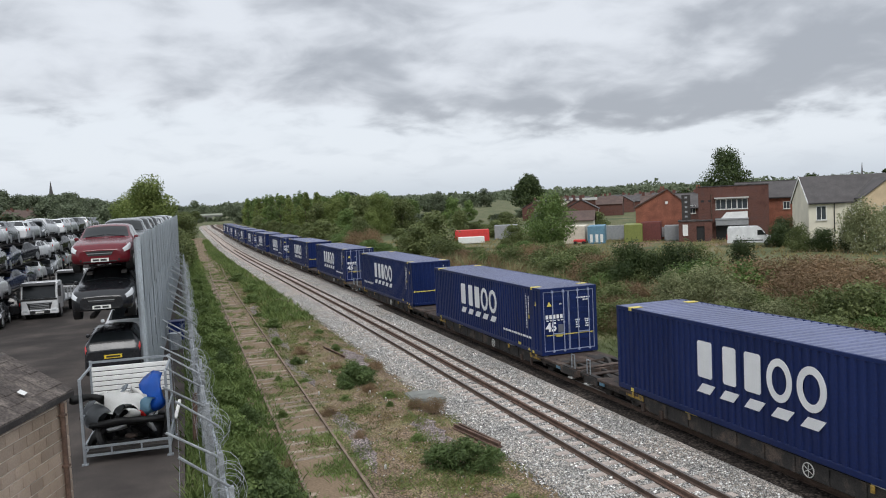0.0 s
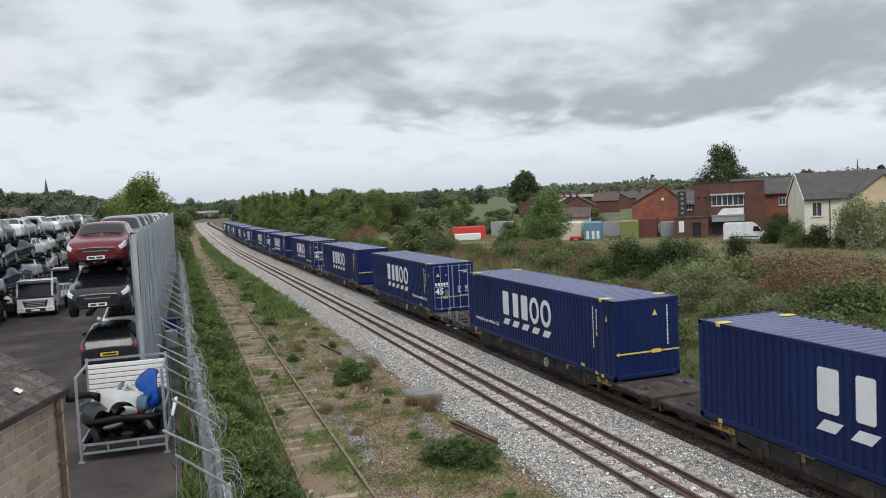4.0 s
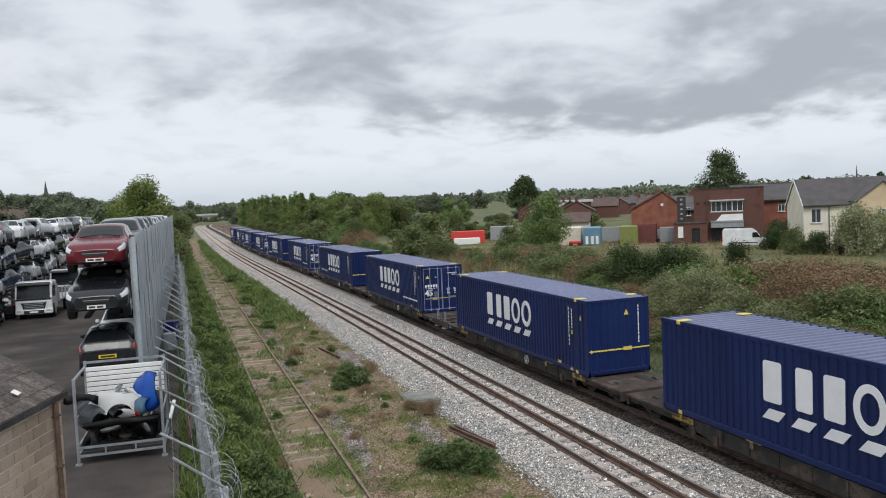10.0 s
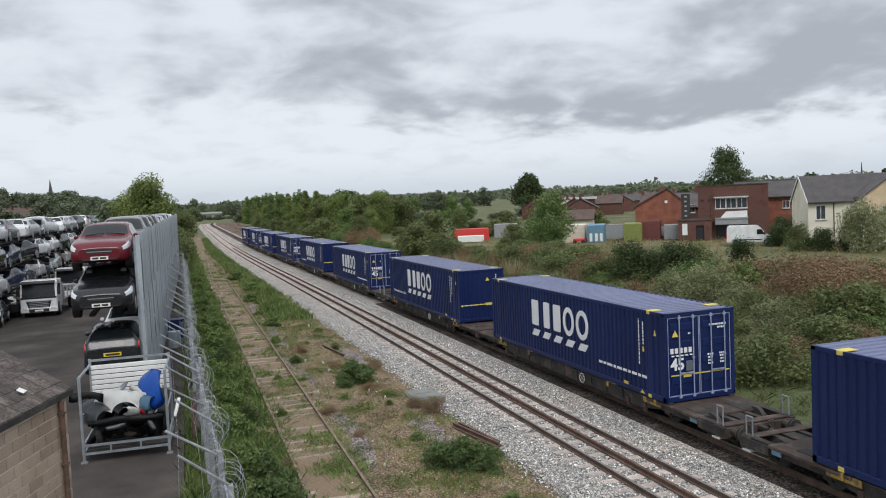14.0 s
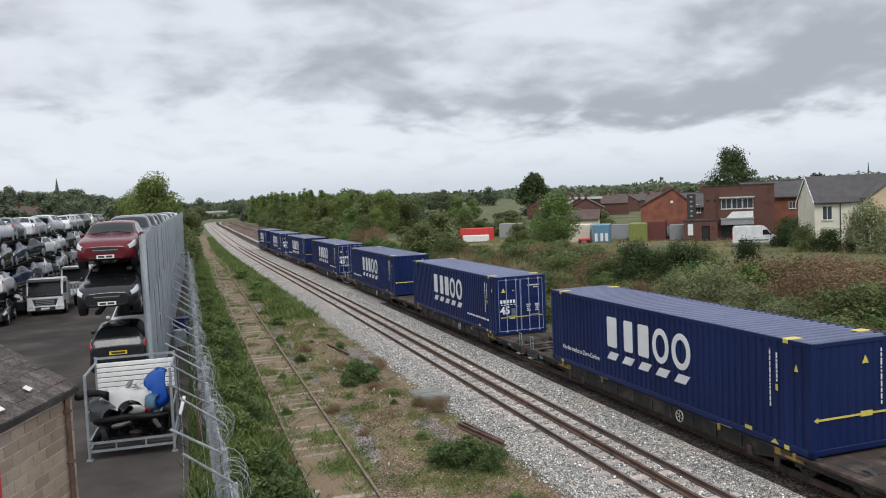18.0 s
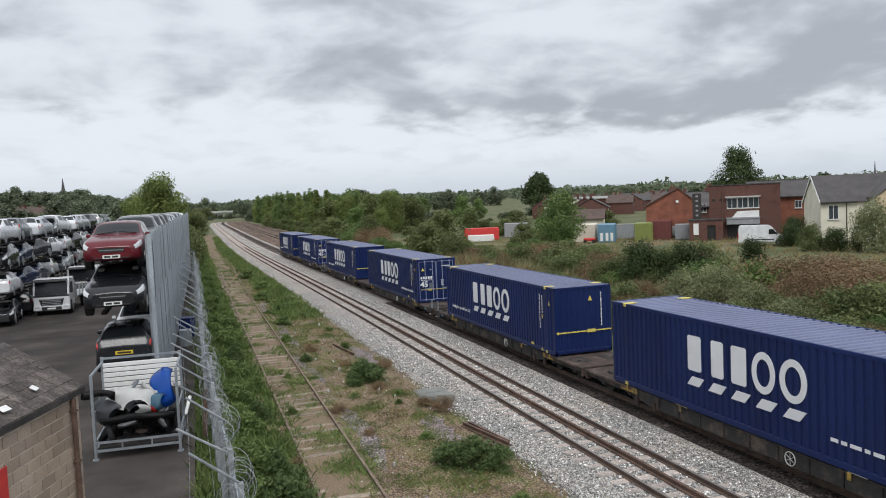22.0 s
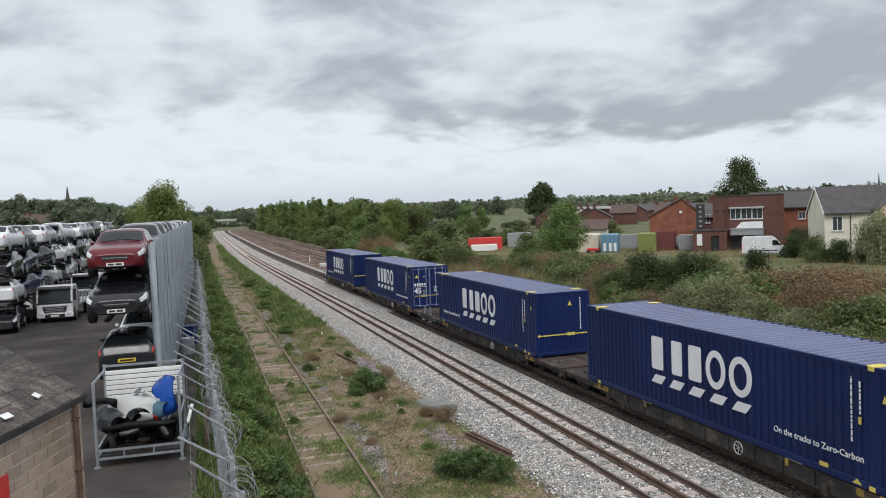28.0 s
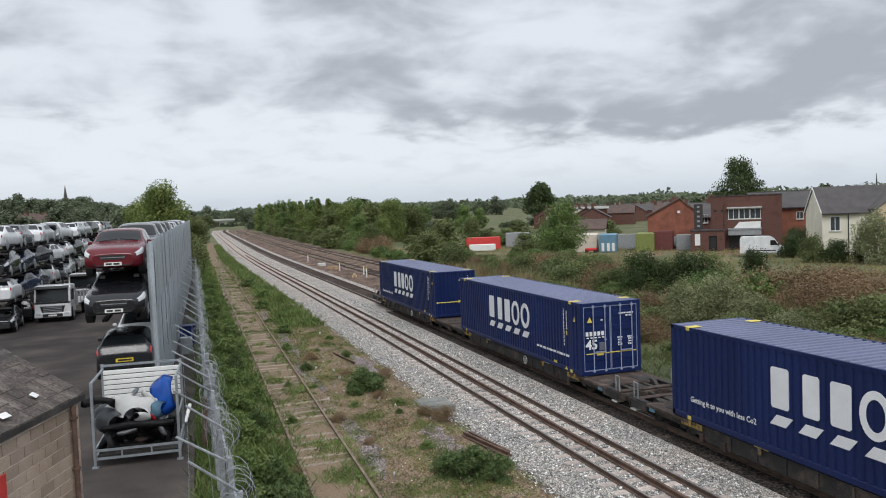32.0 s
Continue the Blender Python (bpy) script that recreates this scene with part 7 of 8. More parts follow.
    # wooded skyline
    for i in range(190):
        a = radians(rg.uniform(-15, 55))
        d = rg.uniform(330, 900)
        x, y = d * math.sin(a), d * math.cos(a)
        if 0 < x < 75 and y < 640:
            continue
        if math.degrees(a) > 27 and d < 520:
            continue
        tall = 1.0 if a > 0.03 else 1.12
        if a > radians(22):
            if rg.random() < 0.5:
                continue
            tall = 0.6
        plant(rg.choice(("far_clump", "far_clump", "far_clump_b")), x, y, rg.uniform(0.7, 1.1) * tall * (0.8 + d / 2200), rg.uniform(0, 360), group="distant trees", wide=rg.uniform(1.0, 1.5))
    blobs = []
    for i in range(420):
        a = radians(rg.uniform(-17, 57))
        d = rg.uniform(900, 2400)
        x, y = d * math.sin(a), d * math.cos(a)
        s = rg.uniform(9, 17)
        blobs.append((x, y, land(x, y) + 3, s * 1.9, s * 1.9, s * rg.uniform(0.55, 0.85)))
    wood = part("far_woods", foliage("far_woods", blobs, 60000, 3.2, M["leaf_hazed"], 90), None, None)
    tagged(wood, "woods on the far hills, haze painted into the leaves", "woodland", kind="stuff")


build_trees()


# ---------- ground cover ----------
def cover():
    rg = rnd(101)

    def scatter(n, x0, x1, y0, y1, z, dens=None, bias=1.6):
        out = []
        while len(out) < n:
            y = y0 + (y1 - y0) * rg.random() ** bias
            x = rg.uniform(x0, x1)
            if dens and rg.random() > dens(x, y):
                continue
            out.append((x + (wave(y) if x > 6 else 0), y, z(x, y), rg.uniform(0.6, 1.25)))
        return out

    def nz(x, y, s, k=0):
        return noise.noise(Vector((x * s, y * s, k)))

    def gz(x, y):
        return 0.07 if x < 7.2 else 0.03 - (x - 7.2) * 0.22
    spots = scatter(6800, 0.72, 2.56, 9, 130, lambda x, y: 0.09 + max(0, 1.6 - x) * 0.25, lambda x, y: 0.75 + 0.5 * nz(x, y, 0.5))
    tagged(part("fence_weeds", blades("fence_weeds", spots, 0.22, 0.020, M["weeds"], 1, 6, 0.6), None, None), "lush green weeds along the fence", "weeds", kind="stuff")
    spots = scatter(1500, -0.25, 0.6, 9, 60, lambda x, y: 0.45, lambda x, y: 0.6 + 0.7 * nz(x, y, 0.6, 2))
    tagged(part("yard_edge_weeds", blades("yard_edge_weeds", spots, 0.30, 0.02, M["weeds"], 7, 6, 0.5), None, None), "weeds between the fence and the yard", "weeds", kind="stuff")
    spots = scatter(7000, 4.4, 8.6, 9, 150, gz, lambda x, y: 0.05 + 2.6 * max(0, nz(x, y, 0.55, 3)) + (0.3 if y > 45 else 0))
    tagged(part("lineside_grass", blades("lineside_grass", spots, 0.10, 0.009, M["grass"], 2, 10, 0.9), None, None), "patchy green grass between siding and ballast", "grass", kind="stuff")
    spots = scatter(4600, 4.4, 8.4, 9, 110, gz, lambda x, y: 0.3 + 1.2 * max(0, nz(x, y, 0.4, 8)))
    tagged(part("dry_grass", blades("dry_grass", spots, 0.08, 0.008, M["dry_grass"], 3, 8, 1.0), None, None), "dry straw-coloured grass on bare soil", "grass", kind="stuff")
    spots = scatter(1500, 2.4, 4.5, 9, 120, lambda x, y: 0.07, lambda x, y: 0.04 + 2.2 * max(0, nz(x, y, 0.6, 12)))
    tagged(part("siding_weeds", blades("siding_weeds", spots, 0.13, 0.011, M["weeds"], 4, 10, 0.8), None, None), "weeds growing through the old siding", "weeds", kind="stuff")
    spots = scatter(6500, 29, 105, 14, 150, lambda x, y: land(x, y) - 0.02, lambda x, y: 0.6 + 0.8 * nz(x, y, 0.12, 5), 1.0)
    tagged(part("field_grass", blades("field_grass", spots, 0.40, 0.018, M["dry_grass"], 5, 7, 0.6), None, None), "long rough grass of the waste ground", "grass", kind="stuff")
    spots = scatter(4200, 0.6, 8.0, 50, 210, lambda x, y: 0.05, lambda x, y: 0 if 2.2 + 0.01 * (y - 50) < x < 5.2 + 0.01 * (y - 50) else 0.7 + 0.6 * nz(x, y, 0.3, 21), 1.2)
    tagged(part("far_verge_grass", blades("far_verge_grass", spots, 0.34, 0.03, M["weeds"], 9, 5, 0.6), None, None), "green verge between fence and running line", "grass", kind="stuff")
    spots = scatter(2600, 30, 47, 14, 95, lambda x, y: land(x, y), lambda x, y: 0.4 + 1.2 * max(0, nz(x, y, 0.15, 31)), 1.0)
    tagged(part("dead_stems", blades("dead_stems", spots, 0.95, 0.016, M["leaf_brown"], 11, 9, 0.4), None, None), "tall russet dead stems among the scrub", "weeds", kind="stuff")
    spots = scatter(2000, 30, 47, 14, 95, lambda x, y: land(x, y), lambda x, y: 0.4 + 1.2 * max(0, nz(x, y, 0.15, 41)), 1.0)
    tagged(part("tall_grass", blades("tall_grass", spots, 1.05, 0.016, M["leaf_sage"], 12, 9, 0.4), None, None), "tall grey-green stems among the scrub", "weeds", kind="stuff")
    spots = scatter(4500, 18.4, 31, 12, 78, lambda x, y: -0.40, lambda x, y: 0.55 + 0.8 * nz(x, y, 0.25, 51), 1.0)
    tagged(part("overgrown_siding", blades("overgrown_siding", spots, 0.28, 0.010, M["leaf_olive"], 13, 9, 0.8), None, None), "dry grass over the buried far sidings", "grass", kind="stuff")
    for i in range(38):
        plant(rg.choice(("scrub_brown", "scrub_olive", "scrub_olive", "scrub_brown")), rg.uniform(20.5, 30), rg.uniform(14, 66), rg.uniform(0.34, 0.62), rg.uniform(0, 360), group="lineside scrub", wide=rg.uniform(1.2, 1.7))
    # low creeping plants in mats over the soil
    mats = []
    for i in range(150):
        y = 12 + 50 * rg.random() ** 1.4
        x = rg.choice((rg.uniform(4.4, 5.6), rg.uniform(5.0, 8.0), rg.uniform(5.0, 8.0), rg.uniform(2.7, 4.2)))
        s = rg.uniform(0.15, 0.62)
        mats.append((x, y, gz(x, y) + 0.02, s, s * rg.uniform(1.0, 1.8), rg.uniform(0.05, 0.14)))
    tagged(part("creeping_weeds", foliage("creeping_weeds", mats, 30000, 0.034, M["mat_leaves"], 70, flat=1.2, shell=0.1), None, None), "low green mats of creeping weeds on the soil", "weeds", kind="stuff")
    # leafy clumps: bramble and nettle
    make_tree("nettle", "weed_clump", "dense clump of green nettles and bramble by the track", 40, 0.8, 0.75, 30, 2900, 0.051, "weeds", 0.0, category="weeds", shell=0.3, trunk=False)
    make_tree("bramble", "bramble_bush", "dark green bramble bush on the lineside soil", 47, 0.86, 0.82, 19, 3600, 0.047, "bramble", 0.0, category="bush", shell=0.15, trunk=False, narrow=0.6, point=0.35)
    for x, y, s, w in ((6.95, 19.4, 1.0, 1.25), (6.3, 19.7, 0.8, 1.2), (7.5, 19.0, 0.75, 1.0), (6.35, 30.6, 1.1, 1.25), (5.8, 30.2, 0.7, 1.1), (6.9, 31.2, 0.75, 1.1), (1.55, 17.2, 1.5, 0.9), (1.75, 19.3, 1.45, 0.8), (1.4, 14.6, 1.2, 0.9), (1.8, 26.5, 0.9, 0.9), (1.6, 36.5, 1.2, 0.9), (4.8, 35.8, 0.5, 1.0)):
        plant("bramble", x, y, s, x * 77 + y * 31, z=0.03, group="bramble bushes", wide=w)
    for x, y, s, w in ((4.75, 36, 0.45, 1.0),
                       (1.2, 14.5, 1.1, 0.9), (1.25, 17.5, 1.35, 0.9), (1.35, 19.5, 1.4, 0.85), (1.4, 25, 0.95, 1.0), (1.3, 29, 1.0, 1.0), (1.5, 34, 0.9, 1.0), (1.3, 41, 1.2, 1.0), (1.5, 48, 1.1, 1.1), (1.4, 57, 1.3, 1.1), (1.3, 12.3, 1.0, 0.9),
                       (4.6, 42, 0.5, 1.2), (5.2, 48, 0.7, 1.3), (5.7, 54, 0.7, 1.3), (5.2, 62, 0.8, 1.4), (6.0, 70, 0.9, 1.4), (5.6, 82, 1.0, 1.5), (3.0, 27.0, 0.35, 1.0), (3.6, 33, 0.3, 1.0)):
        plant("nettle", x, y, s, x * 77 + y * 31, z=0.03, group="weed clumps", wide=w)
    for x, y, s in ((4.55, 26.6, 0.16), (4.9, 23.5, 0.13), (8.05, 25.6, 0.20), (7.6, 26.3, 0.15), (6.6, 29.2, 0.16), (5.3, 38.5, 0.2), (7.9, 33.4, 0.17), (2.45, 21.5, 0.14), (6.2, 34.0, 0.15)):
        plant("scrub_brown", x, y, s, x * 91, z=0.0, group="withered dock tufts", wide=1.2, label="withered russet dock tuft on the soil")
    for i in range(80):
        y = 11 + 75 * rg.random() ** 1.5
        plant("nettle", rg.uniform(0.9, 2.2), y, rg.uniform(0.35, 0.95), rg.uniform(0, 360), z=0.06, group="weed clumps", wide=rg.uniform(0.8, 1.3))
    for i in range(22):
        y = 14 + 80 * rg.random() ** 1.5
        plant("nettle", rg.uniform(4.6, 7.6), y, rg.uniform(0.2, 0.4), rg.uniform(0, 360), z=0.03, group="weed clumps", wide=rg.uniform(1.0, 1.8))


cover()

# ---------- buildings beyond the waste ground ----------
def window_unit(parent, m, w, h, glass="house_glass", bars=1):
    """A window set in a wall whose face is y = 0 (looking to -y), its sill at z = 0."""
    f = part("window", boxes((-w / 2, w / 2, -0.03, 0.05, 0, 0.06), (-w / 2, w / 2, -0.03, 0.05, h - 0.06, h), (-w / 2, -w / 2 + 0.06, -0.03, 0.05, 0, h), (w / 2 - 0.06, w / 2, -0.03, 0.05, 0, h)), M["white_paint"], parent, "white window", m)
    n = bars + 1
    for i in range(n):
        a = -w / 2 + 0.05 + i * (w - 0.1) / n
        part("pane", boxes((a, a + (w - 0.1) / n - 0.04, -0.006, 0.02, 0.05, h - 0.05)), M[glass], f)
        if i:
            part("mullion", boxes((a - 0.05, a + 0.01, -0.028, 0.04, 0.05, h - 0.05)), M["white_paint"], f)
    part("sill", boxes((-w / 2 - 0.1, w / 2 + 0.1, -0.12, 0.03, -0.09, -0.004)), M["pale_steel"], f)
    return f


def gable_house(name, label, m, w, d, eaves, ridge, wall, roof, windows=(), chimneys=(), group="", far=False):
    """Front wall at y = 0 facing -y; the ridge runs along x."""
    h = thing(name, label, "house", m, group)
    part("wall", boxes((-w / 2, w / 2, 0, 0.25, 0, eaves)), wall, h)
    part("wall", boxes((-w / 2, w / 2, d - 0.25, d, 0, eaves)), wall, h)
    for x in (-w / 2, w / 2 - 0.25):
        part("gable_wall", prism([(0.252, 0), (d - 0.252, 0), (d - 0.252, eaves - 0.04), (d / 2, ridge - 0.12), (0.252, eaves - 0.04)], "x", x + 0.002, x + 0.25), wall, h)
    for s in (0, 1):
        y0 = -0.3 if s == 0 else d + 0.3
        e = eaves - 0.3 * (ridge - eaves) / (d / 2)
        part("roof", prism([(y0, e), (y0, e + 0.14), (d / 2, ridge + 0.14), (d / 2, ridge)], "x", -w / 2 - 0.2, w / 2 + 0.2), roof, h)
        if not far:
            part("gutter", boxes((-w / 2 - 0.2, w / 2 + 0.2, y0 - 0.09, y0 + 0.0, e - 0.04, e + 0.06)) if s == 0 else boxes((-w / 2 - 0.2, w / 2 + 0.2, y0, y0 + 0.09, e - 0.04, e + 0.06)), M["black_trim"], h)
    if not far:
        part("ridge_tiles", boxes((-w / 2 - 0.2, w / 2 + 0.2, d / 2 - 0.12, d / 2 + 0.12, ridge + 0.08, ridge + 0.2)), roof, h)
    for x, z, ww, hh in windows:
        window_unit(h, pose(x, -0.012, z), ww, hh)
    for x in chimneys:
        cpart = part("chimney", boxes((x - 0.45, x + 0.45, d / 2 - 0.3, d / 2 + 0.3, ridge - 0.4, ridge + 1.1)), M["brick"], h)
        for k in () if far else (-0.2, 0.2):
            part("chimney_pot", rods(0.12, ((x + k, d / 2, ridge + 1.1), (x + k, d / 2, ridge + 1.5)), n=10), M["brick_orange"], cpart)
    return h


def facing(x, y, turn, z=None):
    return pose(x, y, land(x, y) if z is None else z, rz=turn)


def build_town():
    T = -37.0
    # flat-roofed brick workshop
    b = thing("brick_workshop", "flat-roofed dark red brick workshop with wide door and canopy", "workshop", facing(74.2, 91.8, -38.9, -0.2))
    w, h = 9.3, 7.65
    part("wall", boxes((-w / 2, -2.35, 0, 0.3, 0, h), bevel=0.01), M["brick"], b)
    part("wall", boxes((1.95, w / 2, 0, 0.3, 0, h), bevel=0.01), M["brick"], b)
    part("wall", boxes((-2.35, 1.95, 0, 0.3, 5.9, h)), M["brick"], b)
    part("wall", boxes((-2.35, 1.95, 0, 0.3, 3.2, 4.4)), M["brick"], b)
    for x in (-w / 2, w / 2 - 0.3):
        part("side_wall", boxes((x, x + 0.3, 0.3, 9, 0, h)), M["brick"], b)
    part("back_wall", boxes((-w / 2, w / 2, 9, 9.3, 0, h)), M["brick"], b)
    part("roof", boxes((-w / 2 + 0.3, w / 2 - 0.3, 0.3, 9, h - 0.5, h - 0.3)), M["felt"], b)
    part("coping", boxes((-w / 2 - 0.08, w / 2 + 0.08, -0.08, 0.38, h, h + 0.14)), M["felt"], b, "dark coping along the parapet")
    for i in range(3):
        window_unit(b, pose(-1.62 + i * 1.42, 0.06, 4.42), 1.38, 1.45, bars=1)
    part("window_hood", boxes((-2.5, 2.1, -0.5, 0.0, 5.92, 6.1)), M["pale_steel"], b, "pale concrete hood over the window")
    part("blank_board", prism([(-2.0, 2.75), (1.9, 2.75), (1.9, 4.05), (-0.9, 4.0)], "y", -0.14, -0.06), M["white_paint"], b, "torn pale sign board without writing")
    part("door_canopy", boxes((-2.4, 2.0, -1.0, 0.0, 2.95, 3.15)), M["grey_paint"], b)
    part("door_hood", boxes((-2.35, 1.95, -0.92, -0.84, 2.2, 2.95)), M["grey_paint"], b)
    part("wide_door", boxes((-2.35, 1.95, 0.1, 0.18, 0, 3.2)), M["black_trim"], b)
    for x in (-4.3, -3.3):
        part("vent", boxes((x, x + 0.45, -0.02, 0.1, 5.5, 5.8)), M["black_trim"], b)
    part("downpipe", rods(0.06, ((-2.9, -0.08, 0), (-2.9, -0.08, 6.6))), M["rust"], b)
    # brick courses that show as faint bands
    for k in range(9):
        part("brick_band", boxes((-w / 2 + 0.02, -2.4, -0.012, 0.01, 0.6 + k * 0.8, 0.66 + k * 0.8)), M["brick"], b)
    # entrance wing with a plain notice
    e = thing("brick_entrance", "low brick entrance wing with dark doorway", "entrance", facing(69.2, 93.6, -37, -0.2))
    part("wall", boxes((-2.3, 0.1, 0, 0.3, 0, 2.9)), M["brick"], e)
    part("wall", boxes((1.2, 2.2, 0, 0.3, 0, 2.9)), M["brick"], e)
    part("lintel", boxes((0.1, 1.2, 0, 0.3, 2.2, 2.9)), M["brick"], e)
    part("doorway", boxes((0.1, 1.2, 0.2, 0.28, 0, 2.2)), M["black_trim"], e)
    part("roof", boxes((-2.4, 2.3, -0.1, 4, 2.9, 3.05)), M["felt"], e)
    part("side_wall", boxes((-2.3, -2.0, 0.3, 4, 0, 2.9)), M["brick"], e)
    n = part("notice_board", boxes((-1.75, -1.05, -0.07, -0.01, 0.9, 2.5)), M["white_paint"], None, m=e.matrix_basis)
    tagged(n, "tall white notice board fixed on the brick entrance", "notice board")
    v = thing("sign_banner", "tall narrow dark sign with pale unreadable marks", "sign", facing(69.0, 95.4, -36, 2.9))
    part("board", boxes((-0.6, 0.6, -0.05, 0.05, 0, 3.6)), M["rack"], v)
    for k in range(5):
        part("mark", boxes((-0.17, 0.17, -0.065, -0.05, 0.38 + k * 0.68, 0.62 + k * 0.68)), M["grey_paint"], v)
    # orange brick gabled house
    o = thing("brick_gable_house", "orange-red brick gable end with brown tiled roof", "house", facing(70.0, 103.5, -34, -0.2))
    w, ev, rd = 7.0, 5.7, 7.6
    part("gable_wall", prism([(-w / 2, 0), (w / 2, 0), (w / 2, ev), (1.2, rd), (-w / 2, ev - 0.6)], "y", 0, 0.3), M["brick_orange"], o)
    for x in (-w / 2, w / 2 - 0.3):
        part("wall", boxes((x, x + 0.3, 0.3, 10, 0, ev - 0.65)), M["brick_orange"], o)
    part("roof", prism([(-w / 2 - 0.3, ev - 0.8), (-w / 2 - 0.3, ev - 0.62), (1.2, rd + 0.16), (1.2, rd)], "y", -0.2, 10), M["brown_tile"], o)
    part("roof", prism([(w / 2 + 0.3, ev - 0.25), (w / 2 + 0.3, ev - 0.05), (1.2, rd + 0.16), (1.2, rd)], "y", -0.2, 10), M["brown_tile"], o)
    part("barge_board", prism([(-w / 2 - 0.3, ev - 0.84), (-w / 2 - 0.3, ev - 0.68), (1.2, rd + 0.12), (1.2, rd - 0.05)], "y", -0.26, -0.2), M["brown_tile"], o)
    part("alarm_box", boxes((0.9, 1.3, -0.15, 0, 5.4, 5.8)), M["white_paint"], o)
    part("lower_panel", boxes((-w / 2 + 0.1, w / 2 - 0.1, -0.06, 0.0, 0.4, 1.9)), M["grey_paint"], o)
    gable_house("brick_terrace", "dark brick terrace with steep brown roofs", facing(80.5, 113, T, -0.2), 7, 9, 4.4, 6.7, M["brick"], M["slate"], ((-2.5, 3.4, 1, 1.4), (2.0, 3.4, 1, 1.4)), (-3, 3))
    # brick flats behind, with slate roof
    gable_house("brick_flats", "red brick flats with grey slate roof and white windows", facing(84.9, 96.6, -41, -0.2), 10, 9, 5.7, 8.0, M["brick_orange"], M["slate"], ((2.2, 3.9, 0.95, 1.1), (4.1, 3.9, 0.95, 1.1)), ())
    # cream rendered house with the long slate roof
    c = thing("cream_house", "cream rendered house with long grey slate roof", "house", facing(72.6, 76.2, -28.6, -0.2))
    # local: gable wall at x = 0 looking to -x, long front along x at y = 0
    L, d, ev, rd = 17.0, 7.4, 5.3, 8.2
    part("gable_wall", prism([(0, 0), (d, 0), (d, ev), (d / 2, rd), (0, ev)], "x", 0, 0.28), M["render"], c)
    part("front_wall", boxes((0.28, L, 0, 0.28, 0, ev)), M["render"], c)
    part("back_wall", boxes((0.28, L, d - 0.28, d, 0, ev)), M["render"], c)
    part("end_wall", prism([(0.28, 0), (d - 0.28, 0), (d - 0.28, ev - 0.1), (d / 2, rd - 0.1), (0.28, ev - 0.1)], "x", L - 0.28, L), M["render"], c)
    for y0, s in ((-0.35, 1), (d + 0.35, -1)):
        part("roof", prism([(y0, ev - 0.34), (y0, ev - 0.18), (d / 2, rd + 0.16), (d / 2, rd)], "x", -0.12, L + 0.2), M["slate"], c)
    part("barge_board", prism([(-0.35, ev - 0.36), (-0.35, ev - 0.12), (d / 2, rd + 0.2), (d / 2, rd - 0.05)], "x", -0.18, -0.125), M["white_paint"], c)
    part("barge_board", prism([(d + 0.35, ev - 0.36), (d + 0.35, ev - 0.12), (d / 2, rd + 0.2), (d / 2, rd - 0.05)], "x", -0.18, -0.125), M["white_paint"], c)
    part("gutter", boxes((-0.1, 4.0, -0.46, -0.35, ev - 0.36, ev - 0.24)), M["black_trim"], c)
    window_unit(c, pose(1.45, -0.012, 3.0), 1.15, 1.7, bars=1)
    part("downpipe", rods(0.05, ((2.9, -0.08, 0), (2.9, -0.08, ev - 0.3))), M["black_trim"], c)
    # its forward wing with a buff gable
    part("wing_gable", prism([(5.4, 0), (11.0, 0), (11.0, 5.5), (8.2, 7.6), (5.4, 5.5)], "y", -2.2, -1.9), M["buff"], c, "buff brick gable of the front wing")
    for x in (5.4, 10.7):
        part("wing_wall", boxes((x, x + 0.3, -1.9, 0, 0, 5.4)), M["render"], c)
    for x0 in (5.15, 11.25):
        part("wing_roof", prism([(x0, 5.36), (x0, 5.5), (8.2, 7.8), (8.2, 7.66)], "y", -2.4, d / 2), M["slate"], c)
    window_unit(c, pose(8.2, -2.212, 3.2), 1.3, 1.3, bars=2)
    gable_house("rear_house", "house with brown slate roof behind the cream house", facing(92, 80, -35, -0.2), 14, 8, 4.8, 7.4, M["brick"], M["slate"], ((0, 3, 1.2, 1.3),), ())
    # yard boxes and sheds
    def steel_box(name, label, m, w, d, h, mat, ribs=10):
        s = thing(name, label, "container", m, group="boxes in the far yard")
        part("body", boxes((-w / 2, w / 2, 0, d, 0.1, h), bevel=0.03), mat, s)
        for i in range(ribs):
            x = -w / 2 + 0.12 + i * (w - 0.24) / (ribs - 1)
            part("rib", boxes((x - 0.05, x + 0.05, -0.03, 0.0, 0.25, h - 0.15)), mat, s)
        part("skid", boxes((-w / 2, w / 2, 0.05, 0.25, 0, 0.1)), M["black_trim"], s)
        part("skid", boxes((-w / 2, w / 2, d - 0.25, d - 0.05, 0, 0.1)), M["black_trim"], s)
        return s
    steel_box("site_cabin", "cream steel site cabin on the far yard", facing(57.2, 107.0, -33, -0.25), 3.3, 6, 2.7, M["cream_steel"], 7)
    t = steel_box("storage_container", "pale blue storage container with white streaks", facing(58.9, 103.4, -33, -0.25), 2.5, 6, 2.7, M["teal_steel"], 6)
    for x in (-0.7, 0.1, 0.8):
        part("pale_panel", boxes((x - 0.2, x + 0.2, -0.045, -0.031, 0.3, 1.5)), M["white_paint"], t)
    steel_box("storage_container", "lime green storage container on the far yard", facing(63.6, 100.8, -35, -0.25), 2.6, 6, 2.7, M["green_steel"], 6)
    steel_box("storage_container", "maroon storage container on the far yard", facing(66.9, 101.2, -37, -0.25), 2.8, 6, 2.9, M["maroon_steel"], 6)
    steel_box("steel_gate_shed", "grey corrugated shed beside the containers", facing(69.3, 99.0, -37, -0.25), 2.6, 3, 2.3, M["grey_paint"], 8)
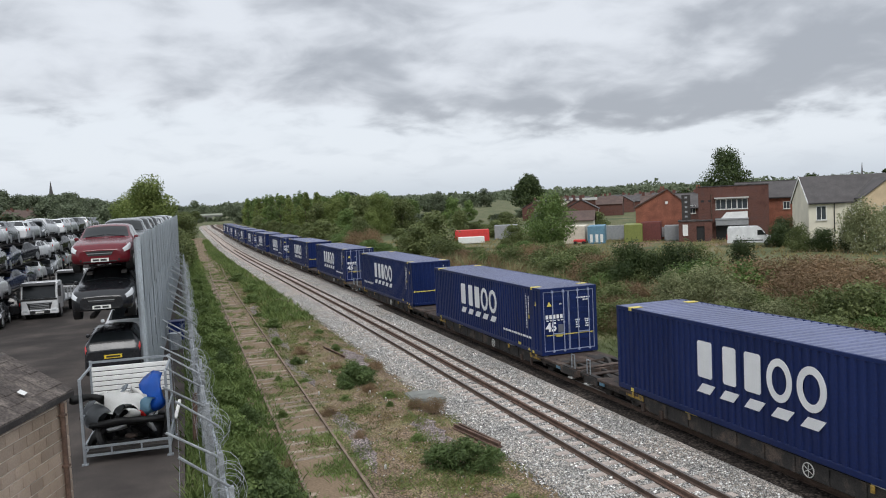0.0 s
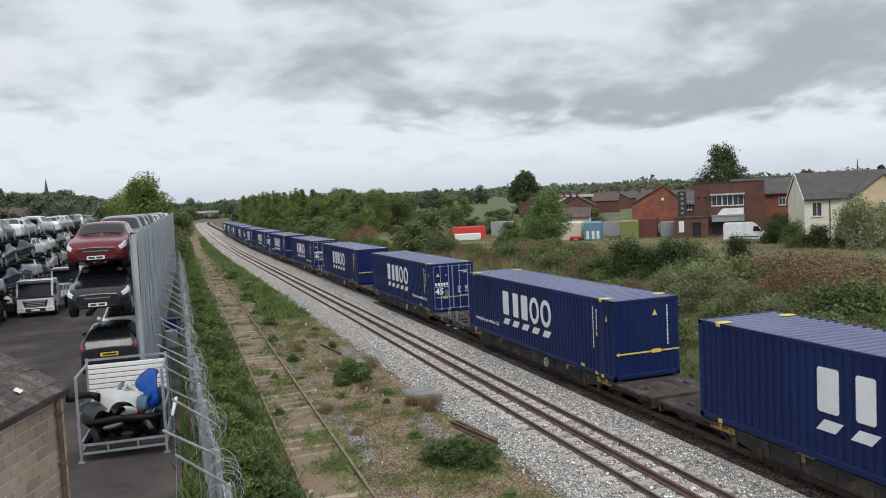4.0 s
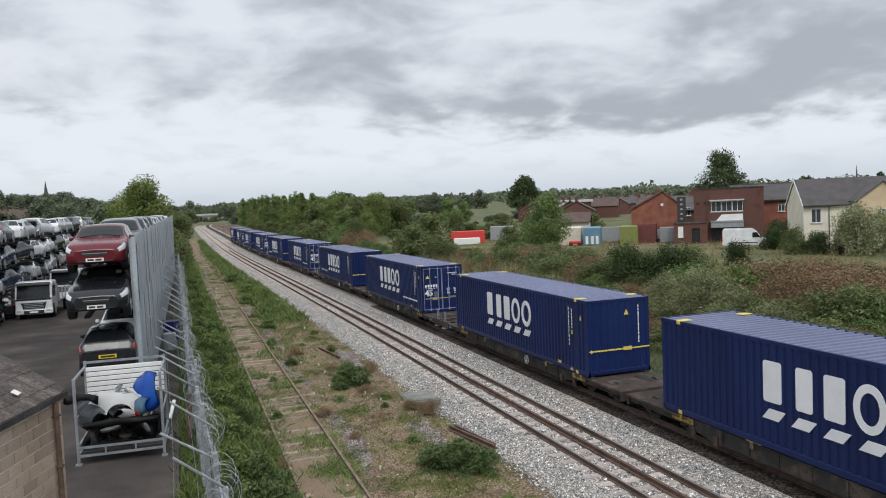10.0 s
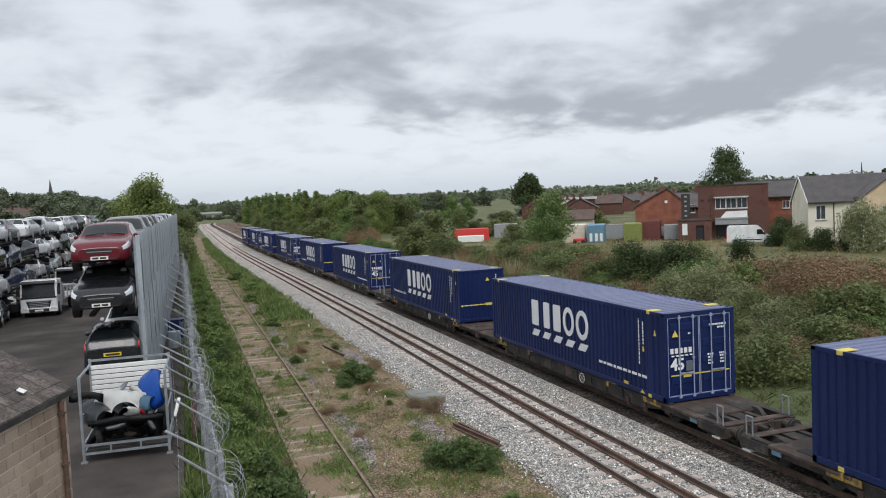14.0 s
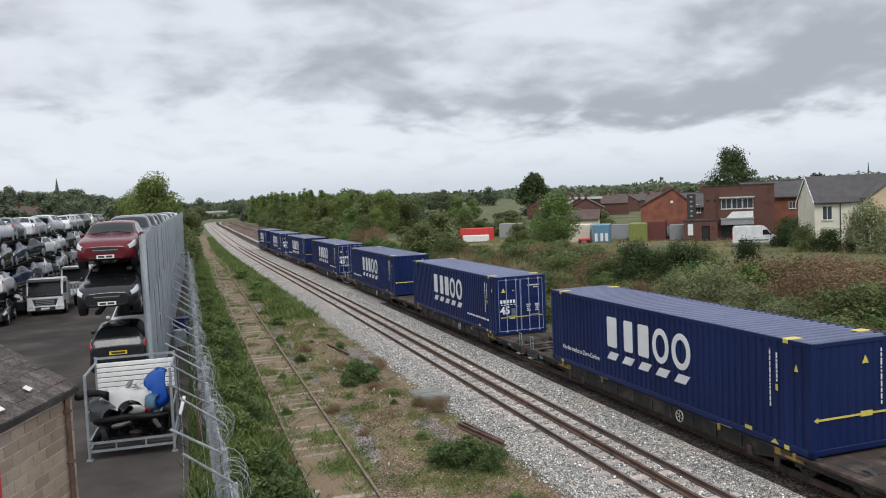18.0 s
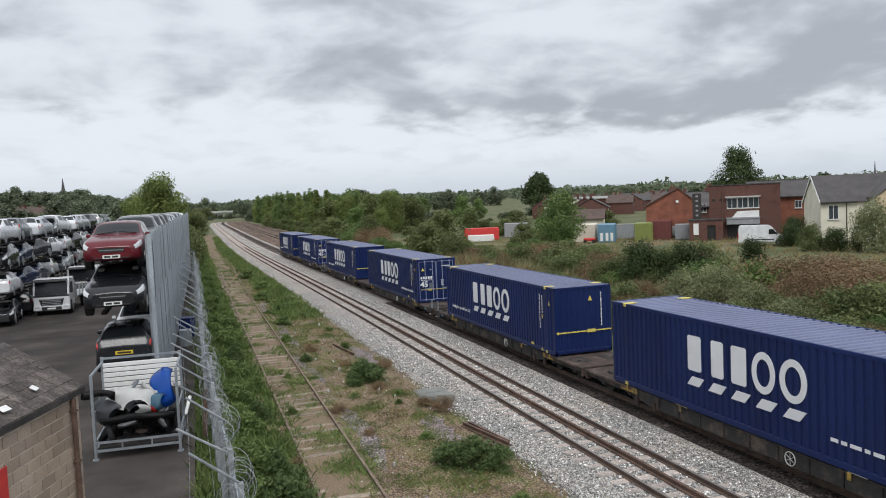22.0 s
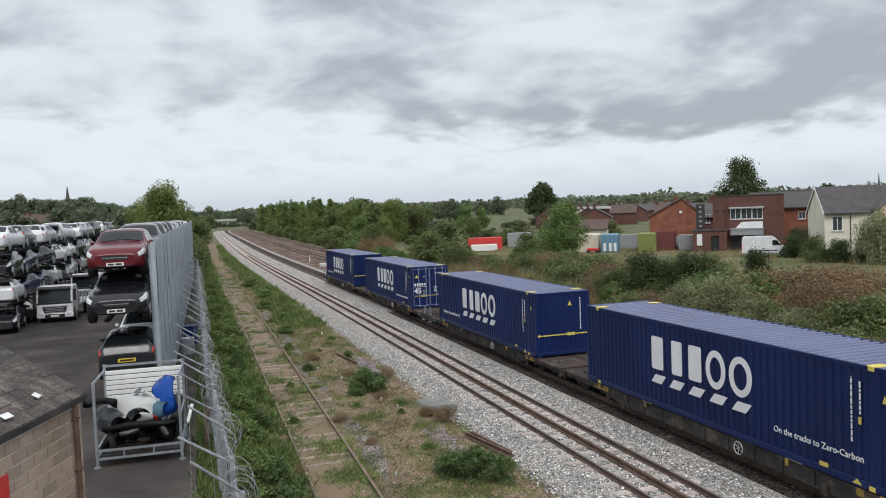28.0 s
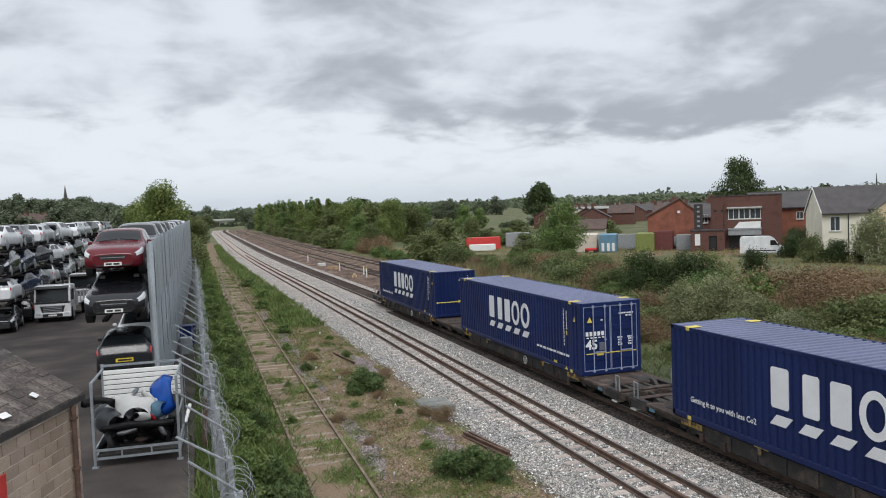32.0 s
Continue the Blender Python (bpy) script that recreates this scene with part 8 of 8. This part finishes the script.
    steel_box("steel_gate_shed", "small grey shed across the field", facing(56.5, 131.5, -25, -0.25), 4.2, 3, 2.6, M["grey_paint"], 8)
    steel_box("lorry_trailer", "red curtain-sided lorry trailer", facing(48.8, 128.6, -18, -0.25), 6.0, 2.5, 2.2, M["red_steel"], 5)
    w_ = steel_box("storage_container", "white sheeted box beside the red trailer", facing(47.2, 124.8, -18, -0.25), 4.4, 2.2, 1.15, M["white_paint"], 5)
    yw = thing("yard_wall", "long grey block wall behind the yard boxes", "wall", facing(68.0, 108.0, -34, -0.25))
    part("wall", boxes((-9, 5, 0, 0.2, 0, 2.3)), M["grey_paint"], yw)
    part("coping", boxes((-9.05, 5.05, -0.05, 0.25, 2.3, 2.4)), M["pale_steel"], yw)
    r = thing("brown_roofed_shed", "low shed with brown tiled roof behind the cabins", "shed", facing(66.0, 124.0, -33, -0.2))
    part("wall", boxes((-3.6, 3.6, 0, 5, 0, 2.9)), M["render"], r)
    part("roof", prism([(-0.4, 2.8), (-0.4, 2.95), (2.5, 4.6), (5.4, 2.95), (5.4, 2.8), (2.5, 4.45)], "x", -3.9, 3.9), M["brown_tile"], r)
    q = thing("red_mower", "small red machine standing before the cream cabin", "machine", facing(57.0, 105.0, -33, -0.25))
    part("hull", boxes((-0.9, 0.9, -0.4, 0.4, 0.35, 0.8), bevel=0.1), M["red_steel"], q)
    for x in (-0.6, 0.6):
        part("wheel", rods(0.28, ((x, -0.5, 0.28), (x, 0.5, 0.28)), n=14), M["tyre"], q)
    # the white van
    v = thing("white_van", "white high-roof panel van parked on waste ground", "van", pose(67.5, 80.4, -0.05, rz=50))
    bm = prism([(-2.75, 0.35), (-2.7, 0.95), (-2.45, 1.12), (-1.85, 1.28), (-1.2, 2.15), (-0.75, 2.42), (2.55, 2.42), (2.7, 2.2), (2.75, 0.35)], "x", -0.98, 0.98)
    bmesh.ops.bevel(bm, geom=list(bm.edges), offset=0.07, segments=2, affect="EDGES")
    part("body", bm, M["paint_white"], v)
    part("windscreen", pane([(-0.88, -1.88, 1.30), (0.88, -1.88, 1.30), (0.80, -1.26, 2.12), (-0.80, -1.26, 2.12)], (0, -0.8, 0.6), 0.02), M["glass"], v)
    for s in (-1, 1):
        part("side_window", pane([(s * 0.985, -1.75, 1.32), (s * 0.985, -0.75, 1.28), (s * 0.985, -0.75, 1.95), (s * 0.985, -1.3, 1.98)], (s, 0, 0)), M["glass"], v)
        part("headlight", boxes((min(s * 0.55, s * 0.9), max(s * 0.55, s * 0.9), -2.78, -2.6, 0.72, 0.95), bevel=0.03), M["lamp_clear"], v)
        part("tail_light", boxes((min(s * 0.86, s * 0.98), max(s * 0.86, s * 0.98), 2.70, 2.78, 0.8, 1.5)), M["lamp_red"], v)
        part("mirror", boxes((min(s * 1.0, s * 1.18), max(s * 1.0, s * 1.18), -1.75, -1.62, 1.25, 1.6), bevel=0.02), M["black_trim"], v)
        part("rub_strip", boxes((min(s * 0.985, s * 1.0), max(s * 0.985, s * 1.0), -1.4, 2.0, 0.62, 0.74)), M["black_trim"], v)
        for yy in (-1.85, 1.65):
            bm = bmesh.new()
            rod(bm, (s * 0.78, yy, 0.34), (s * 1.0, yy, 0.34), 0.34, 18)
            tw = part("wheel", bm, M["tyre"], v)
            bm = bmesh.new()
            rod(bm, (s * 0.99, yy, 0.34), (s * 1.01, yy, 0.34), 0.2, 14)
            part("rim", bm, M["alloy"], tw)
    part("bumper", boxes((-0.95, 0.95, -2.82, -2.6, 0.32, 0.62), bevel=0.04), M["black_trim"], v)
    # terraces farther off, row behind row
    rg = rnd(55)
    for i in range(8):
        a, dd = radians(26.4 + i * 0.5), 250 - i * 8
        gable_house("terraced_house", "terraced house in a street running away from the railway", facing(dd * math.sin(a), dd * math.cos(a), 58, -0.6), 6.5, 8, 4.4, 6.6, M["render"] if i in (2, 5) else M["brick"], M["slate"] if i % 3 else M["brown_tile"], ((-1.6, 3.0, 0.9, 1.2),), (-2.6,), "street of terraces", True)
    for i in range(34):
        a = radians(rg.uniform(27, 40))
        dd = rg.uniform(250, 460)
        x, y = dd * math.sin(a), dd * math.cos(a)
        wall = M["brick"] if rg.random() < 0.85 else M["render"]
        gable_house("terraced_house", "distant terraced house with pitched tile roof", facing(x, y, rg.choice((-35, -125, -30)), -0.8), rg.uniform(7, 13), 8, 4.5, rg.uniform(6.6, 7.4), wall, rg.choice((M["slate"], M["brown_tile"])), (), (-3,), "distant terraces", True)
    for i in range(7):
        a = radians(-10.2 + i * 0.3 if i < 5 else rg.uniform(-8, -4))
        dd = rg.uniform(400, 440)
        gable_house("terraced_house", "distant house among trees with orange roof", facing(dd * math.sin(a), dd * math.cos(a), rg.choice((10, 60))), 11, 8, 5.2, 8.4, M["brick_orange"], M["brown_tile"], (), (2,), "distant houses among trees", True)
    f = thing("flat_roofed_hall", "pale flat-roofed hall among distant roofs", "hall", facing(118, 225, -30, -0.8))
    part("wall", boxes((-9, 9, 0, 10, 0, 6.2)), M["brick"], f)
    part("roof", boxes((-9.6, 9.6, -0.6, 10.6, 6.2, 6.9)), M["pale_steel"], f)
    plant("conifer", 92.0, 97, 1.08, 0)
    plant("conifer", 101, 105, 1.1, 50)
    plant("conifer", 106, 95, 1.1, 90)
    plant("conifer", 109, 95, 1.2, 120)
    plant("dark", 128, 178, 0.55, 40)
    # church spires on the skyline
    for x, y, z, h, slim in ((-92, 690, 12, 25.5, 0.85), (300.0, 282.1, -8.0, 24, 0.42)):
        s = thing("church_spire", "grey stone church spire on the skyline", "church", pose(x, y, z))
        k = h / 33 * slim
        part("tower", boxes((-3 * k, 3 * k, -3 * k, 3 * k, -4, h * 0.45)), M["slate"], s)
        bm = bmesh.new()
        bmesh.ops.create_cone(bm, cap_ends=True, segments=8, radius1=3.1 * k, radius2=0.08, depth=h * 0.55, matrix=Matrix.Translation((0, 0, h * 0.725)))
        part("spire", bm, M["slate"], s)
    # road bridge where the line bends away
    br = thing("road_bridge", "pale concrete road bridge over the railway", "bridge", pose(-8, 585, 0, rz=4), kind="structure")
    part("deck", boxes((-70, 40, 0, 9, 3.9, 4.9)), M["lid"], br)
    part("parapet", boxes((-70, 40, -0.2, 0.15, 4.9, 6.0)), M["bridge_paint"], br)
    for x in (-16, 31):
        part("abutment", boxes((x - 2, x + 2, 0.2, 8.8, -1, 3.9)), M["lid"], br)
    # waste ground patch before the workshop
    p = part("gravel_patch", prism([(56, 92), (78, 76), (83, 82), (72, 90), (70, 97), (60, 104)], "z", -0.6, -0.17), M["lineside"], None)
    tagged(p, "bare trodden earth before the workshop", "ground", kind="structure")


build_town()

# ---------- small things beside the line ----------
def build_lineside():
    t = thing("cable_cover", "grey concrete chamber lid beside the ballast", "chamber lid", pose(8.42, 28.0, -0.12, rz=-3))
    part("surround", boxes((-0.62, 0.62, -0.75, 0.75, -0.2, 0.10), bevel=0.02), M["lid"], t)
    part("lid", boxes((-0.55, 0.55, -0.68, 0.0, 0.10, 0.135), bevel=0.01), M["lid"], t)
    part("lid", boxes((-0.55, 0.55, 0.01, 0.68, 0.10, 0.135), bevel=0.01), M["lid"], t)
    # short rails left lying
    outline = [(a, b + 0.155) for a, b in RAIL] + [(-a, b + 0.155) for a, b in RAIL[::-1]]
    for x, y, z, a, n in ((8.32, 22.4, -0.10, -11, 2.6), (8.47, 22.5, -0.12, -9, 2.5), (6.9, 38.0, 0.02, -8, 3.2)):
        ob = part("cut_rail", prism(outline, "y", -n / 2, n / 2), M["rust"], None, m=pose(x, y, z, rz=-a))
        tagged(ob, "short length of rusty rail dumped beside the ballast", "rail", group="dumped rails")
    for x, y in ((7.9, 62), (7.6, 80), (7.4, 83), (7.8, 104), (7.5, 118), (7.3, 52)):
        ob = part("dumped_sleeper", boxes((-0.13, 0.13, -1.2, 1.2, 0, 0.14), bevel=0.02), M["wood_sleeper"], None, m=pose(x + wave(y), y, 0.0, rz=(x * 97) % 60 - 30))
        tagged(ob, "weathered sleeper dumped beside the line", "sleeper", group="dumped sleepers")
    # marker posts and point gear between the far tracks
    for x, y in ((18.9, 100), (19.6, 88), (20.2, 92), (18.6, 124)):
        p = thing("marker_post", "white marker post between the tracks", "post", pose(x + wave(y), y, -0.3), group="marker posts")
        part("stem", boxes((-0.06, 0.06, -0.06, 0.06, 0, 1.0), bevel=0.01), M["white_paint"], p)
        part("cap", boxes((-0.09, 0.09, -0.09, 0.09, 1.0, 1.12), bevel=0.02), M["yellow_mark"], p)
    for x, y, a in ((18.9, 104.4, 20), (18.4, 89.0, -12)):
        p = thing("timber_stack", "tan timber baulks stacked between the tracks", "timber", pose(x + wave(y), y, -0.25, rz=a), group="timber stacks")
        for k, (u, v) in enumerate(((-0.16, 0), (0.16, 0), (0.0, 0.2))):
            part("baulk", boxes((u - 0.14, u + 0.14, -1.1, 1.1, v, v + 0.19), bevel=0.015), M["tan_wood"], p)
    p = thing("point_motor", "grey point machine beside the track", "point machine", pose(18.7 + wave(112), 112, -0.28))
    part("case", boxes((-0.5, 0.5, -0.7, 0.7, 0, 0.45), bevel=0.05), M["pale_steel"], p)
    part("rod", rods(0.03, ((-0.5, 0, 0.15), (-2.2, 0, 0.15))), M["rust"], p)
    # loose stones over the ballast, and litter
    rng = np.random.default_rng(8)
    base = np.array([(1, 0, 0), (-0.6, 0.8, 0), (-0.5, -0.8, 0.1), (0.1, 0.1, 0.75), (0.0, -0.1, -0.7)])
    tri = np.array([(0, 1, 3), (1, 2, 3), (2, 0, 3), (1, 0, 4), (2, 1, 4), (0, 2, 4)])
    n = 30000
    y = 9 + 58 * rng.random(n) ** 1.7
    x = 8.3 + 5.0 * rng.random(n)
    soil = rng.random(n) < 0.035
    x = np.where(soil, 2.4 + 6.0 * rng.random(n), x)
    # the sleepers of the running line lie clear of stones
    k = (y + 119.7) % 0.65
    on = (np.minimum(k, 0.65 - k) < 0.16) & (np.abs(x - 11.1) < 1.28)
    y = np.where(on & (rng.random(n) < 0.66), y + 0.325, y)
    z = np.interp(x, [2.3, 2.7, 4.1, 4.5, 6.6, 7.6, 8.2, 8.75, 9.45, 9.75, 12.45, 12.75, 13.1, 13.5], [0.07, 0.055, 0.055, 0.08, 0.072, -0.02, -0.17, -0.20, -0.16, -0.172, -0.172, -0.16, -0.20, -0.155]) + 0.01
    x = x + np.array([wave(v) for v in y]) * (x > 6)
    s = 0.024 + 0.026 * rng.random(n)
    a = rng.random(n) * 6.28
    c, sn = np.cos(a), np.sin(a)
    v = base[None] * (s[:, None, None] * (0.7 + 0.6 * rng.random((n, 5, 1))))
    vx = v[..., 0] * c[:, None] - v[..., 1] * sn[:, None] + x[:, None]
    vy = v[..., 0] * sn[:, None] + v[..., 1] * c[:, None] + y[:, None]
    vz = v[..., 2] + z[:, None]
    co = np.stack([vx, vy, vz], -1).reshape(-1, 3).astype(np.float32)
    f = (tri[None] + (np.arange(n) * 5)[:, None, None]).reshape(-1).astype(np.int32)
    me = bpy.data.meshes.new("loose_ballast")
    me.vertices.add(len(co))
    me.vertices.foreach_set("co", co.ravel())
    me.loops.add(len(f))
    me.loops.foreach_set("vertex_index", f)
    me.polygons.add(len(f) // 3)
    me.polygons.foreach_set("loop_start", np.arange(0, len(f), 3, dtype=np.int32))
    me.update(calc_edges=True)
    me.materials.append(M["stone"])
    tagged(part("loose_ballast", me, None, None), "loose broken granite stones over the ballast", "stones", kind="stuff")
    rg = rnd(64)
    for i in range(16):
        xx, yy = rg.uniform(4.6, 7.6), 13 + 35 * rg.random() ** 1.4
        ob = shell_piece("litter", Matrix(), (rg.uniform(0.03, 0.06), rg.uniform(0.025, 0.045)), 0.008, M["white_paint"], None, "", 2 * i + 40)
        ob.matrix_basis = pose(xx, yy, 0.10, rg.uniform(-20, 20), rg.uniform(-20, 20), rg.uniform(0, 360))
        tagged(ob, "pale scrap of litter on the lineside soil", "litter", group="litter")


build_lineside()

motions()
